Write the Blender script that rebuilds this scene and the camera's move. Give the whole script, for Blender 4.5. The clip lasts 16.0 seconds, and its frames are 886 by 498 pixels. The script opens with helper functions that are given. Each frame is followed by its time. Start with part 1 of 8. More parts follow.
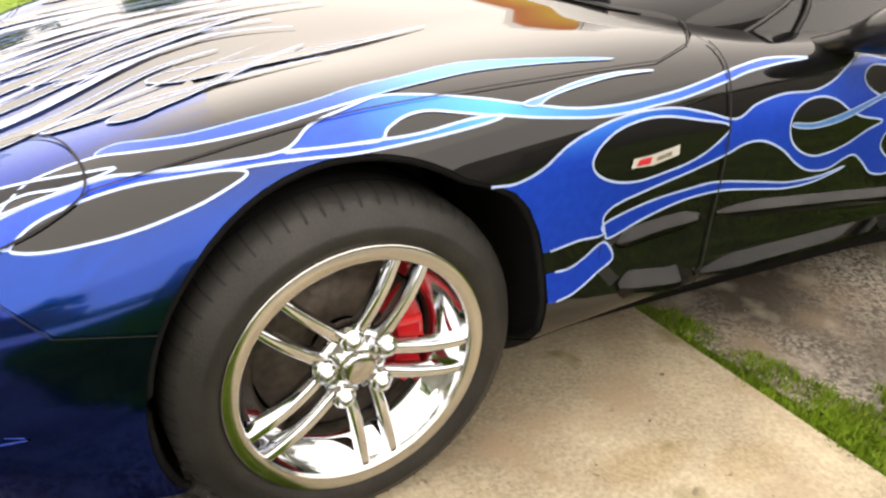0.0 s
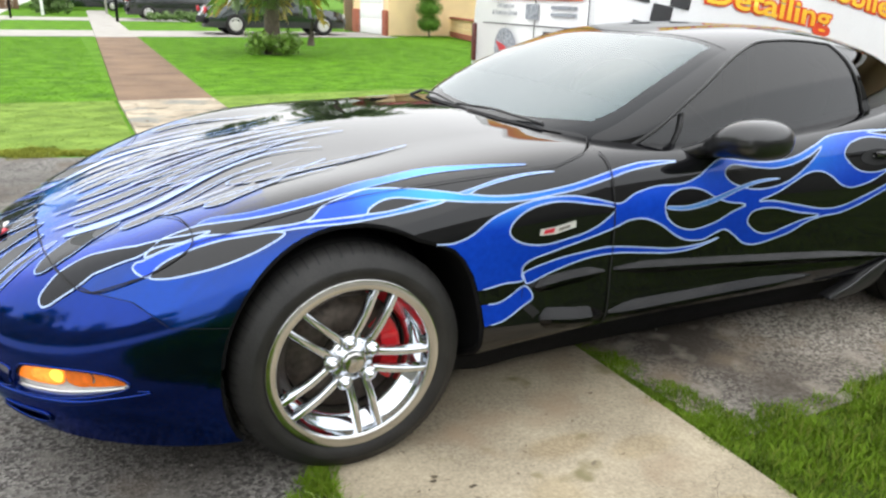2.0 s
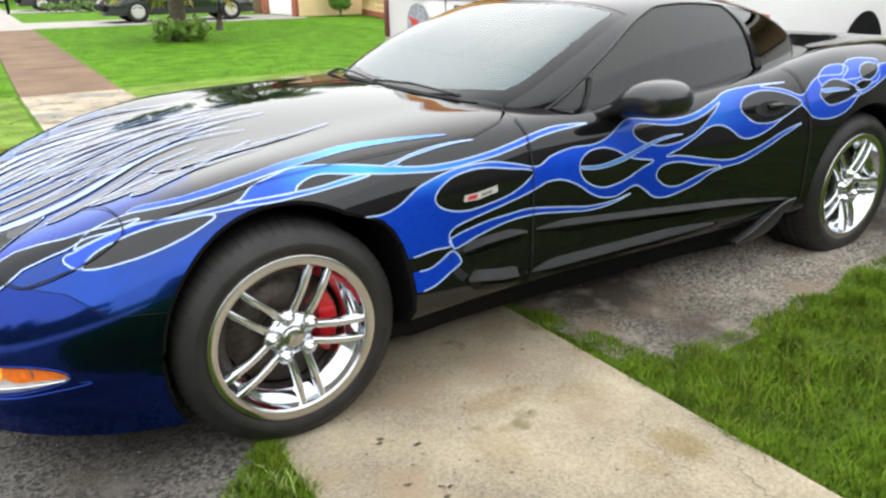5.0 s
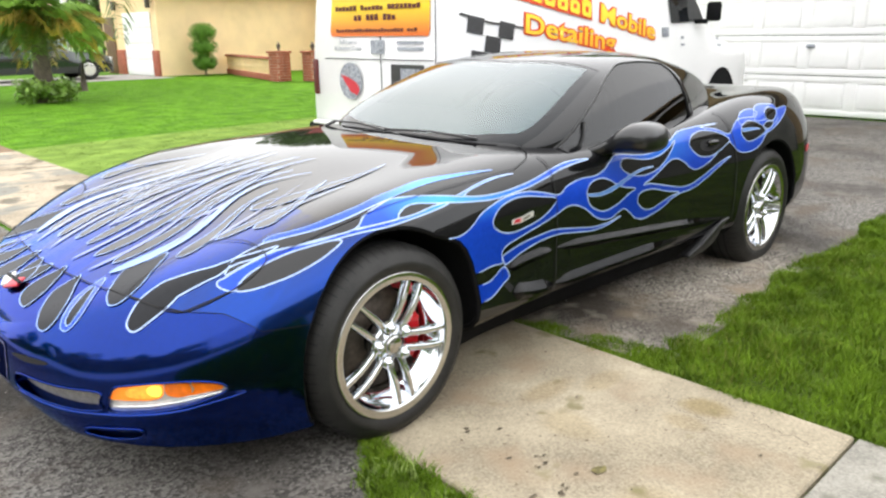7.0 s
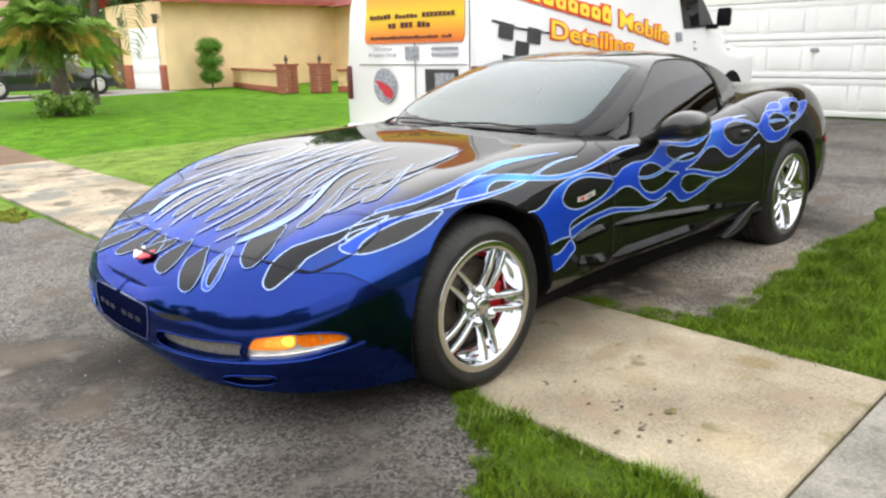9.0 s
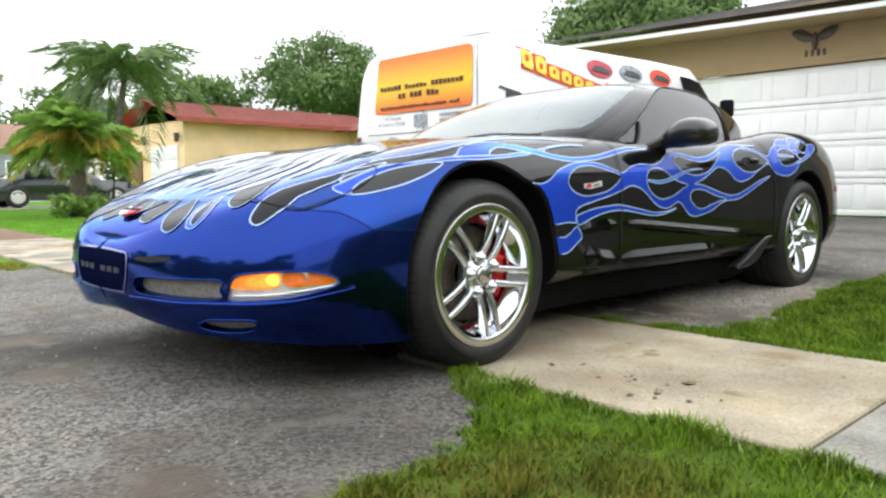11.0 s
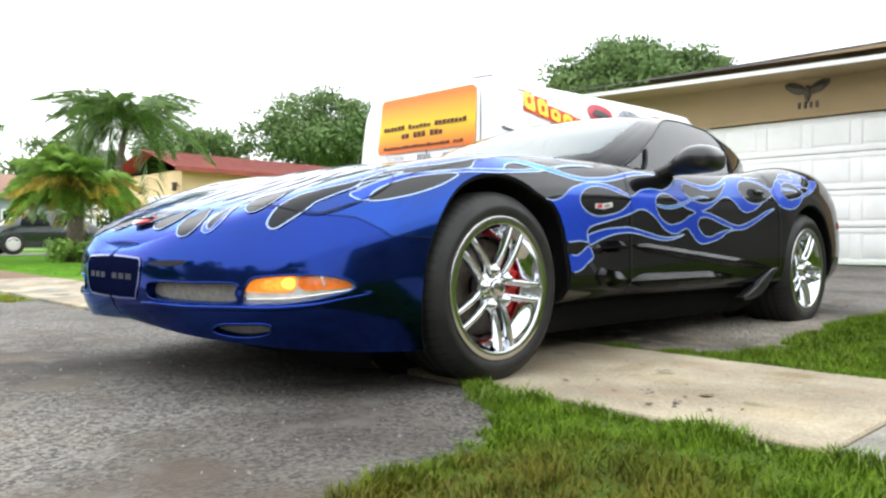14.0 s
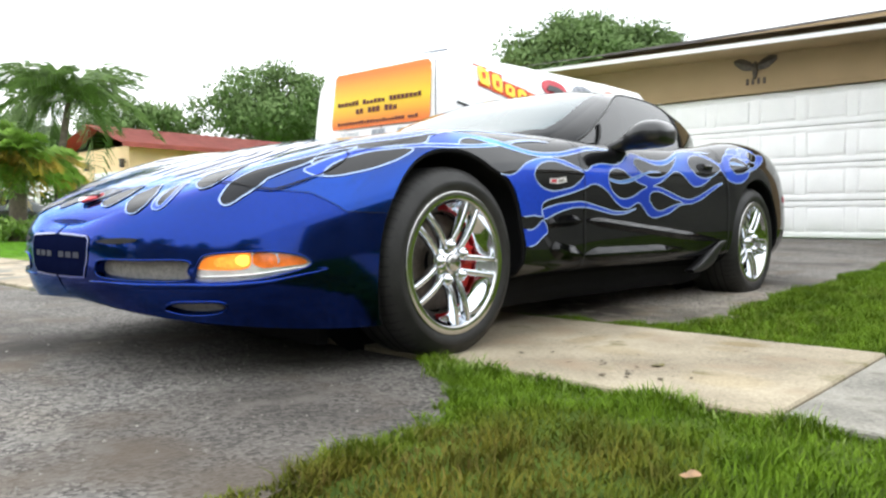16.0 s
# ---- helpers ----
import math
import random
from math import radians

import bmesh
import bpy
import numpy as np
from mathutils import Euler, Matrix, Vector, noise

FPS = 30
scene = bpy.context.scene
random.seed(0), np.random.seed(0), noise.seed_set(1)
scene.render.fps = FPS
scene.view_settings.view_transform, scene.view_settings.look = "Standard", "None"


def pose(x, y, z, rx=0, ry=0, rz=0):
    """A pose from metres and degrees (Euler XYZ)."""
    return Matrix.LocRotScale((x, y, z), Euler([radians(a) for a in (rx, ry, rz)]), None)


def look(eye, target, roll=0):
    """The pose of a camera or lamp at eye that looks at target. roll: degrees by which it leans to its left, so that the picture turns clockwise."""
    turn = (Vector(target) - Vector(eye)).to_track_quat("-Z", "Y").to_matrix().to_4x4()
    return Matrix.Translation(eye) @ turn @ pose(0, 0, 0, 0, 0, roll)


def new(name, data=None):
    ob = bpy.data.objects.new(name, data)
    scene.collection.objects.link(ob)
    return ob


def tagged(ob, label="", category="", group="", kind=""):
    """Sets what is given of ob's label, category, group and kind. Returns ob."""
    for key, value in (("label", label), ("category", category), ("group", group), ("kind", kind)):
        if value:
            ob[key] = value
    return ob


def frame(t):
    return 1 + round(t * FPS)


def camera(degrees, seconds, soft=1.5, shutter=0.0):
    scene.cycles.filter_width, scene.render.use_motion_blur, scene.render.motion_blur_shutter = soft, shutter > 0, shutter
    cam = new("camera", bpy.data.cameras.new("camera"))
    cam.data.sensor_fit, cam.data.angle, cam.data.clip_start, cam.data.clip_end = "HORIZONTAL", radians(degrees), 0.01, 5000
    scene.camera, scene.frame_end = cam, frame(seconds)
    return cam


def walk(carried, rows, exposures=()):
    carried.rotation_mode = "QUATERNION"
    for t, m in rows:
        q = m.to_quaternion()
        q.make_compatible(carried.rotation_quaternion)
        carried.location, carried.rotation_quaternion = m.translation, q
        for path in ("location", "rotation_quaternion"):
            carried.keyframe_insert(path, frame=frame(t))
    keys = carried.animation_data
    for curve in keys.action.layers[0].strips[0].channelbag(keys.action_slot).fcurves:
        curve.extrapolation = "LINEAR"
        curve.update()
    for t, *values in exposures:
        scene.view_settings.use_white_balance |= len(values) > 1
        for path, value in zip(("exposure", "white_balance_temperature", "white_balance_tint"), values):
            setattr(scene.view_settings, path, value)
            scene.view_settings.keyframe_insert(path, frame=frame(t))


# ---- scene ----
cam = camera(61.6, 16.0, soft=2.4)
PATH = [
    (0, (-0.414, -1.817, 1.070), (0.525, -0.286, 0.189), 3.6),
    (0.5, (-0.414, -1.996, 1.133), (0.441, -0.376, 0.332), 1.6),
    (1, (-0.400, -2.204, 1.180), (0.411, -0.525, 0.456), 1.4),
    (1.5, (-0.456, -2.351, 1.198), (0.421, -0.674, 0.553), 1.5),
    (2, (-0.569, -2.534, 1.233), (0.284, -0.840, 0.599), 1.6),
    (2.5, (-0.583, -2.660, 1.247), (0.191, -0.912, 0.661), 0.0),
    (3, (-0.476, -2.725, 1.254), (0.208, -0.938, 0.672), -1.5),
    (3.5, (-0.355, -2.746, 1.219), (0.364, -0.989, 0.591), 1.7),
    (4, (-0.314, -2.753, 1.233), (0.534, -1.065, 0.578), 1.0),
    (4.5, (-0.394, -2.705, 1.215), (0.479, -1.043, 0.524), 3.0),
    (5, (-0.610, -2.608, 1.235), (0.400, -1.024, 0.547), -0.7),
    (5.2, (-0.666, -2.598, 1.250), (0.351, -1.015, 0.571), -1.0),
    (7.3, (-1.492, -2.531, 1.262), (-0.144, -1.157, 0.718), -0.6),
    (7.5, (-1.564, -2.531, 1.271), (-0.304, -1.078, 0.723), 1.3),
    (8, (-1.684, -2.543, 1.290), (-0.454, -1.046, 0.795), 0.1),
    (8.5, (-1.783, -2.549, 1.284), (-0.421, -1.177, 0.773), 0.8),
    (9, (-1.814, -2.555, 1.208), (-0.470, -1.169, 0.686), -1.3),
    (9.2, (-1.792, -2.566, 1.151), (-0.488, -1.129, 0.665), 0.2),
    (11.3, (-1.776, -2.547, 0.560), (-0.392, -1.107, 0.454), -0.7),
    (11.5, (-1.787, -2.549, 0.536), (-0.392, -1.119, 0.446), -1.8),
    (12, (-1.802, -2.541, 0.501), (-0.338, -1.191, 0.322), -2.3),
    (12.5, (-1.809, -2.525, 0.490), (-0.365, -1.144, 0.411), -0.9),
    (13, (-1.822, -2.508, 0.475), (-0.431, -1.072, 0.430), 0.5),
    (13.5, (-1.828, -2.500, 0.463), (-0.426, -1.073, 0.437), 0.5),
    (14, (-1.825, -2.502, 0.467), (-0.434, -1.066, 0.451), 0.5),
    (14.5, (-1.825, -2.500, 0.467), (-0.423, -1.073, 0.468), 0.7),
    (15, (-1.825, -2.497, 0.465), (-0.409, -1.085, 0.450), 0.8),
    (15.5, (-1.828, -2.499, 0.467), (-0.381, -1.119, 0.435), 0.9),
    (16, (-1.827, -2.504, 0.465), (-0.354, -1.154, 0.385), 0.1),
]
EXPOSURE = ((0.0, 1.47, 7900, 15), (0.6, 1.42, 7100, 12), (1.0, 1.39, 6700, 10), (1.5, 1.35, 6500, 10), (2.0, 1.10, 6500, 10), (3.5, 1.12, 6550, 10), (5.0, 1.13, 6550, 10), (7.5, 1.25, 6650, 11), (8.5, 1.08, 6700, 11), (11.5, 1.06, 6400, 9), (13.0, 1.18, 6400, 9), (16.0, 1.16, 6400, 9))
walk(cam, [(t, look(eye, target, roll)) for t, eye, target, roll in PATH], EXPOSURE)

# ---- world and light: bright overcast summer sky ----
world = bpy.data.worlds.new("overcast_sky")
scene.world = world
world.use_nodes = True
wn, wl = world.node_tree.nodes, world.node_tree.links
wn.clear()
sky = wn.new("ShaderNodeTexSky")
sky.sky_type, sky.sun_disc = "NISHITA", False
sky.sun_elevation, sky.sun_rotation = radians(42), radians(24)
sky.air_density, sky.dust_density = 1.0, 2.0
sky_bg = wn.new("ShaderNodeBackground")
sky_bg.inputs["Strength"].default_value = 0.10
cloud_bg = wn.new("ShaderNodeBackground")
cloud_bg.inputs["Color"].default_value = (0.955, 0.98, 1.0, 1)
# thin bright haze: a little brighter overhead than at the horizon
sky_dir, sky_split, sky_up, sky_lum = wn.new("ShaderNodeTexCoord"), wn.new("ShaderNodeSeparateXYZ"), wn.new("ShaderNodeMath"), wn.new("ShaderNodeMath")
sky_up.operation, sky_up.inputs[1].default_value = "MAXIMUM", 0.0
sky_lum.operation, sky_lum.inputs[1].default_value, sky_lum.inputs[2].default_value = "MULTIPLY_ADD", 0.42, 0.93
wl.new(sky_dir.outputs["Generated"], sky_split.inputs["Vector"])
wl.new(sky_split.outputs["Z"], sky_up.inputs[0])
wl.new(sky_up.outputs["Value"], sky_lum.inputs[0])
wl.new(sky_lum.outputs["Value"], cloud_bg.inputs["Strength"])
wmix = wn.new("ShaderNodeMixShader")
wmix.inputs["Fac"].default_value = 0.87
wout = wn.new("ShaderNodeOutputWorld")
wl.new(sky.outputs["Color"], sky_bg.inputs["Color"])
wl.new(sky_bg.outputs["Background"], wmix.inputs[1])
wl.new(cloud_bg.outputs["Background"], wmix.inputs[2])
wl.new(wmix.outputs["Shader"], wout.inputs["Surface"])
sun = new("sun", bpy.data.lights.new("sun", "SUN"))
sun.data.energy, sun.data.angle, sun.data.color = 0.7, radians(165), (1.0, 0.965, 0.905)
sun.matrix_world = look((-1, 4, 9), (0, 0, 0))
scene.view_settings.exposure = 1.0


# ---- materials ----
def material(name, color, rough=0.5, metal=0.0, spread=0.15, scale=8.0, bump=0.0, bump_scale=60.0, coat=0.0, tint=None, spec=0.5, detail=6.0, stretch=None):
    """A node material: base colour varied at two scales, with fine relief."""
    m = bpy.data.materials.new(name)
    m.use_nodes = True
    n, l = m.node_tree.nodes, m.node_tree.links
    p = n["Principled BSDF"]
    p.inputs["Roughness"].default_value = rough
    p.inputs["Metallic"].default_value = metal
    p.inputs["Coat Weight"].default_value = coat
    p.inputs["Coat Roughness"].default_value = 0.03
    p.inputs["Specular IOR Level"].default_value = spec
    co = n.new("ShaderNodeTexCoord")
    mp = n.new("ShaderNodeMapping")
    if stretch:
        mp.inputs["Scale"].default_value = stretch
    l.new(co.outputs["Object"], mp.inputs["Vector"])
    big, fine = n.new("ShaderNodeTexNoise"), n.new("ShaderNodeTexNoise")
    big.inputs["Scale"].default_value, big.inputs["Detail"].default_value = scale, detail
    fine.inputs["Scale"].default_value, fine.inputs["Detail"].default_value = bump_scale, 4.0
    l.new(mp.outputs["Vector"], big.inputs["Vector"])
    l.new(mp.outputs["Vector"], fine.inputs["Vector"])
    mixed = n.new("ShaderNodeMath")
    mixed.operation = "MULTIPLY_ADD"
    l.new(fine.outputs["Fac"], mixed.inputs[0])
    mixed.inputs[1].default_value = 0.4
    half = n.new("ShaderNodeMath")
    half.operation = "MULTIPLY"
    half.inputs[1].default_value = 0.6
    l.new(big.outputs["Fac"], half.inputs[0])
    l.new(half.outputs["Value"], mixed.inputs[2])
    ramp = n.new("ShaderNodeValToRGB")
    lo = [max(0.0, c * (1 - 1.6 * spread)) for c in color]
    hi = [min(1.0, c * (1 + 1.6 * spread)) for c in (tint or color)]
    ramp.color_ramp.elements[0].position, ramp.color_ramp.elements[1].position = 0.3, 0.7
    ramp.color_ramp.elements[0].color = (*lo, 1)
    ramp.color_ramp.elements[1].color = (*hi, 1)
    l.new(mixed.outputs["Value"], ramp.inputs["Fac"])
    l.new(ramp.outputs["Color"], p.inputs["Base Color"])
    if bump > 0:
        b = n.new("ShaderNodeBump")
        b.inputs["Strength"].default_value, b.inputs["Distance"].default_value = bump, 0.01
        l.new(fine.outputs["Fac"], b.inputs["Height"])
        l.new(b.outputs["Normal"], p.inputs["Normal"])
    return m


BLACK = material("black_clearcoat", (0.005, 0.005, 0.006), 0.35, 0.0, 0.05, 3, coat=0.9, spec=0.0)
BLACK.node_tree.nodes["Principled BSDF"].inputs["Coat IOR"].default_value = 1.52
BLUE = material("candy_blue_paint", (0.004, 0.023, 0.175), 0.13, 1.0, 0.08, 5, coat=0.4, spec=0.0)
BLUE.node_tree.nodes["Principled BSDF"].inputs["Specular Tint"].default_value = (0.22, 0.5, 1.0, 1)
BLUE.node_tree.nodes["Principled BSDF"].inputs["Coat IOR"].default_value = 1.42
FLAME = material("flame_blue_paint", (0.002, 0.040, 0.47), 0.4, 0.35, 0.05, 3, coat=0.7, tint=(0.003, 0.060, 0.59), spec=0.1)
FLAME.node_tree.nodes["Principled BSDF"].inputs["Coat IOR"].default_value = 1.42
# the black made greyer and duller, so drops on the nose mirror less sky
DULLBLACK = material("dulled_black_drop_paint", (0.016, 0.017, 0.020), 0.4, 0.0, 0.12, 6, coat=0.45, spec=0.0)
DULLBLACK.node_tree.nodes["Principled BSDF"].inputs["Coat IOR"].default_value = 1.4
HOODSTRIPE = material("thin_blue_hood_pinstripe", (0.18, 0.33, 0.70), 0.35, 0.0, 0.08, 12, coat=0.6)
STRIPE = material("pale_blue_pinstripe", (0.38, 0.51, 0.80), 0.35, 0.0, 0.08, 12, coat=0.6)
# flames turn cyan at set places along the car, only high on its body
n, l = FLAME.node_tree.nodes, FLAME.node_tree.links
split, fade = n.new("ShaderNodeSeparateXYZ"), n.new("ShaderNodeValToRGB")
l.new(n["Texture Coordinate"].outputs["Object"], split.inputs["Vector"])
body_span = n.new("ShaderNodeMapRange")
body_span.inputs["From Min"].default_value, body_span.inputs["From Max"].default_value = -0.5, 3.2
l.new(split.outputs["X"], body_span.inputs["Value"])
for at, k in ((0.0, 0.0), (0.14, 0.05), (0.21, 0.75), (0.28, 0.55), (0.36, 0.05), (0.52, 0.1), (0.58, 0.3), (0.66, 0.05)):
    e = fade.color_ramp.elements.new(at)
    e.color = (k, k, k, 1)
fade.color_ramp.elements[len(fade.color_ramp.elements) - 1].color = (0.05, 0.05, 0.05, 1)
l.new(body_span.outputs["Result"], fade.inputs["Fac"])
tone = n.new("ShaderNodeMix")
tone.data_type = "RGBA"
lift = n.new("ShaderNodeMapRange")
lift.inputs["From Min"].default_value, lift.inputs["From Max"].default_value = 0.64, 0.74
l.new(split.outputs["Z"], lift.inputs["Value"])
both = n.new("ShaderNodeMath")
both.operation = "MULTIPLY"
l.new(fade.outputs["Color"], both.inputs[0])
l.new(lift.outputs["Result"], both.inputs[1])
l.new(both.outputs["Value"], tone.inputs["Factor"])
l.new(n["Color Ramp"].outputs["Color"], tone.inputs["A"])
tone.inputs["B"].default_value = (0.04, 0.40, 0.92, 1)
l.new(tone.outputs["Result"], n["Principled BSDF"].inputs["Base Color"])
# airbrushed front: blue at the nose, fading to black over the middle of the hood
FADE = material("blue_to_black_fade", (0.002, 0.036, 0.235), 0.14, 1.0, 0.06, 5, coat=1.0)
FADE.node_tree.nodes["Principled BSDF"].inputs["Specular Tint"].default_value = (0.22, 0.5, 1.0, 1)
FADE.node_tree.nodes["Principled BSDF"].inputs["Coat IOR"].default_value = 1.5
n, l = FADE.node_tree.nodes, FADE.node_tree.links
split, wide, back, mid, both, tone = n.new("ShaderNodeSeparateXYZ"), n.new("ShaderNodeMath"), n.new("ShaderNodeMapRange"), n.new("ShaderNodeMapRange"), n.new("ShaderNodeMath"), n.new("ShaderNodeMix")
wide.operation, tone.data_type = "ABSOLUTE", "RGBA"
back.inputs["From Min"].default_value, back.inputs["From Max"].default_value = -0.74, -0.20
mid.inputs["From Min"].default_value, mid.inputs["From Max"].default_value = 0.79, 0.52
l.new(n["Texture Coordinate"].outputs["Object"], split.inputs["Vector"])
# sprayed in long streaks that follow the hood
streaks, streak_map, feather = n.new("ShaderNodeTexNoise"), n.new("ShaderNodeMapping"), n.new("ShaderNodeMath")
streak_map.inputs["Scale"].default_value = (1.6, 20.0, 1.0)
streaks.inputs["Scale"].default_value, streaks.inputs["Detail"].default_value = 1.0, 3.0
feather.operation, feather.inputs[1].default_value = "MULTIPLY_ADD", 0.75
l.new(n["Texture Coordinate"].outputs["Object"], streak_map.inputs["Vector"])
l.new(streak_map.outputs["Vector"], streaks.inputs["Vector"])
l.new(streaks.outputs["Fac"], feather.inputs[0])
along_x = n.new("ShaderNodeMath")
along_x.operation, along_x.inputs[1].default_value = "SUBTRACT", 0.375
l.new(split.outputs["X"], along_x.inputs[0])
l.new(along_x.outputs["Value"], feather.inputs[2])
l.new(feather.outputs["Value"], back.inputs["Value"])
l.new(split.outputs["Y"], wide.inputs[0])
l.new(wide.outputs["Value"], mid.inputs["Value"])
# over the fender's shoulder the blue ends further back
late_x, late_y, late, patchy = n.new("ShaderNodeMapRange"), n.new("ShaderNodeMapRange"), n.new("ShaderNodeMath"), n.new("ShaderNodeMath")
late_x.inputs["From Min"].default_value, late_x.inputs["From Max"].default_value = -0.36, -0.08
late_y.inputs["From Min"].default_value, late_y.inputs["From Max"].default_value = 0.86, 0.79
late.operation, patchy.operation, both.operation = "MULTIPLY", "MULTIPLY", "MAXIMUM"
l.new(feather.outputs["Value"], late_x.inputs["Value"])
l.new(wide.outputs["Value"], late_y.inputs["Value"])
l.new(late_x.outputs["Result"], late.inputs[0])
l.new(late_y.outputs["Result"], late.inputs[1])
l.new(back.outputs["Result"], patchy.inputs[0])
l.new(mid.outputs["Result"], patchy.inputs[1])
l.new(patchy.outputs["Value"], both.inputs[0])
l.new(late.outputs["Value"], both.inputs[1])
l.new(both.outputs["Value"], tone.inputs["Factor"])
l.new(n["Color Ramp"].outputs["Color"], tone.inputs["A"])
tone.inputs["B"].default_value = (0.005, 0.005, 0.006, 1)
l.new(tone.outputs["Result"], n["Principled BSDF"].inputs["Base Color"])
less = n.new("ShaderNodeMath")
less.operation, less.inputs[0].default_value = "SUBTRACT", 1.0
l.new(both.outputs["Value"], less.inputs[1])
l.new(less.outputs["Value"], n["Principled BSDF"].inputs["Metallic"])
n["Principled BSDF"].inputs["Specular IOR Level"].default_value = 0.0
# clear coat weakened over the blue, so it mirrors less white sky
gloss = n.new("ShaderNodeMapRange")
gloss.inputs["To Min"].default_value, gloss.inputs["To Max"].default_value = 0.45, 0.9
l.new(both.outputs["Value"], gloss.inputs["Value"])
l.new(gloss.outputs["Result"], n["Principled BSDF"].inputs["Coat Weight"])
SEAM = material("dark_panel_gap", (0.004, 0.004, 0.005), 0.8, 0.0, 0.1, 9)
LIP = material("polished_lip", (0.52, 0.515, 0.50), 0.14, 1.0, 0.04, 6)
CHROME = material("polished_chrome", (0.66, 0.68, 0.71), 0.06, 1.0, 0.04, 6)
TYRE = material("tyre_rubber", (0.020, 0.0193, 0.0185), 0.5, 0.0, 0.3, 14, bump=0.15, bump_scale=220, spec=0.3)
LINER = material("black_liner_plastic", (0.006, 0.006, 0.007), 0.8, 0.0, 0.2, 10, bump=0.2, bump_scale=120, spec=0.15)
TRIM = material("black_trim_rubber", (0.015, 0.015, 0.016), 0.45, 0.0, 0.15, 20)
CALIPER = material("red_caliper_paint", (0.62, 0.012, 0.02), 0.3, 0.0, 0.08, 20, coat=0.5)
IRON = material("brake_iron", (0.09, 0.072, 0.058), 0.5, 0.5, 0.4, 25)
SILVER = material("silver_badge", (0.72, 0.70, 0.68), 0.3, 0.4, 0.05, 20)
REDINK = material("red_badge_enamel", (0.55, 0.02, 0.04), 0.35, 0.0, 0.05, 20)
ASPHALT = material("worn_asphalt", (0.050, 0.044, 0.039), 0.92, 0.0, 0.35, 1.3, bump=0.9, bump_scale=150, tint=(0.086, 0.077, 0.068))
CONCRETE = material("stained_concrete", (0.228, 0.188, 0.128), 0.9, 0.0, 0.30, 2.2, bump=0.35, bump_scale=110, tint=(0.325, 0.278, 0.198))
OLDSLAB = material("patched_dirty_concrete", (0.235, 0.190, 0.130), 0.9, 0.0, 0.30, 1.6, bump=0.35, bump_scale=110, tint=(0.40, 0.335, 0.245))
BROWNWALK = material("brown_stained_concrete", (0.118, 0.064, 0.032), 0.9, 0.0, 0.25, 1.2, bump=0.3, bump_scale=100, tint=(0.17, 0.105, 0.060))
GREYSLAB = material("weathered_grey_concrete", (0.17, 0.16, 0.135), 0.9, 0.0, 0.3, 3.0, bump=0.35, bump_scale=110, tint=(0.26, 0.245, 0.21))
PALEROAD = material("sun_bleached_road", (0.50, 0.48, 0.45), 0.9, 0.0, 0.12, 0.8, bump=0.3, bump_scale=100)
PALEWALK = material("pale_concrete", (0.33, 0.31, 0.28), 0.9, 0.0, 0.15, 1.5, bump=0.3, bump_scale=100)
NEARSOIL = material("bare_earth_with_moss", (0.038, 0.064, 0.008), 0.95, 0.0, 0.3, 3.0, bump=0.6, bump_scale=90, tint=(0.060, 0.092, 0.013), spec=0.1)
SOIL = material("lawn_soil", (0.048, 0.135, 0.005), 0.95, 0.0, 0.3, 2.5, bump=0.5, bump_scale=90, tint=(0.088, 0.205, 0.009), spec=0.1)
WHITEPAINT = material("white_van_paint", (0.86, 0.86, 0.86), 0.3, 0.0, 0.03, 2, coat=0.5)
DOORWHITE = material("white_door_paint", (0.86, 0.86, 0.85), 0.55, 0.0, 0.04, 3, bump=0.05, bump_scale=80)
STUCCO = material("peach_stucco", (0.90, 0.66, 0.38), 0.92, 0.0, 0.08, 1.5, bump=0.5, bump_scale=70)
BEIGE = material("beige_stucco", (0.36, 0.26, 0.145), 0.92, 0.0, 0.08, 1.5, bump=0.5, bump_scale=70)
ROOFRED = material("red_roof_paint", (0.33, 0.080, 0.060), 0.8, 0.0, 0.2, 3, bump=0.4, bump_scale=40)
SHINGLE = material("grey_brown_shingle", (0.10, 0.085, 0.075), 0.9, 0.0, 0.3, 4, bump=0.6, bump_scale=60)
BRICK = material("red_brick", (0.36, 0.11, 0.065), 0.9, 0.0, 0.2, 8, bump=0.4, bump_scale=80)
MORTAR = material("pale_mortar", (0.55, 0.45, 0.36), 0.95, 0.0, 0.15, 8)
def add_stones(m, scale, lo, hi, amount):
    """Small stones of differing grey shown in a worn surface."""
    n, l = m.node_tree.nodes, m.node_tree.links
    v = n.new("ShaderNodeTexVoronoi")
    v.inputs["Scale"].default_value = scale
    l.new(n["Mapping"].outputs["Vector"], v.inputs["Vector"])
    g = n.new("ShaderNodeSeparateColor")
    l.new(v.outputs["Color"], g.inputs["Color"])
    r = n.new("ShaderNodeValToRGB")
    r.color_ramp.elements[0].position, r.color_ramp.elements[0].color = 0.15, (*lo, 1)
    r.color_ramp.elements[1].position, r.color_ramp.elements[1].color = 0.95, (*hi, 1)
    l.new(g.outputs["Red"], r.inputs["Fac"])
    mx = n.new("ShaderNodeMix")
    mx.data_type = "RGBA"
    mx.inputs["Factor"].default_value = amount
    l.new(n["Color Ramp"].outputs["Color"], mx.inputs["A"])
    l.new(r.outputs["Color"], mx.inputs["B"])
    l.new(mx.outputs["Result"], n["Principled BSDF"].inputs["Base Color"])
    b = n.new("ShaderNodeBump")
    b.inputs["Strength"].default_value, b.inputs["Distance"].default_value = 0.6, 0.004
    l.new(v.outputs["Distance"], b.inputs["Height"])
    l.new(b.outputs["Normal"], n["Principled BSDF"].inputs["Normal"])


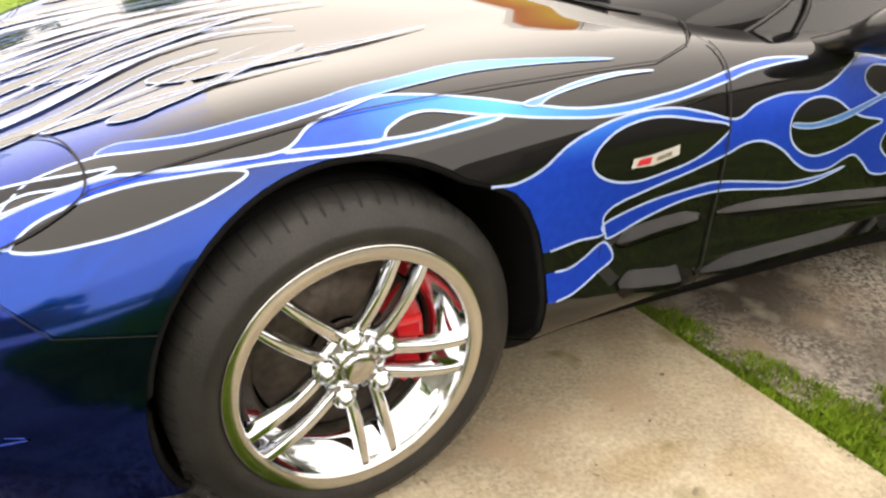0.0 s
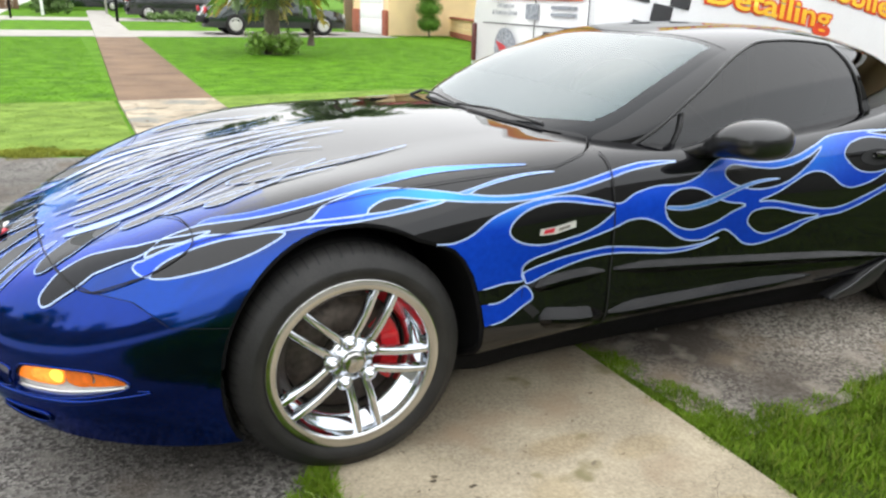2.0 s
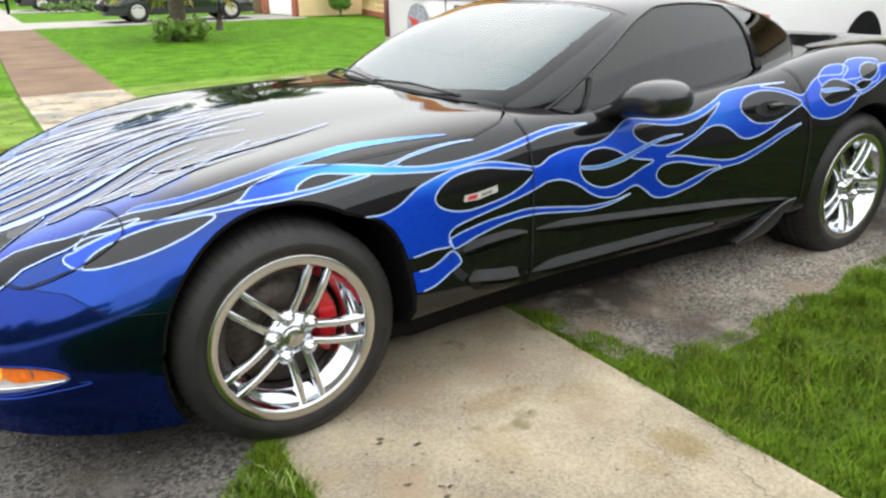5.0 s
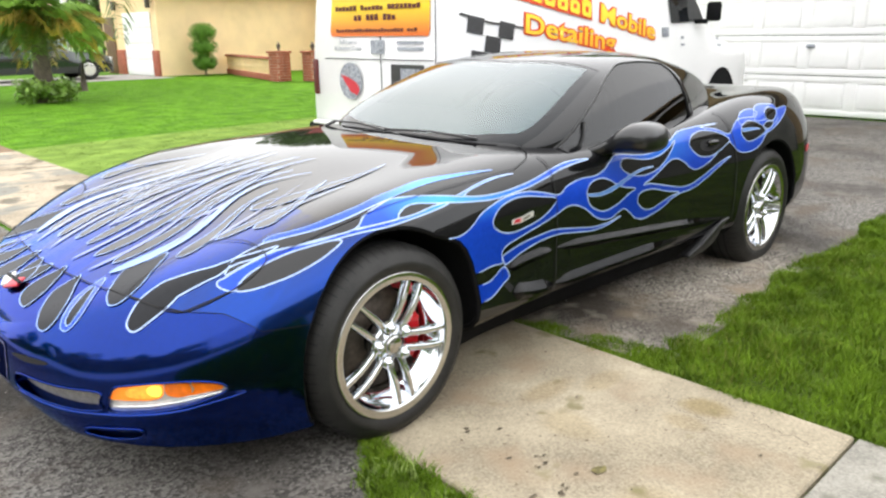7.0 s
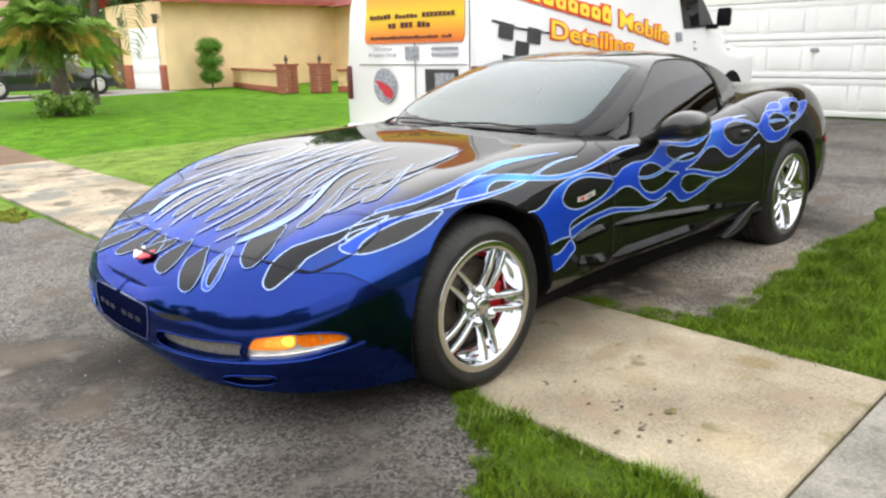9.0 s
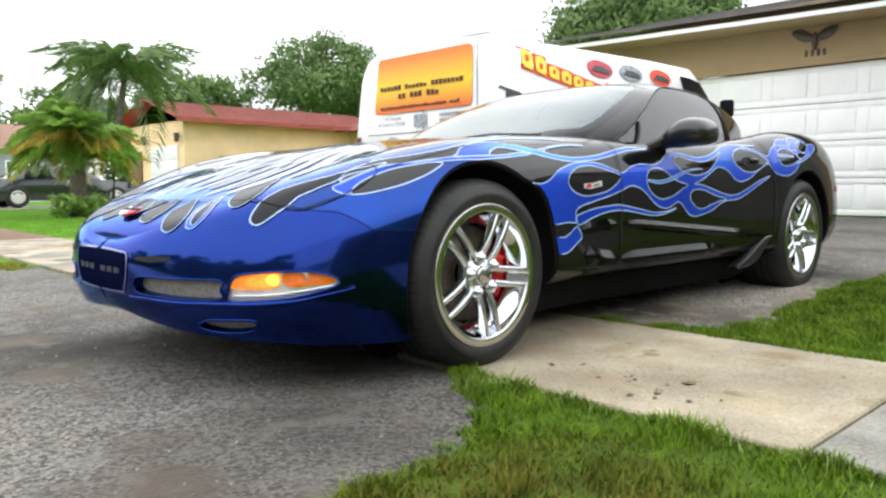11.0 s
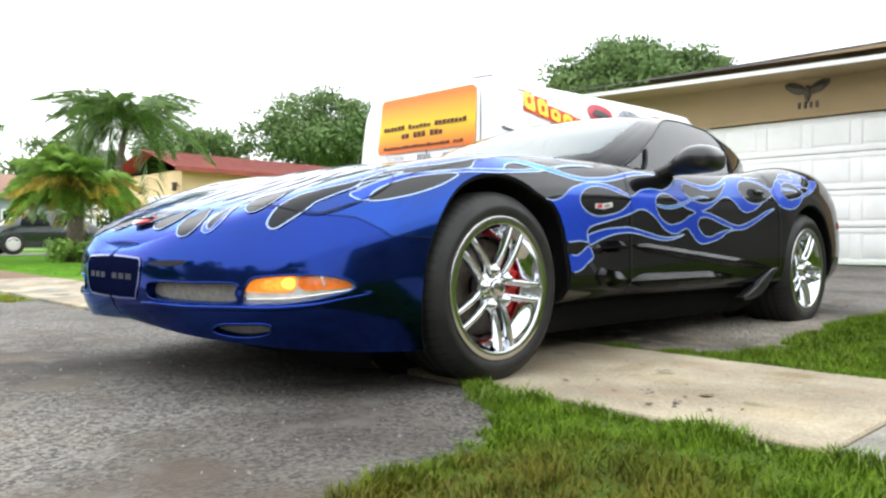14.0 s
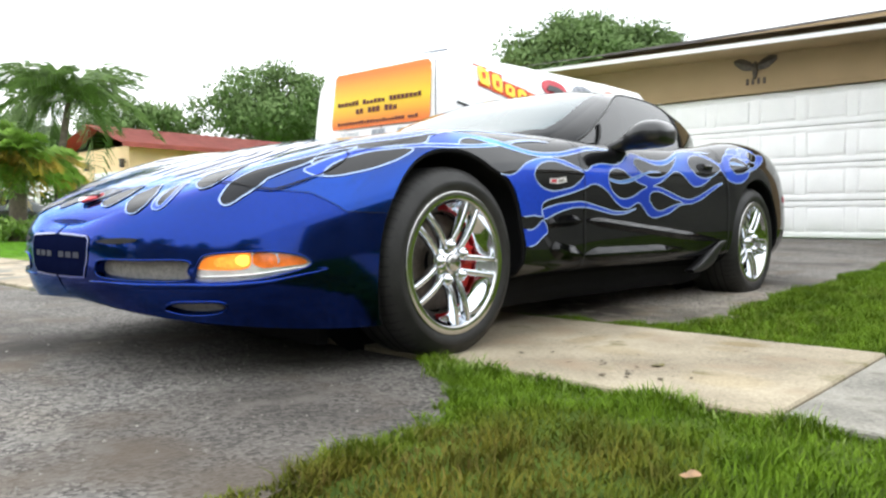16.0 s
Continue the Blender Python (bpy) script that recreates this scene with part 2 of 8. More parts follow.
def add_stains(m, scale, dark, lo, hi):
    """Scattered dark blotches with a shape of their own."""
    n, l = m.node_tree.nodes, m.node_tree.links
    t = n.new("ShaderNodeTexNoise")
    t.inputs["Scale"].default_value, t.inputs["Detail"].default_value = scale, 3.0
    l.new(n["Mapping"].outputs["Vector"], t.inputs["Vector"])
    r = n.new("ShaderNodeMapRange")
    r.inputs["From Min"].default_value, r.inputs["From Max"].default_value = lo, hi
    l.new(t.outputs["Fac"], r.inputs["Value"])
    mx = n.new("ShaderNodeMix")
    mx.data_type = "RGBA"
    l.new(r.outputs["Result"], mx.inputs["Factor"])
    old = n["Principled BSDF"].inputs["Base Color"].links[0].from_socket
    l.new(old, mx.inputs["A"])
    mx.inputs["B"].default_value = (*dark, 1)
    l.new(mx.outputs["Result"], n["Principled BSDF"].inputs["Base Color"])


add_stones(ASPHALT, 105, (0.012, 0.011, 0.010), (0.36, 0.342, 0.312), 0.5)
add_stains(ASPHALT, 0.9, (0.030, 0.025, 0.020), 0.45, 0.66)
add_stains(ASPHALT, 2.3, (0.098, 0.078, 0.058), 0.53, 0.68)
add_stains(ASPHALT, 7.0, (0.155, 0.142, 0.125), 0.54, 0.76)
add_stains(CONCRETE, 5.5, (0.19, 0.165, 0.085), 0.63, 0.71)
add_stains(CONCRETE, 26, (0.16, 0.13, 0.09), 0.70, 0.76)
add_stains(OLDSLAB, 3.4, (0.115, 0.095, 0.062), 0.55, 0.64)
add_stains(OLDSLAB, 1.7, (0.20, 0.195, 0.165), 0.52, 0.60)
add_stains(OLDSLAB, 14, (0.13, 0.105, 0.07), 0.62, 0.70)
add_stains(GREYSLAB, 6.0, (0.09, 0.085, 0.06), 0.56, 0.72)
add_stains(CONCRETE, 3.1, (0.27, 0.20, 0.13), 0.54, 0.74)


def add_patch(m, centre, size, shift, warp=0.35):
    """A worn, dirty, paler or darker patch of its own outline: full in its middle, ragged towards its rim."""
    n, l = m.node_tree.nodes, m.node_tree.links
    place, far, ragged_edge, mixed, fall, mx = n.new("ShaderNodeMapping"), n.new("ShaderNodeVectorMath"), n.new("ShaderNodeTexNoise"), n.new("ShaderNodeMath"), n.new("ShaderNodeMapRange"), n.new("ShaderNodeMix")
    place.vector_type = "TEXTURE"
    place.inputs["Location"].default_value, place.inputs["Scale"].default_value = (*centre, 0.0), (*size, 1.0)
    far.operation, mixed.operation, mx.data_type = "LENGTH", "MULTIPLY_ADD", "RGBA"
    ragged_edge.inputs["Scale"].default_value, ragged_edge.inputs["Detail"].default_value = 4.0, 6.0
    l.new(n["Texture Coordinate"].outputs["Object"], place.inputs["Vector"])
    l.new(n["Texture Coordinate"].outputs["Object"], ragged_edge.inputs["Vector"])
    l.new(place.outputs["Vector"], far.inputs[0])
    l.new(ragged_edge.outputs["Fac"], mixed.inputs[0])
    mixed.inputs[1].default_value = 2 * warp
    l.new(far.outputs["Value"], mixed.inputs[2])
    fall.inputs["From Min"].default_value, fall.inputs["From Max"].default_value = 1.0 + warp, 0.55 + warp
    fall.inputs["To Max"].default_value = 1.0
    mx.blend_type = "MULTIPLY"
    l.new(mixed.outputs["Value"], fall.inputs["Value"])
    l.new(fall.outputs["Result"], mx.inputs["Factor"])
    l.new(n["Principled BSDF"].inputs["Base Color"].links[0].from_socket, mx.inputs["A"])
    mx.inputs["B"].default_value = (*shift, 1)
    l.new(mx.outputs["Result"], n["Principled BSDF"].inputs["Base Color"])


# pale gravel shows beside the pavement; the apron is paler streetward, darker by the verge
add_patch(ASPHALT, (2.0, -0.75), (1.25, 0.75), (2.1, 2.02, 1.88))
add_patch(ASPHALT, (-2.4, 0.6), (1.5, 2.6), (1.32, 1.25, 1.13))
add_patch(ASPHALT, (-0.75, -1.1), (0.75, 0.55), (0.68, 0.66, 0.64))
# olive and brown blots on the pavement
for spot, size, shift in (((0.88, -1.50), (0.085, 0.12), (0.80, 0.73, 0.54)), ((0.80, -1.12), (0.12, 0.06), (0.90, 0.86, 0.78)), ((0.60, -1.02), (0.16, 0.07), (0.86, 0.81, 0.72)), ((0.74, -1.50), (0.06, 0.10), (0.90, 0.86, 0.78)), ((0.45, -1.25), (0.10, 0.14), (0.90, 0.87, 0.80)), ((0.25, -1.70), (0.12, 0.16), (0.91, 0.88, 0.81))):
    add_patch(CONCRETE, spot, size, shift, 0.6)
DARKGLASS = material("dark_window_glass", (0.012, 0.013, 0.015), 0.05, 0.0, 0.05, 3, spec=0.25)


def glass_material(name, tint, rough=0.0):
    m = bpy.data.materials.new(name)
    m.use_nodes = True
    p = m.node_tree.nodes["Principled BSDF"]
    p.inputs["Base Color"].default_value = (*tint, 1)
    p.inputs["Roughness"].default_value = rough
    p.inputs["Transmission Weight"].default_value = 1.0
    p.inputs["IOR"].default_value = 1.5
    return m


WINDSHIELD = glass_material("windshield_glass", (0.55, 0.62, 0.62))
WINDSHIELD.node_tree.nodes["Principled BSDF"].inputs["IOR"].default_value = 2.0
WINDSHIELD.node_tree.nodes["Principled BSDF"].inputs["Specular Tint"].default_value = (0.74, 0.94, 1.0, 1)
TINTED = glass_material("tinted_side_glass", (0.009, 0.009, 0.010))
TINTED.node_tree.nodes["Principled BSDF"].inputs["IOR"].default_value = 1.5


# ---- mesh helpers ----
def thing(name, label, category, at=(0, 0, 0), group="", kind="", turn=0.0):
    ob = new(name)
    ob.empty_display_size = 0.1
    ob.matrix_world = pose(*at, 0, 0, turn)
    return tagged(ob, label, category, group, kind)


def shape(name, verts, faces, mat, parent=None, label="", smooth=True, normals=None):
    me = bpy.data.meshes.new(name)
    me.from_pydata([tuple(map(float, v)) for v in verts], [], [tuple(map(int, f)) for f in faces])
    me.materials.append(mat)
    me.polygons.foreach_set("use_smooth", [smooth] * len(me.polygons))
    if normals is not None:
        me.normals_split_custom_set_from_vertices([tuple(map(float, v)) for v in normals])
    me.update()
    ob = new(name, me)
    if parent:
        ob.parent = parent
    if label:
        ob["label"] = label
    return ob


def part(name, bm, mat, parent=None, label="", smooth=False, angle=35):
    me = bpy.data.meshes.new(name)
    bmesh.ops.recalc_face_normals(bm, faces=bm.faces)
    if smooth:
        for f in bm.faces:
            f.smooth = True
        for e in bm.edges:
            if len(e.link_faces) == 2 and e.calc_face_angle(0) > radians(angle):
                e.smooth = False
    bm.to_mesh(me)
    bm.free()
    me.materials.append(mat)
    ob = new(name, me)
    if parent:
        ob.parent = parent
    if label:
        ob["label"] = label
    return ob


def add_box(bm, c, s, r=0.0, m=None, seg=2):
    """A box of centre c and size s with edges rounded by r, turned by m about its centre."""
    geo = bmesh.ops.create_cube(bm, size=1.0, matrix=Matrix.Translation(c) @ (m or Matrix()) @ Matrix.Diagonal((*s, 1)))
    if r > 0:
        es = list({e for v in geo["verts"] for e in v.link_edges})
        bmesh.ops.bevel(bm, geom=es, offset=r, segments=seg, profile=0.5, affect="EDGES")
    return bm


def boxed(name, c, s, mat, parent=None, r=0.0, label="", m=None, seg=2):
    return part(name, add_box(bmesh.new(), c, s, r, m, seg), mat, parent, label, smooth=r > 0)


def grid_faces(nu, nv, loop_u=False, loop_v=False):
    out = []
    for i in range(nu if loop_u else nu - 1):
        for j in range(nv if loop_v else nv - 1):
            a, b = i * nv + j, ((i + 1) % nu) * nv + j
            c, d = ((i + 1) % nu) * nv + (j + 1) % nv, i * nv + (j + 1) % nv
            out.append((a, b, c, d))
    return out


def lathe(profile, n=48, axis="y"):
    """Verts and faces of a profile of (radius, height) turned about an axis."""
    vs = []
    for r, h in profile:
        for k in range(n):
            a = 2 * math.pi * k / n
            p = {"y": (r * math.cos(a), h, r * math.sin(a)), "z": (r * math.cos(a), r * math.sin(a), h), "x": (h, r * math.cos(a), r * math.sin(a))}[axis]
            vs.append(p)
    return vs, grid_faces(len(profile), n, loop_v=True)


def tube_mesh(points, radius, n=8, caps=True):
    """A round tube along points; radius may be one number or one per point."""
    pts = [Vector(p) for p in points]
    rad = [radius] * len(pts) if isinstance(radius, (int, float)) else list(radius)
    vs, up = [], Vector((0, 0, 1))
    for i, p in enumerate(pts):
        d = (pts[min(i + 1, len(pts) - 1)] - pts[max(i - 1, 0)]).normalized()
        side = d.cross(up)
        if side.length < 0.1:
            side = d.cross(Vector((1, 0, 0)))
        side.normalize()
        other = side.cross(d)
        for k in range(n):
            a = 2 * math.pi * k / n
            vs.append(p + side * (math.cos(a) * rad[i]) + other * (math.sin(a) * rad[i]))
    fs = grid_faces(len(pts), n, loop_v=True)
    if caps:
        fs += [tuple(range(n))[::-1], tuple(range((len(pts) - 1) * n, len(pts) * n))]
    return vs, fs


def smooth_line(points, n=12, closed=False):
    """Catmull-Rom through points of any dimension."""
    p = np.array(points, float)
    k = len(p)
    out = []
    for i in range(k if closed else k - 1):
        if closed:
            a, b, c, d = p[(i - 1) % k], p[i], p[(i + 1) % k], p[(i + 2) % k]
        else:
            a, b, c, d = p[max(i - 1, 0)], p[i], p[i + 1], p[min(i + 2, k - 1)]
        for t in np.linspace(0, 1, n, endpoint=False):
            out.append(0.5 * (2 * b + (c - a) * t + (2 * a - 5 * b + 4 * c - d) * t * t + (3 * b - a - 3 * c + d) * t ** 3))
    if not closed:
        out.append(p[-1])
    return np.array(out)


def inside(pts, polys):
    """Even-odd test of many points against closed polylines."""
    x, y = pts[:, 0], pts[:, 1]
    res = np.zeros(len(pts), bool)
    for poly in polys:
        q = np.roll(poly, -1, axis=0)
        for (x0, y0), (x1, y1) in zip(poly, q):
            if y0 == y1:
                continue
            hit = ((y0 > y) != (y1 > y)) & (x < (x1 - x0) * (y - y0) / (y1 - y0) + x0)
            res ^= hit
    return res


def fill(polys, step):
    """Triangles of the area inside closed polylines (even-odd), with inner points every step."""
    from mathutils.geometry import delaunay_2d_cdt
    polys = [np.array(p, float) for p in polys]
    allp = np.vstack(polys)
    lo, hi = allp.min(0), allp.max(0)
    gx, gy = np.arange(lo[0] + step * 0.5, hi[0], step), np.arange(lo[1] + step * 0.5, hi[1], step)
    verts, edges, base = [], [], 0
    for p in polys:
        verts += [Vector(v) for v in p]
        edges += [(base + i, base + (i + 1) % len(p)) for i in range(len(p))]
        base += len(p)
    if len(gx) and len(gy):
        g = np.stack(np.meshgrid(gx, gy), -1).reshape(-1, 2)
        g = g[inside(g, polys)]
        if len(g):
            d = np.full(len(g), 1e9)
            for v in allp:
                d = np.minimum(d, ((g - v) ** 2).sum(1))
            verts += [Vector(v) for v in g[d > (0.45 * step) ** 2]]
    vo, _, fo = delaunay_2d_cdt(verts, edges, [], 0, 1e-5)[:3]
    vo = np.array([tuple(v) for v in vo])
    fo = np.array([tuple(f) for f in fo])
    return vo, fo[inside(vo[fo].mean(1), polys)]


def clean(pts, tol=1e-4):
    out = [pts[0]]
    for p in pts[1:]:
        if np.hypot(*(np.array(p) - out[-1])) > tol:
            out.append(p)
    return np.array(out)


# ---- the sports car: one surface over plan outline and section ----
# axes: x from the front axle to the rear, y across (centre line 0), z up
AXLE_F, AXLE_R, HUB_Y = 0.022, 2.676, 0.852
OUTLINE = smooth_line([(-0.914, -0.14), (-0.918, 0.0), (-0.914, 0.14), (-0.902, 0.28), (-0.870, 0.415), (-0.817, 0.54), (-0.72, 0.66), (-0.60, 0.755), (-0.42, 0.84), (-0.22, 0.885), (0.0, 0.90), (0.25, 0.89),
                       (0.55, 0.865), (0.86, 0.855), (1.4, 0.86), (2.0, 0.875), (2.4, 0.905), (2.65, 0.915), (2.95, 0.905), (3.25, 0.865), (3.45, 0.78), (3.55, 0.64), (3.59, 0.42), (3.605, 0.2), (3.61, 0.0), (3.605, -0.2)], 24)[24:-24]
_d = np.r_[0, np.cumsum(np.hypot(*np.diff(OUTLINE, axis=0).T))]
U_END = _d[-1]
UT = np.linspace(0, U_END, 800)
XT, WT = np.interp(UT, _d, OUTLINE[:, 0]), np.interp(UT, _d, OUTLINE[:, 1])


def u_of(x):
    """The outline's arc length at a place along the car."""
    return np.interp(x, XT, UT)


STATIONS = [-0.922, -0.85, -0.7, -0.5, -0.25, 0.0, 0.3, 0.6, 0.86, 1.3, 1.8, 2.15, 2.5, 2.65, 3.0, 3.3, 3.5, 3.61]


def along(*values):
    """A smooth function of u from one value a station."""
    v = np.interp(XT, STATIONS, values)
    k = np.exp(-0.5 * (np.arange(-30, 31) / 11.0) ** 2)
    return np.convolve(np.pad(v, 30, mode="edge"), k / k.sum(), "valid")


def tuck(off, w):
    """An inset that fades out where the car comes to its nose or tail."""
    off = np.maximum(off, 1e-6)
    return off * (1 - np.exp(-w / off))


# half-section control lines from the sill up to the middle of the hood
SILL = np.stack([WT - tuck(along(.07, .06, .055, .055, .05, .08, .15, .19, .19, .19, .19, .17, .10, .06, .06, .08, .10, .10), WT), along(.205, .185, .163, .143, .135, .155, .195, .215, .22, .22, .22, .21, .20, .2, .22, .24, .27, .3)], -1)
WAIST_LOW = np.stack([WT - tuck(along(.015, .012, .01, .01, .01, .005, .01, .02, .03, .035, .035, .03, .015, .005, .005, .01, .02, .03), WT), along(.25, .25, .25, .25, .27, .29, .29, .28, .28, .28, .28, .29, .30, .32, .33, .34, .36, .38)], -1)
WAIST = np.stack([WT - tuck(along(0, 0, 0, 0, 0, 0, .005, .012, .012, .012, .01, .008, .002, 0, 0, 0, 0, 0), WT), along(.345, .345, .345, .37, .42, .46, .46, .45, .45, .46, .47, .48, .50, .52, .52, .52, .52, .52)], -1)
SHOULDER = np.stack([WT * along(.90, .93, .95, .965, .975, .975, .97, .97, .97, .97, .965, .965, .965, .965, .96, .95, .94, .93), along(.412, .432, .455, .51, .585, .655, .68, .685, .685, .69, .705, .73, .765, .775, .775, .765, .74, .72)], -1)
CREST = np.stack([WT * along(.70, .74, .78, .81, .83, .835, .84, .85, .865, .87, .86, .85, .83, .82, .81, .80, .80, .80), along(.438, .486, .545, .63, .715, .77, .788, .80, .807, .805, .825, .86, .91, .925, .93, .92, .90, .87)], -1)
INNER = np.stack([WT * along(.42, .45, .46, .47, .48, .48, .48, .48, .5, .5, .5, .5, .5, .5, .5, .5, .5, .5), along(.448, .500, .562, .638, .713, .767, .806, .827, .834, .79, .79, .82, .88, .91, .935, .94, .92, .89)], -1)
CENTRE = np.stack([WT * 0, along(.450, .506, .571, .649, .727, .780, .819, .838, .843, .795, .79, .81, .86, .90, .945, .94, .92, .89)], -1)
SECTION = np.stack([SILL, WAIST_LOW, WAIST, SHOULDER, CREST, INNER, CENTRE])


def section(u, s):
    """Half-section points (across, height) for arrays u and s in 0..6."""
    u, s = np.asarray(u, float), np.asarray(s, float)
    i = np.clip(np.floor(s).astype(int), 0, 5)
    t = (s - i)[..., None]
    ku = np.clip(u / U_END * (len(UT) - 1), 0, len(UT) - 1.001)
    k0 = ku.astype(int)
    fu = (ku - k0)[..., None]

    def ctrl(j):
        mirror = j > 6
        jj = np.where(mirror, 12 - j, np.maximum(j, 0))
        p = SECTION[jj, k0] * (1 - fu) + SECTION[jj, k0 + 1] * fu
        p = p.copy()
        p[..., 0] = np.where(mirror, -p[..., 0], p[..., 0])
        return p
    a, b, c, d = ctrl(i - 1), ctrl(i), ctrl(i + 1), ctrl(i + 2)
    return 0.5 * (2 * b + (c - a) * t + (2 * a - 5 * b + 4 * c - d) * t * t + (3 * b - a - 3 * c + d) * t ** 3)


def skin(us, lift=0.0):
    """Points and normals of the car's skin for (u, s) rows; s 0..6 on the driver's side, 6..12 across."""
    us = np.asarray(us, float)

    def at(u, s):
        u = np.clip(u, 0, U_END)
        far = s > 6
        q = section(u, np.clip(np.where(far, 12 - s, s), 0, 6))
        half = np.where(far, 12 - s, s)
        back = np.exp(-(u / 0.45) ** 2) * (0.07 * np.clip((1.7 - half) / 1.7, 0, 1) ** 1.4 + 0.016 * np.clip(half - 2.4, 0, 2) ** 1.5)
        return np.stack([np.interp(u, UT, XT) + back, np.where(far, 1, -1) * q[..., 0], q[..., 1]], -1)
    p = at(us[:, 0], us[:, 1])
    e = 0.012
    du = at(us[:, 0] + e, us[:, 1]) - at(us[:, 0] - e, us[:, 1])
    ds = at(us[:, 0], us[:, 1] + e * 3) - at(us[:, 0], us[:, 1] - e * 3)
    n = np.cross(du, ds)
    n /= np.maximum(np.linalg.norm(n, axis=1, keepdims=True), 1e-9)
    return p + n * lift, n


S_UNIT = 0.22  # metres that one step of s stands for in the flat pattern


def panel(name, polys, mat, parent, lift=0.0, step=0.03, label="", flip=False):
    """A piece of the skin, cut along closed lines of (u, s)."""
    flat = [clean(np.array(p, float) * (1, S_UNIT)) for p in polys]
    v, f = fill(flat, step)
    p, n = skin(v / (1, S_UNIT), lift)
    a = np.cross(p[f[:, 1]] - p[f[:, 0]], p[f[:, 2]] - p[f[:, 0]])
    bad = (a * n[f[:, 0]]).sum(1) < 0
    f[bad] = f[bad][:, ::-1]
    return shape(name, p, f, mat, parent, label, True, n)


def line_us(points, n=10):
    """A straight run of (x, s) corners, subdivided, as (u, s)."""
    out = []
    for (x0, s0), (x1, s1) in zip(points, points[1:]):
        for t in np.linspace(0, 1, n, endpoint=False):
            out.append((u_of(x0 + (x1 - x0) * t), s0 + (s1 - s0) * t))
    out.append((u_of(points[-1][0]), points[-1][1]))
    return out


def s_of_z(x, z):
    """The place on the side's section at a height."""
    ss = np.linspace(0, 4, 161)
    zz = section(np.full(161, u_of(x)), ss)[:, 1]
    return float(np.interp(z, zz, ss))


def arch(axle, zc, r, rz, n=44):
    """The wheel opening's edge, from its front foot over the top to its rear foot, as (u, s)."""
    a0 = math.asin(min(0.99, (zc - 0.125) / rz))
    out = []
    for a in np.linspace(math.pi + a0, -a0, n):
        x, z = axle + r * math.cos(a), zc + rz * math.sin(a)
        out.append((u_of(x), max(0.0, s_of_z(x, z))))
    out[0], out[-1] = (out[0][0], 0.0), (out[-1][0], 0.0)
    return out


def ribbon(name, us, width, mat, parent, lift=0.002, closed=False, label=""):
    """A thin painted or rubber line on the skin along (u, s) points."""
    p, n = skin(np.array(us, float), lift)
    d = np.roll(p, -1, 0) - np.roll(p, 1, 0)
    if not closed:
        d[0], d[-1] = p[1] - p[0], p[-1] - p[-2]
    side = np.cross(n, d)
    side /= np.maximum(np.linalg.norm(side, axis=1, keepdims=True), 1e-9)
    w = (np.full(len(p), width) if np.isscalar(width) else np.asarray(width))[:, None] * 0.5
    vs = np.stack([p - side * w, p + side * w], 1).reshape(-1, 3)
    return shape(name, vs, grid_faces(len(p), 2, loop_u=closed), mat, parent, label, True, np.repeat(n, 2, 0))


def other(us):
    """The same line on the passenger's side."""
    return [(u, 12 - s) for u, s in us][::-1]


car = thing("sports_car", "low black coupe with blue flame paint and chrome wheels", "car")
ARCH_F, ARCH_R = arch(AXLE_F, 0.325, 0.345, 0.377), arch(AXLE_R, 0.330, 0.360, 0.375)


def behind_wheel(s):
    """Where the fender ends behind the front wheel, by its place on the section."""
    return float(np.interp(s, [0, 1.53, 1.84, 2.12, 2.29, 2.5, 2.65, 2.74, 2.9], [1.885, 1.892, 1.882, 1.867, 1.853, 1.824, 1.79, 1.752, 1.67]))


top_k = max(range(len(ARCH_F)), key=lambda k: ARCH_F[k][1])
ARCH_F = [(max(u, behind_wheel(s)) if k > top_k and s < 2.9 else u, s) for k, (u, s) in enumerate(ARCH_F)]
k_seam = min(range(8, 20), key=lambda k: abs(float(section(ARCH_F[k][0], ARCH_F[k][1])[1]) - 0.49))
NOSE_SEAM = [ARCH_F[k_seam]] + line_us([(-0.42, 2.67), (-0.493, 3.2), (-0.575, 3.47)], 8)
HOOD_CUT = line_us([(-0.575, 3.47), (-0.625, 3.76), (-0.66, 4.22), (-0.682, 4.8), (-0.702, 5.5), (-0.713, 6.0)], 6)
HOOD_SIDE = line_us([(-0.575, 3.47), (-0.46, 3.50), (-0.39, 3.60), (-0.34, 3.74), (0.0, 3.74), (0.4, 3.74), (0.684, 3.76), (0.80, 4.0), (0.93, 4.6)], 8)
COWL = line_us([(0.93, 4.6), (0.86, 4.9), (0.81, 5.4), (0.795, 6.0)], 8)
bottom_f = [(u, 0.0) for u in np.linspace(0, ARCH_F[0][0], 40)]
left_edge = bottom_f + ARCH_F[1:k_seam] + NOSE_SEAM + HOOD_CUT[1:]


def on_nose(points, n=8):
    """A closed line on the nose from (distance round the outline, height) corners."""
    out = []
    for u, z in smooth_line(points, n, True):
        ss = np.linspace(0, 4, 161)
        out.append((u, float(np.interp(z, section(np.full(161, u), ss)[:, 1], ss))))
    return out


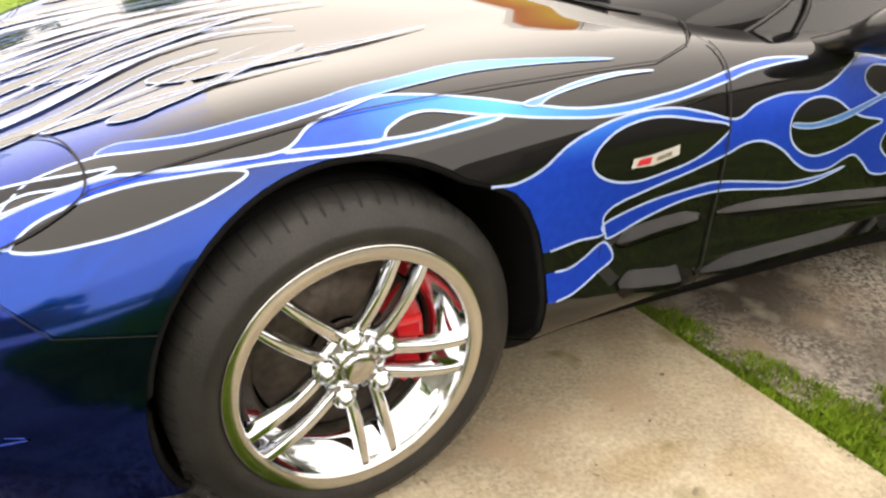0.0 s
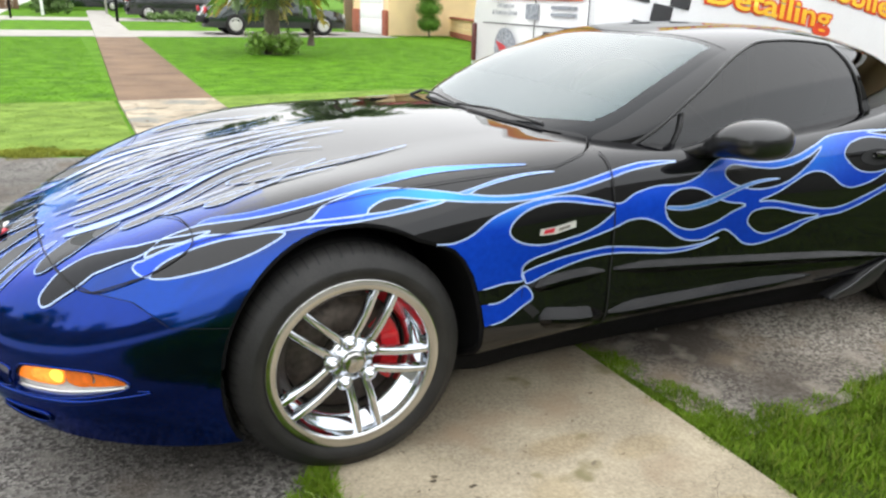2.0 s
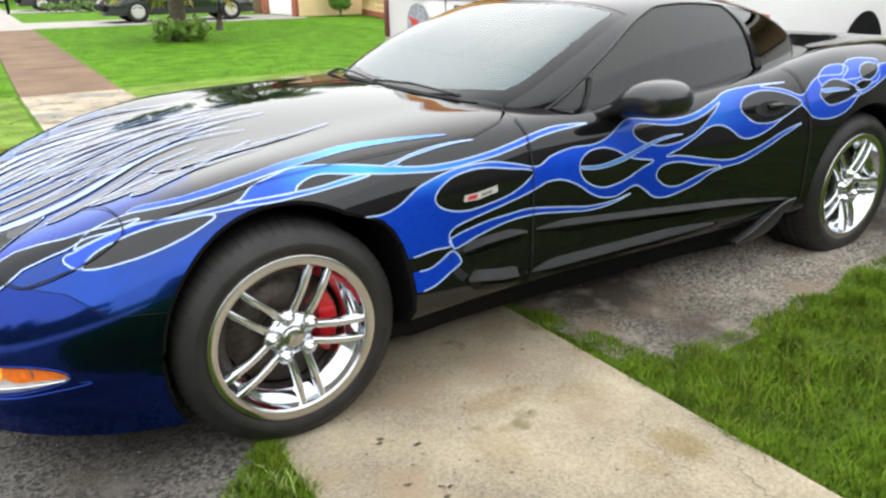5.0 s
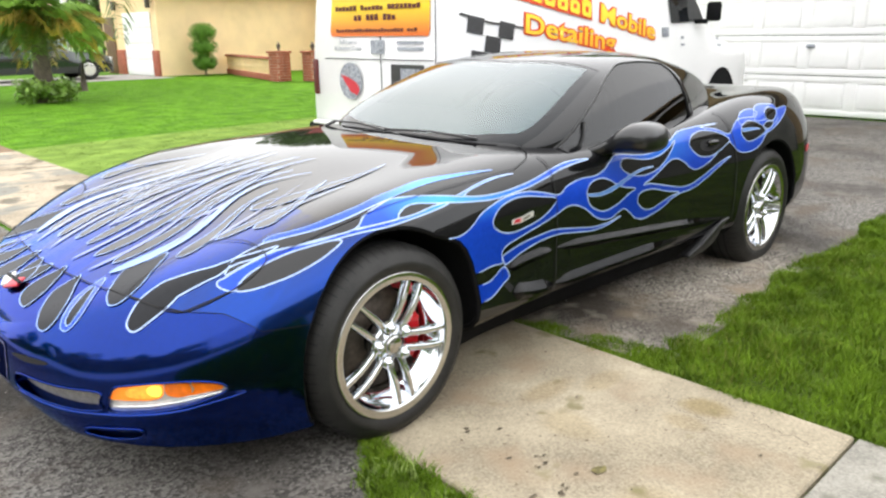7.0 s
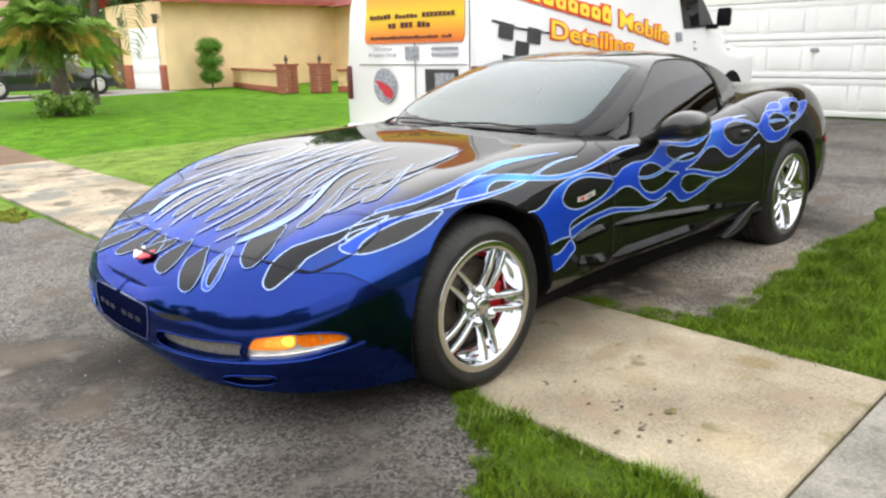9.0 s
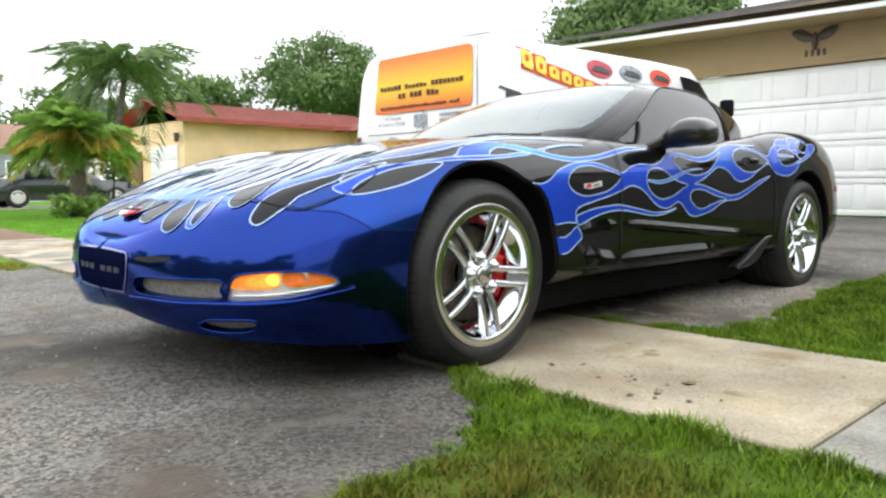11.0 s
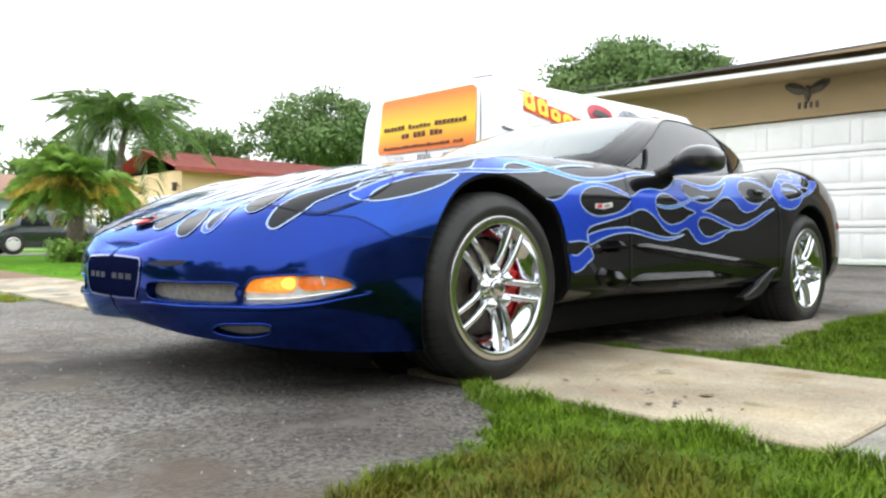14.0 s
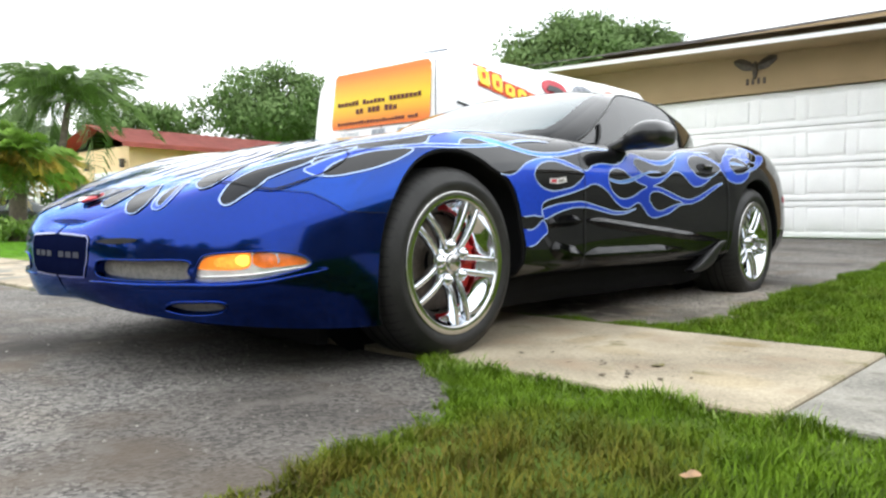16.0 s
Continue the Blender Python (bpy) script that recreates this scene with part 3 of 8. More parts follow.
# openings in the nose: grille mouths, lamp pockets and brake ducts
MOUTH = on_nose([(0.27, 0.30), (0.33, 0.290), (0.44, 0.287), (0.605, 0.292), (0.612, 0.32), (0.606, 0.348), (0.45, 0.347), (0.32, 0.346), (0.27, 0.335)])
LAMP = on_nose([(0.636, 0.288), (0.70, 0.287), (0.774, 0.292), (0.862, 0.306), (0.95, 0.333), (0.935, 0.358), (0.87, 0.372), (0.785, 0.374), (0.69, 0.368), (0.652, 0.357), (0.632, 0.318)])
DUCT = on_nose([(0.552, 0.208), (0.60, 0.194), (0.66, 0.190), (0.715, 0.197), (0.732, 0.213), (0.712, 0.231), (0.64, 0.232), (0.572, 0.228)])
holes = [MOUTH, LAMP, DUCT]
panel("front_bumper", [left_edge + other(left_edge)[1:]] + holes + [other(h) for h in holes], BLUE, car, label="deep metallic blue front bumper")
hood_half = HOOD_SIDE + COWL[1:]
panel("hood", [HOOD_CUT[::-1] + hood_half[1:] + other(hood_half)[1:] + other(HOOD_CUT[::-1])[1:-1]], BLACK, car, label="black hood with flame licks")
fender_l = ARCH_F[k_seam:] + [(u, 0.0) for u in np.linspace(ARCH_F[-1][0], u_of(0.857), 20)[1:]] + line_us([(0.857, 0), (0.857, 4.2)], 24)[1:] + line_us([(0.857, 4.2), (0.80, 4.0), (0.684, 3.76), (0.4, 3.74), (0.0, 3.74), (-0.34, 3.74), (-0.39, 3.60), (-0.46, 3.50), (-0.575, 3.47)], 8)[1:] + line_us([(-0.575, 3.47), (-0.493, 3.2), (-0.42, 2.67)], 8)[1:]
door_l = line_us([(0.857, 0.5), (2.26, 0.5), (2.27, 2.5), (2.22, 4.0), (0.857, 4.0), (0.857, 0.5)], 26)[:-1]
strip_l = line_us([(0.857, 4.0), (2.22, 4.0), (2.30, 4.8), (0.95, 4.8), (0.857, 4.2), (0.857, 4.0)], 26)[:-1]
rocker_l = line_us([(0.857, 0.0), (2.26, 0.0), (2.26, 0.5), (0.857, 0.5), (0.857, 0.0)], 24)[:-1]
quarter_l = ([(u, 0.0) for u in np.linspace(u_of(2.26), ARCH_R[0][0], 4)][:-1] + ARCH_R + [(u, 0.0) for u in np.linspace(ARCH_R[-1][0], u_of(3.16), 6)[1:]]
             + line_us([(3.16, 0), (3.2, 2.2), (3.30, 3.0), (3.36, 4.6)], 12)[1:] + line_us([(3.36, 4.6), (2.46, 4.6), (2.40, 4.8), (2.30, 4.8), (2.22, 4.0), (2.27, 2.5), (2.26, 0.5), (2.26, 0)], 20)[1:-1])
tail_l = [(u, 0.0) for u in np.linspace(u_of(3.16), U_END, 30)][::-1]
tail_edge = line_us([(3.16, 0), (3.2, 2.2), (3.30, 3.0), (3.36, 4.6), (3.40, 6.0)], 12)
panel("rear_bumper", [tail_l + tail_edge[1:] + other(tail_edge)[1:] + other(tail_l)[1:]], BLACK, car)
deck_l = line_us([(2.74, 6.0), (2.71, 5.6), (2.60, 4.9), (2.45, 4.6), (3.36, 4.6), (3.40, 6.0)], 12)
panel("rear_deck", [deck_l + other(deck_l)[1:-1]], BLACK, car)
for flip in (False, True):
    side = other if flip else list
    panel("front_fender", [side(fender_l)], BLACK, car)
    panel("door", [side(door_l)], BLACK, car)
    panel("belt_strip", [side(strip_l)], BLACK, car)
    panel("rocker_panel", [side(rocker_l)], BLACK, car)
    panel("rear_quarter", [side(quarter_l)], BLACK, car)
    for line, w in ((NOSE_SEAM, 0.0015), (HOOD_CUT, 0.0030), (HOOD_SIDE, 0.003), (line_us([(0.857, 0.0), (0.857, 4.0)], 24), 0.005), (line_us([(2.26, 0.5), (2.27, 2.5), (2.22, 4.0)], 12), 0.005),
                    (line_us([(3.16, 0), (3.2, 2.2), (3.30, 3.0), (3.36, 4.6)], 12), 0.004)):
        ribbon("panel_gap", side(line), w, SEAM, car, 0.0052)
    for edge, axle in ((ARCH_F, AXLE_F), (ARCH_R, AXLE_R)):
        p, n = skin(np.array(side(edge)))
        ins = p - n * 0.012
        vs, fs = tube_mesh(ins, 0.009, 8)
        shape("arch_lip", vs, fs, LINER, car)
        sgn = 1 if flip else -1
        rows = []
        for q in np.vstack([ins, ]):
            rows.append([(q[0], q[1], q[2]), (axle + (q[0] - axle) * 1.02, sgn * 0.50, 0.33 + (q[2] - 0.33) * 1.02)])
        vs = np.array(rows).reshape(-1, 3)
        shape("wheel_liner", vs, grid_faces(len(rows), 2), LINER, car)
        vs, fs = lathe([(0.36, -0.002), (0.02, -0.002), (0.02, 0.002), (0.36, 0.002)], 32)
        shape("inner_wall", np.array(vs) + (axle, sgn * 0.50, 0.325), fs, LINER, car)
boxed("underbody", (1.45, 0, 0.22), (3.9, 0.96, 0.08), LINER, car, 0.03)
boxed("underbody", (1.33, 0, 0.175), (1.9, 1.20, 0.08), LINER, car, 0.02)
for flip in (False, True):
    edge_line_us = [(u_of(x), 0.0 if not flip else 12.0) for x in np.linspace(0.40, 2.27, 40)]
    p, n = skin(np.array(edge_line_us))
    sgn = 1 if flip else -1
    rows = []
    for q, x in zip(p, np.linspace(0, 1, 40)):
        low = 0.105 + 0.03 * max(0.0, 1 - x / 0.06) + 0.03 * max(0.0, (x - 0.94) / 0.06)
        rows.append([(q[0], q[1], q[2] + 0.004), (q[0], q[1] - sgn * 0.006, 0.6 * q[2] + 0.4 * low), (q[0], q[1] - sgn * 0.022, low + 0.006), (q[0], q[1] - sgn * 0.05, low), (q[0], q[1] - sgn * 0.30, low + 0.02)])
    ob = shape("sill", np.array(rows).reshape(-1, 3), grid_faces(40, 5), LINER, car, "low black sill under the door")
boxed("air_dam", (-0.36, 0, 0.13), (0.05, 1.30, 0.13), LINER, car, 0.012, "black rubber air dam")

# grille mouths, lamps and ducts sit in pockets behind their openings
AMBER = material("amber_lens", (0.85, 0.17, 0.01), 0.15, 0.0, 0.15, 40, coat=0.6)
AMBERLIT = material("lit_amber_lens", (0.85, 0.22, 0.015), 0.2, 0.0, 0.12, 40, coat=0.6)
AMBERLIT.node_tree.nodes["Principled BSDF"].inputs["Emission Color"].default_value = (1, 0.25, 0.02, 1)
AMBERLIT.node_tree.nodes["Principled BSDF"].inputs["Emission Strength"].default_value = 0.25
BULB = bpy.data.materials.new("lit_amber_bulb")
BULB.use_nodes = True
BULB.node_tree.nodes["Principled BSDF"].inputs["Base Color"].default_value = (1, 0.5, 0.08, 1)
BULB.node_tree.nodes["Principled BSDF"].inputs["Emission Color"].default_value = (1, 0.42, 0.04, 1)
BULB.node_tree.nodes["Principled BSDF"].inputs["Emission Strength"].default_value = 0.9
HALO = material("lit_amber_reflector", (0.9, 0.30, 0.04), 0.2, 0.0, 0.25, 60, coat=0.6)
HALO.node_tree.nodes["Principled BSDF"].inputs["Emission Color"].default_value = (1, 0.30, 0.03, 1)
HALO.node_tree.nodes["Principled BSDF"].inputs["Emission Strength"].default_value = 0.42
MESHGREY = material("grey_grille_mesh", (0.23, 0.215, 0.19), 0.6, 0.2, 0.3, 260)
REFLECTOR = material("lamp_reflector", (0.8, 0.8, 0.78), 0.25, 0.6, 0.1, 40)
for flip in (False, True):
    side = other if flip else list
    for line, mat, depth, name in ((MOUTH, MESHGREY, 0.03, "grille"), (DUCT, MESHGREY, 0.025, "brake_duct")):
        panel(name, [side(line)], mat, car, -depth, 0.02, "grey mesh insert")
        p, n = skin(np.array(side(line)))
        vs = np.stack([p + n * 0.001, p - n * (depth + 0.004)], 1).reshape(-1, 3)
        shape("pocket_rim", vs, grid_faces(len(p), 2, loop_u=True), BLUE, car)
    # turn lamp: amber upper lens, clear lower strip, lit bulb behind
    lamp = panel("turn_lamp", [side(LAMP)], REFLECTOR, car, -0.014, 0.015, "lit amber turn lamp over a clear lower strip")
    main = on_nose([(0.642, 0.324), (0.70, 0.321), (0.755, 0.323), (0.782, 0.334), (0.787, 0.362), (0.775, 0.371), (0.69, 0.364), (0.655, 0.353), (0.641, 0.335)], 5)
    second = on_nose([(0.795, 0.336), (0.820, 0.327), (0.850, 0.330), (0.860, 0.345), (0.850, 0.368), (0.80, 0.371), (0.790, 0.35)], 5)
    third = on_nose([(0.852, 0.330), (0.90, 0.333), (0.940, 0.338), (0.930, 0.355), (0.865, 0.369), (0.866, 0.345)], 5)
    glow = on_nose([(0.748, 0.338), (0.768, 0.332), (0.779, 0.340), (0.781, 0.360), (0.768, 0.366), (0.750, 0.362), (0.742, 0.350)], 4)
    halo = on_nose([(0.690, 0.332), (0.740, 0.327), (0.7795, 0.335), (0.784, 0.362), (0.770, 0.3685), (0.720, 0.364), (0.686, 0.352)], 4)
    panel("amber_lens", [side(main)], AMBERLIT, lamp, -0.009, 0.015, "glowing amber lens")
    panel("amber_lens", [side(second)], AMBER, lamp, -0.008, 0.015)
    panel("amber_lens", [side(third)], AMBER, lamp, -0.0085, 0.015)
    panel("bulb_halo", [side(halo)], HALO, lamp, -0.008, 0.01)
    panel("bulb", [side(glow)], BULB, lamp, -0.007, 0.01, "glowing bulb")
    strip = skin(np.array(side(on_nose([(0.645, 0.305), (0.70, 0.303), (0.774, 0.307), (0.862, 0.318), (0.93, 0.330)], 6)[:24])), -0.008)[0]
    vs, fs = tube_mesh(strip, 0.0035, 6)
    shape("strip_rib", vs, fs, REFLECTOR, lamp)
    p, n = skin(np.array(side(LAMP)))
    shape("pocket_rim", np.stack([p + n * 0.001, p - n * 0.03], 1).reshape(-1, 3), grid_faces(len(p), 2, loop_u=True), BLUE, car)

# ---- greenhouse: roof shell with real window openings ----
GH = smooth_line([(0.79, 0.0), (0.80, 0.25), (0.835, 0.44), (0.89, 0.58), (0.97, 0.665), (1.1, 0.705), (1.4, 0.715), (1.8, 0.69), (2.1, 0.655), (2.38, 0.61), (2.60, 0.54), (2.76, 0.39), (2.85, 0.0)], 20)
GX = np.linspace(0.79, 2.85, 400)
GY = np.interp(GX, GH[:, 0], GH[:, 1])
GTOP = smooth_line([(0.79, 0.812), (0.95, 0.905), (1.15, 1.015), (1.35, 1.095), (1.5, 1.138), (1.7, 1.163), (1.95, 1.172), (2.2, 1.158), (2.48, 1.098), (2.70, 1.003), (2.85, 0.925)], 20)
GZ = np.interp(GX, GTOP[:, 0], GTOP[:, 1])
GB = np.interp(GX, [0.79, 1.0, 1.4, 1.9, 2.3, 2.85], [0.800, 0.775, 0.775, 0.785, 0.805, 0.87])
POW = 3.5


def cabin(xf):
    """Points and normals on the cabin shell for rows of (x, angle): 0 is the driver's belt line, pi the passenger's."""
    xf = np.asarray(xf, float)

    def at(x, f):
        x = np.clip(x, 0.791, 2.849)
        yb, zt, zb = np.interp(x, GX, GY), np.interp(x, GX, GZ), np.interp(x, GX, GB)
        c, s = np.cos(f), np.sin(f)
        return np.stack([x, -yb * np.sign(c) * np.abs(c) ** (2 / POW), zb + (zt - zb) * np.abs(s) ** (2 / POW) * np.sign(s)], -1)
    p = at(xf[:, 0], xf[:, 1])
    f = np.clip(xf[:, 1], 0.06, math.pi - 0.06)
    n = np.cross(at(xf[:, 0] + 0.01, f) - at(xf[:, 0] - 0.01, f), at(xf[:, 0], f + 0.03) - at(xf[:, 0], f - 0.03))
    n /= np.maximum(np.linalg.norm(n, axis=1, keepdims=True), 1e-9)
    return p, n


def ang_y(x, y):
    r = min(1.0, abs(y) / float(np.interp(x, GX, GY)))
    a = math.acos(r ** (POW / 2))
    return a if y < 0 else math.pi - a


def ang_z(x, z):
    zb, zt = float(np.interp(x, GX, GB)), float(np.interp(x, GX, GZ))
    r = min(1.0, max(0.0, (z - zb) / (zt - zb)))
    return math.asin(r ** (POW / 2))


A_UNIT = 0.55


def cabin_piece(name, polys, mat, lift=0.0, step=0.03, label="", flat=0.0):
    v, f = fill([clean(np.array(p, float) * (1, A_UNIT)) for p in polys], step)
    p, n = cabin(v / (1, A_UNIT))
    a = np.cross(p[f[:, 1]] - p[f[:, 0]], p[f[:, 2]] - p[f[:, 0]])
    bad = (a * n[f[:, 0]]).sum(1) < 0
    f[bad] = f[bad][:, ::-1]
    m = n.mean(0) / np.linalg.norm(n.mean(0))
    q = n * (1 - flat) + m * flat
    return shape(name, p + n * lift, f, mat, car, label, True, q / np.linalg.norm(q, axis=1, keepdims=True))


def run(points, n=10):
    out = []
    for a, b in zip(points, points[1:]):
        out += [tuple(np.array(a) + (np.array(b) - np.array(a)) * t) for t in np.linspace(0, 1, n, endpoint=False)]
    return out


def by_y(points, n=8):
    return [(x, ang_y(x, y)) for x, y in smooth_line(points, n)]


front_base = [(0.915, -0.612), (0.865, -0.48), (0.832, -0.32), (0.812, 0.0), (0.832, 0.32), (0.865, 0.48), (0.915, 0.612)]
front_top = [(1.53, 0.545), (1.505, 0.30), (1.48, 0.0), (1.505, -0.30), (1.53, -0.545)]
pillar = [(0.915, 0.612), (0.99, 0.640), (1.10, 0.640), (1.28, 0.612), (1.53, 0.545)]
SHIELD = by_y(front_base) + [(x, ang_y(x, y)) for x, y in smooth_line(pillar, 5)][1:] + by_y(front_top)[1:] + [(x, ang_y(x, -y)) for x, y in smooth_line(pillar, 5)[::-1]][1:-1]
frit_base = [(0.945, -0.568), (0.902, -0.455), (0.868, -0.30), (0.847, 0.0), (0.868, 0.30), (0.902, 0.455), (0.945, 0.568)]
frit_top = [(1.495, 0.505), (1.470, 0.28), (1.448, 0.0), (1.470, -0.28), (1.495, -0.505)]
frit_side = [(0.945, 0.568), (1.01, 0.592), (1.11, 0.590), (1.25, 0.566), (1.495, 0.505)]
CLEAR = by_y(frit_base) + [(x, ang_y(x, y)) for x, y in smooth_line(frit_side, 5)][1:] + by_y(frit_top)[1:] + [(x, ang_y(x, -y)) for x, y in smooth_line(frit_side, 5)[::-1]][1:-1]
back_top = [(2.16, -0.38), (2.13, 0.0), (2.16, 0.38)]
back_base = [(2.58, 0.36), (2.68, 0.22), (2.70, 0.0), (2.68, -0.22), (2.58, -0.36)]
BACK = by_y(back_top) + [(x, ang_y(x, y)) for x, y in run([(2.16, 0.38), (2.58, 0.36)], 8)][1:] + by_y(back_base) + [(x, ang_y(x, y)) for x, y in run([(2.58, -0.36), (2.16, -0.38)], 8)][1:]
side_top = [(2.085, 1.110), (1.95, 1.122), (1.80, 1.123), (1.66, 1.110), (1.483, 1.058), (1.313, 0.975), (1.208, 0.918), (1.112, 0.860), (0.99, 0.792)]
side_line = [(x, ang_z(x, z)) for x, z in run([(0.99, 0.792), (1.30, 0.800), (1.70, 0.812), (2.10, 0.822), (2.235, 0.828), (2.185, 0.88), (2.14, 0.975), (2.085, 1.110)], 8) + [tuple(q) for q in smooth_line(side_top, 6)][:-1]]
quarter_line = [(x, ang_z(x, z)) for x, z in run([(2.275, 0.845), (2.63, 0.888), (2.56, 0.980), (2.40, 1.060), (2.13, 1.108), (2.18, 0.975), (2.275, 0.845)], 6)]
far_quarter = [(x, math.pi - a) for x, a in quarter_line][::-1]
far_line = [(x, math.pi - a) for x, a in side_line][::-1]
edge = [(x, 0.0) for x in np.linspace(0.80, 2.84, 60)]
far_edge = [(x, math.pi) for x in np.linspace(2.84, 0.80, 60)]
ends = [(2.84, a) for a in np.linspace(0, math.pi, 30)][1:-1], [(0.80, a) for a in np.linspace(math.pi, 0, 30)][1:-1]
cabin_piece("roof_shell", [edge + ends[0] + far_edge + ends[1], SHIELD, BACK, side_line, far_line, quarter_line, far_quarter], BLACK)
cabin_piece("windshield", [CLEAR], WINDSHIELD, -0.002, label="pale reflecting windshield glass")
cabin_piece("windshield_border", [SHIELD, CLEAR], DARKGLASS, -0.0015, label="black printed border of the windshield")
cabin_piece("rear_window", [BACK], TINTED, -0.002)
cabin_piece("side_window", [side_line], TINTED, -0.002, flat=0.8)
cabin_piece("side_window", [far_line], TINTED, -0.002, flat=0.8)
cabin_piece("quarter_window", [quarter_line], TINTED, -0.002, flat=0.8)
cabin_piece("quarter_window", [far_quarter], TINTED, -0.002, flat=0.8)
for loop in (side_line, far_line):
    p, n = cabin(np.array(loop + loop[:1]))
    vs, fs = tube_mesh(p + n * 0.001, 0.006, 6, caps=False)
    shape("window_seal", vs, fs, TRIM, car)
for sgn in (1, -1):
    p, n = cabin(np.array([(x, ang_z(x, z) if sgn == 1 else math.pi - ang_z(x, z)) for x, z in run([(1.17, 0.796), (1.195, 0.85), (1.215, 0.918)], 5)]))
    vs, fs = tube_mesh(p + n * 0.001, 0.007, 6)
    shape("window_divider", vs, fs, TRIM, car)
# dark cabin inside
CLOTH = material("charcoal_cabin_trim", (0.02, 0.02, 0.021), 0.8, 0.0, 0.2, 15, bump=0.2)
boxed("cabin_tub", (1.6, 0, 0.40), (1.9, 1.10, 0.06), CLOTH, car, 0.02)
boxed("dashboard", (1.02, 0, 0.70), (0.36, 1.16, 0.20), CLOTH, car, 0.06)
boxed("rear_shelf", (2.42, 0, 0.72), (0.6, 1.0, 0.14), CLOTH, car, 0.04)
for sd in (-1, 1):
    boxed("door_card", (1.55, sd * 0.62, 0.60), (1.3, 0.05, 0.36), CLOTH, car, 0.02)
    seat = boxed("seat", (1.62, sd * 0.33, 0.52), (0.50, 0.46, 0.16), CLOTH, car, 0.06)
    boxed("backrest", (1.93, sd * 0.33, 0.76), (0.14, 0.46, 0.52), CLOTH, seat, 0.05, m=pose(0, 0, 0, 0, 16, 0))
ring = [(1.30 + 0.06 * math.sin(a), -0.33 + 0.185 * math.cos(a), 0.80 + 0.16 * math.sin(a)) for a in np.linspace(0, 2 * math.pi, 33)]
vs, fs = tube_mesh(ring, 0.014, 8, caps=False)
shape("steering_wheel", vs, fs, CLOTH, car)


# ---- wheels: chrome rim with five split spokes, tyre, disc and red caliper ----
def road_wheel(rim_r, tyre_r, width, at, flip, caliper_mat, caliper_label):
    w = new("wheel")
    w.parent = car
    w.matrix_basis = pose(*at, 0, 0, 180 if flip else 0)
    h = width / 2
    r, b = tyre_r, rim_r
    prof = [(b - 0.004, 0.0), (b + 0.012, -0.012), (b + 0.035, -0.020), (r - 0.045, -0.016), (r - 0.018, 0.000), (r - 0.004, 0.022), (r, 0.045), (r, 2 * h - 0.05), (r - 0.02, 2 * h - 0.01), (b + 0.03, 2 * h), (b, 2 * h - 0.02)]
    vs, fs = lathe(prof, 72)
    tyre = shape("tyre", vs, fs, TYRE, w)
    for yy in (0.06, 0.10, 0.15):
        vs, fs = lathe([(r + 0.0012, yy), (r + 0.0012, yy + 0.009)], 72)
        shape("tread_groove", vs, fs, SEAM, tyre)
    sv, sf = [], []
    for k in range(64):
        a, w2 = 2 * math.pi * k / 64, 0.006
        prev = None
        for rr, yy in ((r - 0.017, -0.0015), (r - 0.0022, 0.021), (r + 0.0012, 0.045), (r + 0.0012, 0.058)):
            sv += [(rr * math.cos(a - w2), yy, rr * math.sin(a - w2)), (rr * math.cos(a + w2), yy, rr * math.sin(a + w2))]
            m = len(sv)
            if prev:
                sf.append((prev - 2, prev - 1, m - 1, m - 2))
            prev = m
    tagged(shape("tread_edge", sv, sf, SEAM, tyre), "", "", "", "stuff")
    rimp = [(b - 0.002, 0.010), (b + 0.006, -0.004), (b + 0.005, -0.008), (b - 0.0225, -0.008), (b - 0.0245, -0.004), (b - 0.028, 0.012), (b - 0.040, 0.026), (b - 0.058, 0.046), (b - 0.064, 0.054), (b - 0.066, 0.065), (b - 0.067, 0.12), (b - 0.04, 0.20), (b - 0.003, 0.235)]
    vs, fs = lathe(rimp, 72)
    rim = shape("rim", vs, fs, CHROME, w, "polished chrome rim")
    vs, fs = lathe([(b + 0.006, -0.006), (b + 0.005, -0.0105), (b + 0.003, -0.012), (b, -0.0125), (b - 0.019, -0.0125), (b - 0.022, -0.0115), (b - 0.0235, -0.007)], 72)
    shape("rim_lip", vs, fs, LIP, rim, "flat polished rim edge")
    for k in range(5):
        for sgn in (-1, 1):
            bm = bmesh.new()
            a = math.radians(72 * k - 7)
            rows = []
            for t in np.linspace(0, 1, 9):
                rr = 0.045 + (b - 0.022 - 0.045) * t
                off = sgn * (0.024 + 0.005 * t)
                yy = -0.004 + 0.022 * (1 - t) ** 1.2 - 0.010 * math.sin(math.pi * t)
                rows.append((rr, off, yy, 0.0088 + 0.0022 * (1 - t), 0.030))
            ring = []
            for rr, off, yy, hw, dp in rows:
                q = [(-hw, dp), (-hw, 0.004), (-hw * 0.6, 0.0), (hw * 0.6, 0.0), (hw, 0.004), (hw, dp)]
                ring.append([bm.verts.new((rr * math.cos(a) - (off + o) * math.sin(a), yy + d, rr * math.sin(a) + (off + o) * math.cos(a))) for o, d in q])
            for r0, r1 in zip(ring, ring[1:]):
                for i in range(6):
                    bm.faces.new((r0[i], r0[(i + 1) % 6], r1[(i + 1) % 6], r1[i]))
            bm.faces.new(ring[-1])
            bm.faces.new(ring[0][::-1])
            part("spoke", bm, CHROME, rim, smooth=True, angle=50)
    vs, fs = lathe([(0.0, 0.010), (0.030, 0.010), (0.036, 0.012), (0.040, 0.018), (0.056, 0.022), (0.066, 0.030), (0.070, 0.06), (0.0, 0.06)], 40)
    shape("hub", vs, fs, CHROME, rim)
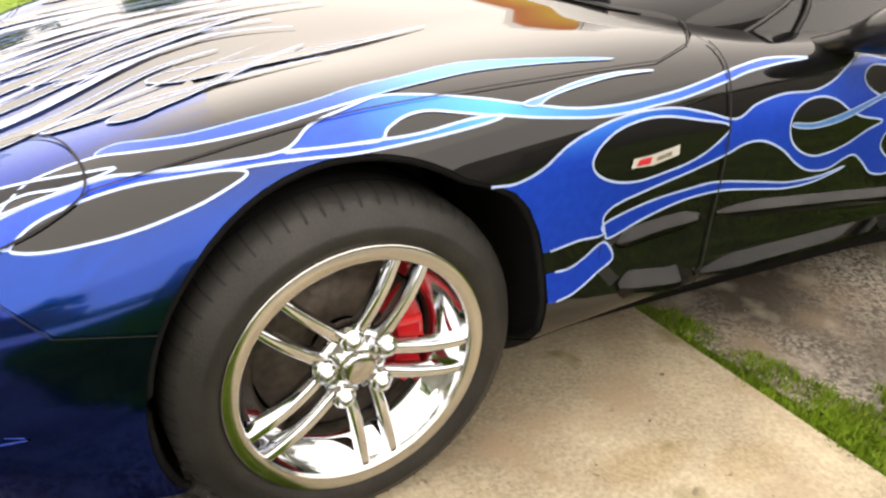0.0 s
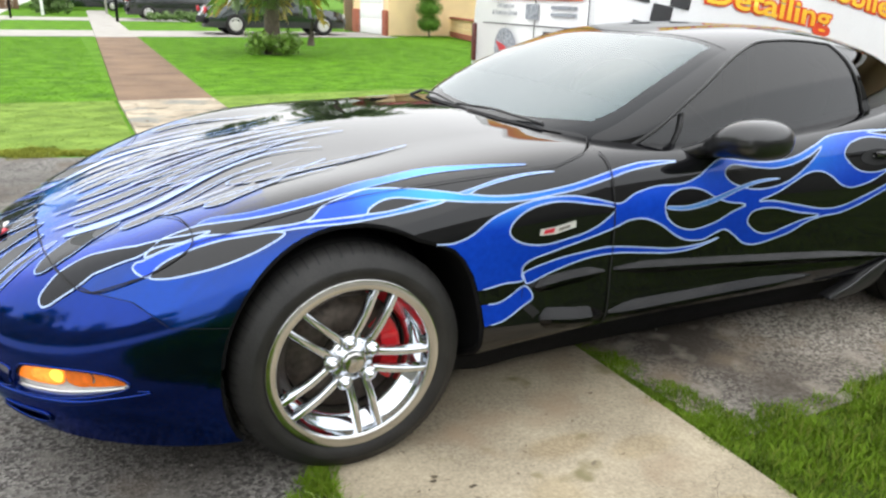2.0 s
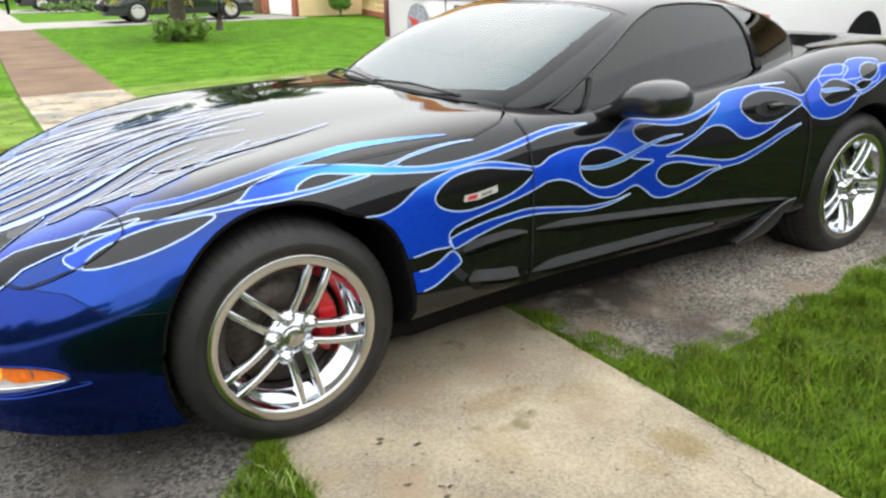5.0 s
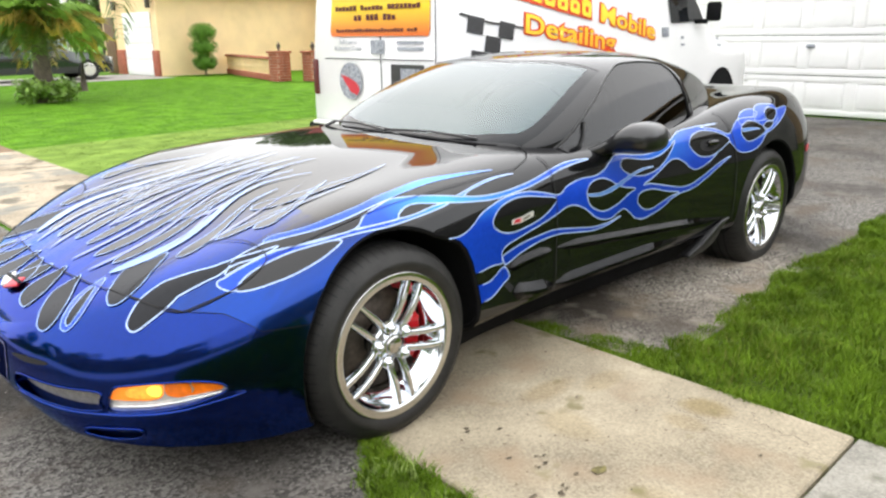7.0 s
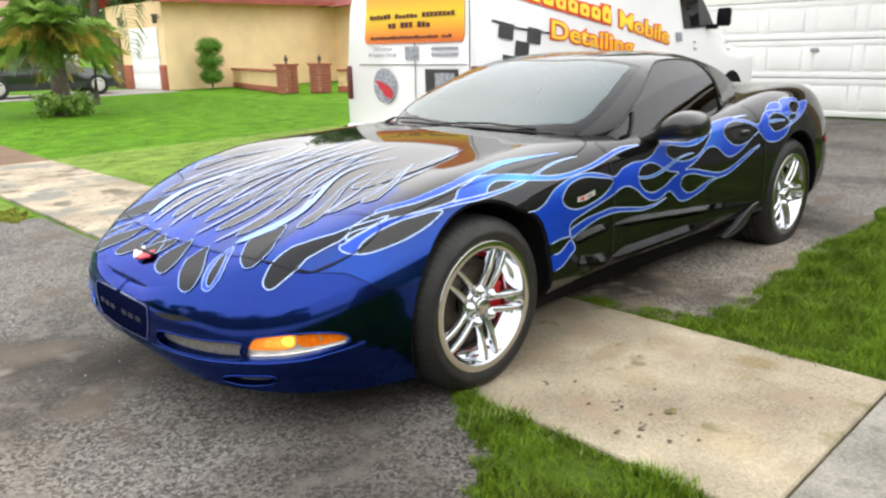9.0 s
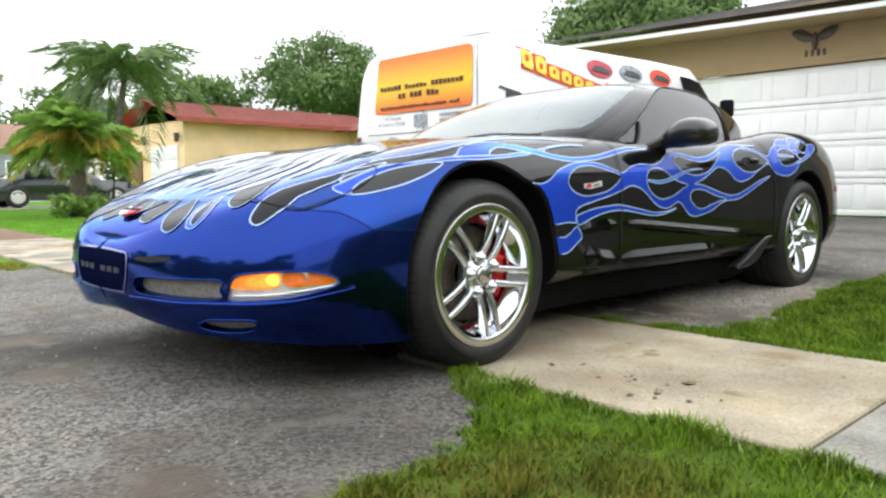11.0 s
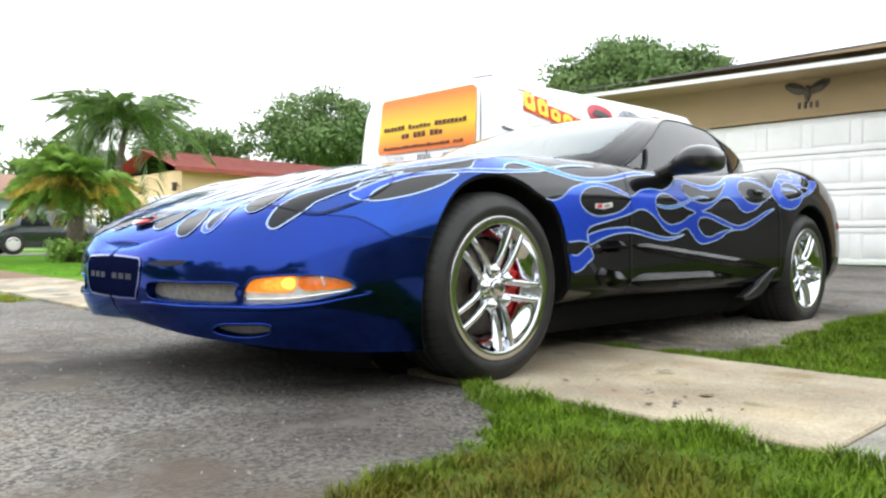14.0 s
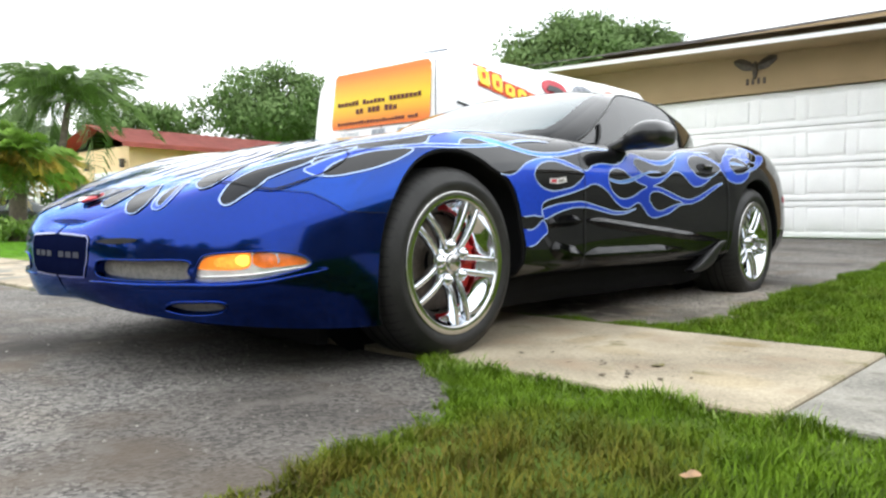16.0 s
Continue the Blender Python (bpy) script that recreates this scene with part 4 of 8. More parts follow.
    vs, fs = lathe([(0.0, -0.002), (0.024, -0.001), (0.031, 0.004), (0.031, 0.012)], 32)
    shape("centre_cap", vs, fs, LIP, rim, "silver centre cap with round emblem")
    for k in range(5):
        a = math.radians(72 * k + 29)
        vs, fs = lathe([(0.0, -0.012), (0.007, -0.010), (0.0135, -0.003), (0.0145, 0.002), (0.0175, 0.003), (0.0215, 0.006), (0.0225, 0.034)], 20)
        shape("lug_nut", np.array(vs) + (0.060 * math.cos(a), 0.000, 0.060 * math.sin(a)), fs, CHROME, rim)
    vs, fs = lathe([(0.06, 0.085), (0.163, 0.085), (0.163, 0.117), (0.06, 0.117)], 48)
    shape("brake_disc", vs, fs, IRON, w, "rusty iron brake disc")
    bm = bmesh.new()
    ring = []
    for a in np.linspace(math.radians(-38), math.radians(42), 12):
        ring.append([bm.verts.new((rr * math.cos(a), yy, rr * math.sin(a))) for rr, yy in ((0.092, 0.060), (0.098, 0.050), (0.140, 0.046), (0.152, 0.056), (0.155, 0.14), (0.092, 0.14))])
    for r0, r1 in zip(ring, ring[1:]):
        for i in range(6):
            bm.faces.new((r0[i], r0[(i + 1) % 6], r1[(i + 1) % 6], r1[i]))
    bm.faces.new(ring[0])
    bm.faces.new(ring[-1][::-1])
    caliper = part("brake_caliper", bm, caliper_mat, w, caliper_label, smooth=True, angle=40)
    for a0 in (-22, 0, 22):
        a = math.radians(a0)
        boxed("bridge", (0.124 * math.cos(a), 0.046, 0.124 * math.sin(a)), (0.05, 0.012, 0.016), caliper_mat, caliper, 0.004, m=None)
    if flip:
        caliper.matrix_basis = Matrix.Diagonal((-1, 1, 1, 1))
    return w


for flip in (False, True):
    s = 1 if flip else -1
    road_wheel(0.2345, 0.320, 0.25, (AXLE_F, s * (HUB_Y + 0.012), 0.320), flip, CALIPER, "bright red brake caliper")
    road_wheel(0.2365, 0.328, 0.28, (AXLE_R, s * (HUB_Y + 0.022), 0.328), flip, IRON, "dark brake caliper")

# door mirrors
MIRRORBLACK = material("satin_black_housing", (0.008, 0.008, 0.009), 0.28, 0.0, 0.1, 8, coat=0.4)
for flip in (False, True):
    s = 1 if flip else -1
    prof = smooth_line([(0.735, 1.20, 0.782, 0.044, 0.020), (0.78, 1.235, 0.797, 0.050, 0.026), (0.82, 1.268, 0.818, 0.066, 0.036), (0.86, 1.293, 0.838, 0.098, 0.054), (0.90, 1.308, 0.851, 0.114, 0.062), (0.95, 1.314, 0.852, 0.112, 0.060), (0.985, 1.316, 0.848, 0.092, 0.048), (1.003, 1.313, 0.844, 0.050, 0.024), (1.006, 1.313, 0.844, 0.004, 0.002)], 4)
    # the far housing is folded in a little
    fold = 0.06 if flip else 0.0
    rows = [[(xc + fold + hx * math.copysign(abs(math.cos(b)) ** 0.8, math.cos(b)), s * (y - fold), zc - fold / 3 + hz * math.copysign(abs(math.sin(b)) ** 0.8, math.sin(b))) for b in np.linspace(0, 2 * math.pi, 24, endpoint=False)] for y, xc, zc, hx, hz in prof]
    mirror = shape("door_mirror", np.array(rows).reshape(-1, 3), grid_faces(len(rows), 24, loop_v=True), MIRRORBLACK, car, "smooth black door mirror")
    boxed("mirror_glass", (1.408 + fold, s * (0.925 - fold), 0.848 - fold / 3), (0.012, 0.085, 0.050), CHROME, mirror, 0.004, "mirror glass")


# ---- painted flames: blue licks, black drops between them, pale pinstripes round all ----
layer = 0
base_l = ARCH_F[k_seam:]
base_l = [p for p in base_l if p[0] < u_of(0.012)]
base_l = base_l + [(u_of(0.012), base_l[-1][1] + 0.03), (1.367, 3.62), (1.355, 3.95), (1.35, 4.5), (1.35, 5.2), (1.35, 6.0)]
front_l = NOSE_SEAM + HOOD_CUT[1:]
panel("blue_front_paint", [front_l[::-1] + base_l[1:] + other(base_l)[1:] + other(front_l[::-1])[1:-1]], FADE, car, 0.0007, label="blue base coat of the front end")


def paint(kind, points, sides=(1, -1)):
    """One painted shape from its outline in (u, s), with its pinstripe, on one or both sides of the car."""
    global layer
    layer += 1
    line = smooth_line(points, 5, True)
    # the licks over the fender sit a little lower and further back than their pattern
    slip = np.clip((line[:, 0] - 0.90) / 0.08, 0, 1) * np.clip((2.15 - line[:, 0]) / 0.9, 0, 1) * np.clip((line[:, 1] - 3.2) / 0.3, 0, 1) * np.clip((4.42 - line[:, 1]) / 0.2, 0, 1)
    line = line + np.stack([0.036 * slip, -0.17 * slip], -1)
    line = clean(np.array([(max(u, behind_wheel(s)) if s < 2.74 and behind_wheel(s) - 0.06 < u else u, s) for u, s in line]), 0.002)
    lift = {"blue": 0.0012, "black": 0.0024, "pale": 0.0034, "stroke": 0.0034}[kind] + 0.00003 * layer
    mat = {"blue": FLAME, "black": DULLBLACK if max(q[0] for q in points) < 1.2 else BLACK, "pale": PALE, "stroke": STROKE}[kind]
    on_hood = float(np.mean([q[1] for q in points])) > 4.05
    thin = 0.0046 if not on_hood else 0.0034
    name = {"blue": "flame_lick", "black": "flame_gap", "pale": "flame_tip", "stroke": "airbrushed_stroke"}[kind]
    for sgn in sides:
        pts = np.array(line) if sgn == 1 else np.array(other([tuple(p) for p in line]))
        flame = panel(name, [pts], mat, car, lift, 0.016)
        if kind == "stroke":
            continue
        edge = [abs(u - behind_wheel(s)) < 0.012 and s < 2.74 for u, s in line]
        if any(edge) and sgn == 1 and kind == "blue":
            first = next(k for k in range(len(edge)) if edge[k - 1] and not edge[k])
            run = [pts[(first + k) % len(pts)] for k in range(len(pts)) if not edge[(first + k) % len(pts)]]
            ribbon("pinstripe", run, 0.0046, STRIPE, flame, lift + 0.0004)
            continue
        ribbon("pinstripe", pts, thin if kind != "pale" else 0.003, HOODSTRIPE if on_hood else STRIPE, flame, lift + 0.0004, True)


STROKE = material("airbrushed_blue_stroke", (0.025, 0.075, 0.34), 0.35, 0.2, 0.2, 9, coat=1.0)
PALE = material("pale_flame_paint", (0.06, 0.22, 0.60), 0.35, 0.2, 0.1, 6, coat=1.0)
paint('blue', [(1.373, 3.71), (1.425, 3.86), (1.493, 3.93), (1.554, 3.98), (1.637, 3.88), (1.728, 3.71), (1.824, 3.51), (1.932, 3.32), (2.051, 3.26), (2.181, 3.31), (2.274, 3.41), (2.384, 3.57), (2.482, 3.66), (2.608, 3.61), (2.512, 3.56), (2.412, 3.48), (2.339, 3.37), (2.222, 3.23), (2.133, 3.18), (2.057, 3.15), (1.965, 3.17), (1.851, 3.29), (1.765, 3.44), (1.684, 3.59), (1.624, 3.7), (1.58, 3.7), (1.543, 3.62), (1.527, 3.53), (1.484, 3.56), (1.426, 3.63)])
paint('pale', [(1.811, 3.53), (1.869, 3.58), (1.952, 3.66), (2.057, 3.69), (2.153, 3.64), (2.054, 3.65), (1.948, 3.6), (1.875, 3.54), (1.841, 3.46)])
paint('blue', [(0.974, 3.9), (0.993, 3.92), (1.038, 3.96), (1.126, 3.98), (1.179, 3.92), (1.259, 3.81), (1.37, 3.71), (1.44, 3.61), (1.527, 3.53), (1.61, 3.48), (1.696, 3.5), (1.766, 3.45), (1.745, 3.39), (1.671, 3.37), (1.587, 3.38), (1.508, 3.43), (1.436, 3.53), (1.366, 3.63), (1.283, 3.73), (1.23, 3.79), (1.16, 3.85), (1.09, 3.85), (1.031, 3.78), (0.998, 3.66), (0.978, 3.7), (0.967, 3.81)])
paint('black', [(0.998, 3.66), (1.033, 3.79), (1.09, 3.85), (1.16, 3.85), (1.23, 3.79), (1.289, 3.72), (1.315, 3.63), (1.26, 3.55), (1.201, 3.51), (1.145, 3.5), (1.09, 3.52), (1.043, 3.55), (1.009, 3.6)])
paint('black', [(0.993, 3.95), (1.038, 3.97), (1.127, 3.99), (1.179, 3.92), (1.26, 3.83), (1.371, 3.71), (1.425, 3.86), (1.493, 3.93), (1.538, 3.98), (1.463, 3.96), (1.386, 3.95), (1.314, 3.98), (1.244, 4.04), (1.175, 4.13), (1.121, 4.2), (1.045, 4.17), (1.012, 4.06)])
paint('blue', [(1.128, 4.2), (1.167, 4.25), (1.25, 4.15), (1.352, 4.11), (1.444, 4.1), (1.528, 4.15), (1.606, 4.17), (1.743, 4.21), (1.881, 4.1), (2.077, 3.9), (1.907, 4), (1.761, 4.06), (1.653, 4.04), (1.565, 4.01), (1.463, 3.95), (1.386, 3.94), (1.283, 3.98), (1.201, 4.07)])
# the long lick along the door: its upper edge, then back along its lower one
crest_front = [(1.736, 2.74), (1.788, 2.72), (1.849, 2.78), (1.914, 2.94), (1.98, 3.04), (2.045, 3.11), (2.109, 3.14), (2.196, 3.12), (2.281, 3.02), (2.369, 2.91), (2.432, 3.04), (2.519, 3.12), (2.617, 3.11), (2.683, 3.21), (2.727, 3.37), (2.774, 3.53), (2.815, 3.54), (2.892, 3.43), (3.001, 3.33), (3.121, 3.37), (3.23, 3.57), (3.324, 3.76), (3.466, 3.73), (3.648, 3.58)]
crest_rear = [(3.506, 3.65), (3.619, 3.43), (3.705, 3.2), (3.745, 3.22), (3.789, 3.38), (3.848, 3.47), (3.925, 3.42), (3.99, 3.39), (4.034, 3.6), (4.1, 3.67), (4.199, 3.62), (4.278, 3.52), (4.241, 3.14), (4.121, 3.01), (4.062, 2.88), (3.997, 2.72), (3.91, 2.65), (3.823, 2.68), (3.764, 2.77), (3.718, 2.97), (3.687, 3.01), (3.612, 2.87), (3.513, 2.71), (3.41, 2.65)]
foot_rear = [(3.347, 2.72), (3.3, 2.87), (3.247, 2.99), (3.185, 3), (3.106, 2.87), (3.031, 2.75), (2.952, 2.67), (3.017, 2.64), (3.137, 2.53), (3.263, 2.42), (3.358, 2.41), (3.485, 2.51), (3.611, 2.64), (3.709, 2.69), (3.614, 2.58), (3.471, 2.41), (3.36, 2.32), (3.267, 2.31), (3.19, 2.26), (3.118, 2.15), (3.03, 2.08), (2.957, 2.05), (2.899, 2.11), (2.853, 2.25)]
foot_front = [(2.81, 2.35), (2.77, 2.33), (2.717, 2.26), (2.65, 2.29), (2.598, 2.38), (2.546, 2.52), (2.496, 2.62), (2.449, 2.67), (2.4, 2.66), (2.352, 2.6), (2.249, 2.51), (2.136, 2.43), (2.049, 2.36), (2.02, 2.27), (2.026, 2.12), (1.961, 2.12), (1.887, 2.09), (1.848, 2.12), (1.834, 2.29), (1.805, 2.5), (1.771, 2.65)]
paint('blue', crest_front + crest_rear + foot_rear + foot_front)
paint('black', [(1.972, 2.76), (1.994, 2.88), (2.04, 2.99), (2.106, 3.05), (2.171, 3.04), (2.256, 2.96), (2.349, 2.86), (2.319, 2.72), (2.249, 2.6), (2.159, 2.54), (2.093, 2.52), (2.029, 2.56), (1.984, 2.65)])
paint('black', [(2.797, 3.22), (2.82, 3.36), (2.861, 3.36), (2.941, 3.25), (3.026, 3.18), (3.116, 3.22), (3.196, 3.35), (3.258, 3.51), (3.215, 3.28), (3.14, 3.02), (3.062, 2.88), (2.959, 2.84), (2.875, 2.91), (2.819, 3.04)])
paint('black', [(2.545, 2.78), (2.561, 2.92), (2.602, 3.01), (2.652, 3.02), (2.702, 2.95), (2.752, 2.82), (2.805, 2.73), (2.888, 2.65), (2.833, 2.58), (2.766, 2.48), (2.701, 2.43), (2.649, 2.43), (2.597, 2.5), (2.558, 2.62)])
paint('black', [(2.905, 2.42), (2.917, 2.52), (2.959, 2.56), (3.032, 2.54), (3.139, 2.43), (3.249, 2.34), (3.173, 2.31), (3.084, 2.24), (3.026, 2.19), (2.967, 2.22), (2.921, 2.33)])
paint('black', [(3.366, 3.27), (3.402, 3.47), (3.479, 3.54), (3.555, 3.46), (3.643, 3.28), (3.714, 3.04), (3.661, 2.93), (3.595, 2.85), (3.513, 2.82), (3.434, 2.89), (3.385, 3.07)])
paint('black', [(3.827, 3.11), (3.853, 3.27), (3.917, 3.33), (3.983, 3.24), (4.047, 3.08), (4.074, 2.99), (4.017, 2.89), (3.944, 2.85), (3.874, 2.86), (3.837, 2.98)])
paint('black', [(4.106, 3.35), (4.153, 3.49), (4.22, 3.49), (4.263, 3.39), (4.235, 3.25), (4.174, 3.14), (4.121, 3.17)])
paint('pale', [(2.557, 2.78), (2.634, 2.75), (2.739, 2.81), (2.876, 2.95), (2.963, 3), (3.04, 2.97), (2.961, 2.96), (2.875, 2.9), (2.739, 2.74), (2.634, 2.7), (2.561, 2.74)])
paint('blue', [(2.026, 2.22), (2.136, 2.32), (2.249, 2.36), (2.342, 2.37), (2.487, 2.28), (2.588, 2.21), (2.692, 2.2), (2.785, 2.25), (2.692, 2.16), (2.589, 2.15), (2.487, 2.21), (2.365, 2.28), (2.25, 2.27), (2.136, 2.18), (2.048, 2.07), (2.032, 2.12)])
paint('blue', [(1.863, 1.84), (1.937, 1.85), (1.98, 1.92), (2.032, 2.04), (2.063, 1.84), (2.023, 1.72), (1.957, 1.55), (1.892, 1.51), (1.875, 1.53)])
paint('pale', [(3.844, 3.18), (3.922, 3.14), (4.01, 3.04), (3.918, 3.08), (3.85, 3.11)])
paint('blue', [(3.835, 3.43), (3.903, 3.64), (3.999, 3.62), (4.04, 3.47), (3.982, 3.27), (4.119, 3.23), (4.261, 3.4), (4.431, 3.43), (4.316, 3.17), (4.117, 2.92), (3.964, 2.92), (3.873, 3.14)])
paint('black', [(4.055, 3.11), (4.124, 3.16), (4.177, 3.1), (4.126, 2.99), (4.059, 2.99)])
paint('black', [(0.754, 3.63), (0.805, 3.94), (0.863, 4.1), (0.922, 4.17), (0.968, 4.19), (1.037, 4.16), (1.1, 4.09), (1.15, 4.03), (1.087, 4), (1.023, 4.05), (0.963, 3.95), (0.91, 3.79), (0.866, 3.65), (0.815, 3.52), (0.766, 3.39), (0.748, 3.44)])
paint('black', [(0.766, 4.5), (0.844, 4.87), (0.895, 4.94), (0.936, 4.88), (0.992, 4.85), (0.909, 4.57), (0.851, 4.33), (0.79, 4.14), (0.752, 4.06), (0.735, 4.15)])
paint('black', [(0.472, 4.08), (0.534, 4.7), (0.625, 5.14), (0.697, 5.24), (0.762, 5.27), (0.709, 5.04), (0.62, 4.53), (0.54, 4), (0.485, 3.79)])
paint('blue', [(0.565, 3.92), (0.606, 4.32), (0.677, 4.73), (0.755, 4.91), (0.806, 4.94), (0.722, 4.55), (0.632, 3.99), (0.581, 3.73), (0.562, 3.75)])
paint('black', [(0.591, 4.03), (0.639, 4.4), (0.712, 4.74), (0.76, 4.84), (0.696, 4.49), (0.63, 4.08), (0.588, 3.84)])
paint('black', [(0.488, 5.31), (0.546, 5.57), (0.632, 5.67), (0.714, 5.65), (0.759, 5.61), (0.671, 5.4), (0.575, 5.2), (0.489, 5.09)])
paint('black', [(0.511, 5.94), (0.581, 6.15), (0.676, 6.21), (0.736, 6.15), (0.655, 5.9), (0.575, 5.84)])


def hood_us(x, y):
    """The place on the skin's pattern of a point of the hood seen from above."""
    ss = np.linspace(3.2, 6.0, 113)
    u = u_of(x)
    for _ in range(3):
        across = section(np.full(113, u), ss)[:, 0]
        half = float(np.interp(-abs(y), -across, ss))
        u = u_of(x - math.exp(-(u / 0.45) ** 2) * 0.016 * min(2.0, max(0.0, half - 2.4)) ** 1.5)
    return float(u), half


def tongue(kind, head, tail, width, bow=0.0, sway=0.0, sides=(1, -1)):
    """A flame tongue on the hood: round at its head, drawn out to a point at its tail, bent by bow and sway."""
    t = np.r_[np.linspace(0, 0.14, 6), np.linspace(0.2, 1, 13)]
    ahead, across = np.interp(t, [0, 1], [head[0], tail[0]]), np.interp(t, [0, 1], [head[1], tail[1]]) + bow * np.sin(math.pi * t) + sway * np.sin(2 * math.pi * t)
    half = 0.5 * width * np.where(t < 0.14, np.sqrt(np.clip(1 - (1 - t / 0.14) ** 2, 0, 1)), np.clip((1 - t) / 0.86, 0, 1) ** 1.25)
    edge = list(zip(ahead, across - half)) + list(zip(ahead, across + half))[::-1][1:-1]
    paint(kind, [hood_us(*q) for q in edge], sides)


# black tongues, then light blue licks and airbrushed strokes between them
for head, tail, width, bow, sway in (
        ((-0.61, -0.17), (0.10, -0.14), 0.060, 0.0, -0.035), ((-0.60, -0.29), (0.10, -0.22), 0.055, 0.0, -0.035), ((-0.49, -0.50), (-0.05, -0.35), 0.060, 0.0, -0.02),
        ((-0.29, -0.60), (0.09, -0.44), 0.055, -0.03, -0.01), ((-0.59, -0.05), (0.10, -0.02), 0.050, 0.0, -0.02), ((-0.43, -0.11), (0.22, -0.08), 0.050, 0.0, -0.02),
        ((-0.38, -0.22), (0.24, -0.16), 0.055, 0.0, -0.03)):
    tongue("black", head, tail, width, bow, sway)
tongue("black", (-0.20, 0.43), (0.34, 0.46), 0.085, 0.06, 0.0, (1,))
tongue("black", (-0.38, 0.53), (0.08, 0.56), 0.045, 0.02, 0.0, (1,))
tongue("pale", (-0.63, -0.34), (0.12, -0.31), 0.046, 0.0, -0.065)
for head, tail, width, bow, sway in (
        ((-0.66, -0.24), (0.04, -0.20), 0.020, 0.0, -0.045), ((-0.52, -0.40), (-0.12, -0.27), 0.018, 0.0, -0.02), ((-0.66, -0.10), (0.08, -0.10), 0.018, 0.0, -0.03),
        ((-0.50, 0.00), (0.14, -0.04), 0.016, 0.0, -0.02), ((-0.34, -0.29), (0.10, -0.24), 0.014, 0.0, -0.02), ((-0.40, -0.52), (0.06, -0.37), 0.014, -0.02, 0.0)):
    tongue("stroke", head, tail, width, bow, sway)


# ---- small fittings of the car ----
NAVY = material("dark_navy_plastic", (0.004, 0.006, 0.025), 0.6, 0.0, 0.1, 20, spec=0.0)
STRIPE2 = material("blue_edge_paint", (0.03, 0.06, 0.30), 0.3, 0.3, 0.1, 12, coat=1.0)
SILVERBLUE = material("raised_letter_bars", (0.014, 0.017, 0.040), 0.5, 0.3, 0.1, 20)
for flip in (False, True):
    sd = 1 if flip else -1
    side = other if flip else list
    # sharp character lines along the flank
    for pts, w0 in (([(0.58, 0.446), (0.70, 0.455), (0.84, 0.459)], 0.020), ([(0.872, 0.460), (1.3, 0.424), (1.8, 0.383), (2.23, 0.348)], 0.019), ([(0.60, 0.345), (0.72, 0.325), (0.85, 0.316)], 0.029), ([(0.866, 0.315), (1.3, 0.315), (1.79, 0.316)], 0.028)):
        line = np.array([(u_of(x), s_of_z(x, z)) for x, z in smooth_line(pts, 10)])
        p, n = skin(line)
        t = np.linspace(0, 1, len(p))
        w = (w0 * np.minimum(1, np.minimum(t * 6 + 0.25, (1 - t) * 3 + 0.15)))[:, None]
        up = np.array([0, 0, 1.0])
        rows = np.stack([p + up * w * 1.35, p + n * w * 0.85 + up * w * 0.35, p + n * w * 0.85 - up * w * 0.1, p - up * w * 1.0], 1).reshape(-1, 3)
        shape("flank_crease", rows, grid_faces(len(p), 4), BLACK, car, smooth=False)
    # fender vent: a flat dark patch paints in the shade of its recess
    vent = [(u_of(x), s_of_z(x, z)) for x, z in ((0.535, 0.50), (0.60, 0.50), (0.625, 0.465), (0.57, 0.45), (0.555, 0.41), (0.60, 0.37), (0.575, 0.355), (0.53, 0.40))]
    panel("fender_vent", [side(vent)], SEAM, car, 0.0008, 0.02, "dark fender vent")
    # door handle over a flat dark patch that paints in its scoop's shade
    cup = [(u_of(2.04 + 0.085 * math.cos(a)), s_of_z(2.04 + 0.085 * math.cos(a), 0.735 + 0.028 * math.sin(a))) for a in np.linspace(0, 2 * math.pi, 24, endpoint=False)]
    panel("handle_scoop", [side(cup)], SEAM, car, 0.0042, 0.02, "dark handle scoop")
    p, n = skin(np.array(side([(u_of(x), s_of_z(x, 0.742)) for x in (2.015, 2.05, 2.085, 2.11)])), 0.012)
    vs, fs = tube_mesh(p, [0.010, 0.014, 0.014, 0.008], 8)
    shape("door_handle", vs, fs, BLACK, car)
    # fender badge with red mark and bars for its lettering
    bl = [(u_of(x), s_of_z(x, z)) for x, z in ((0.582, 0.606), (0.586, 0.624), (0.640, 0.626), (0.712, 0.636), (0.713, 0.616), (0.640, 0.604))]
    badge = panel("fender_badge", [side(bl)], SILVER, car, 0.006, 0.02, "silver fender badge with red mark")
    panel("red_mark", [side([(u_of(x), s_of_z(x, z)) for x, z in ((0.594, 0.609), (0.602, 0.621), (0.636, 0.622), (0.632, 0.609))])], REDINK, badge, 0.0068, 0.02)
    panel("letter_bar", [side([(u_of(x), s_of_z(x, z)) for x, z in ((0.648, 0.611), (0.650, 0.620), (0.690, 0.626), (0.690, 0.617))])], MESHGREY, badge, 0.0068, 0.02)
    # headlight cover gap
    hl = [(u_of(x), s) for x, s in smooth_line([(-0.575, 3.47), (-0.46, 3.50), (-0.39, 3.60), (-0.345, 3.76), (-0.345, 4.1), (-0.37, 4.5), (-0.42, 4.68), (-0.56, 4.55), (-0.65, 4.25), (-0.63, 3.80)], 6, True)]
    ribbon("headlight_gap", side(hl), 0.0036, SEAM, car, 0.0055, True)
    # flap ahead of the rear wheel
    upper = smooth_line([(2.25, 0.880, 0.345), (2.17, 0.882, 0.337), (2.10, 0.876, 0.302), (2.02, 0.863, 0.246), (1.93, 0.846, 0.200)], 5)
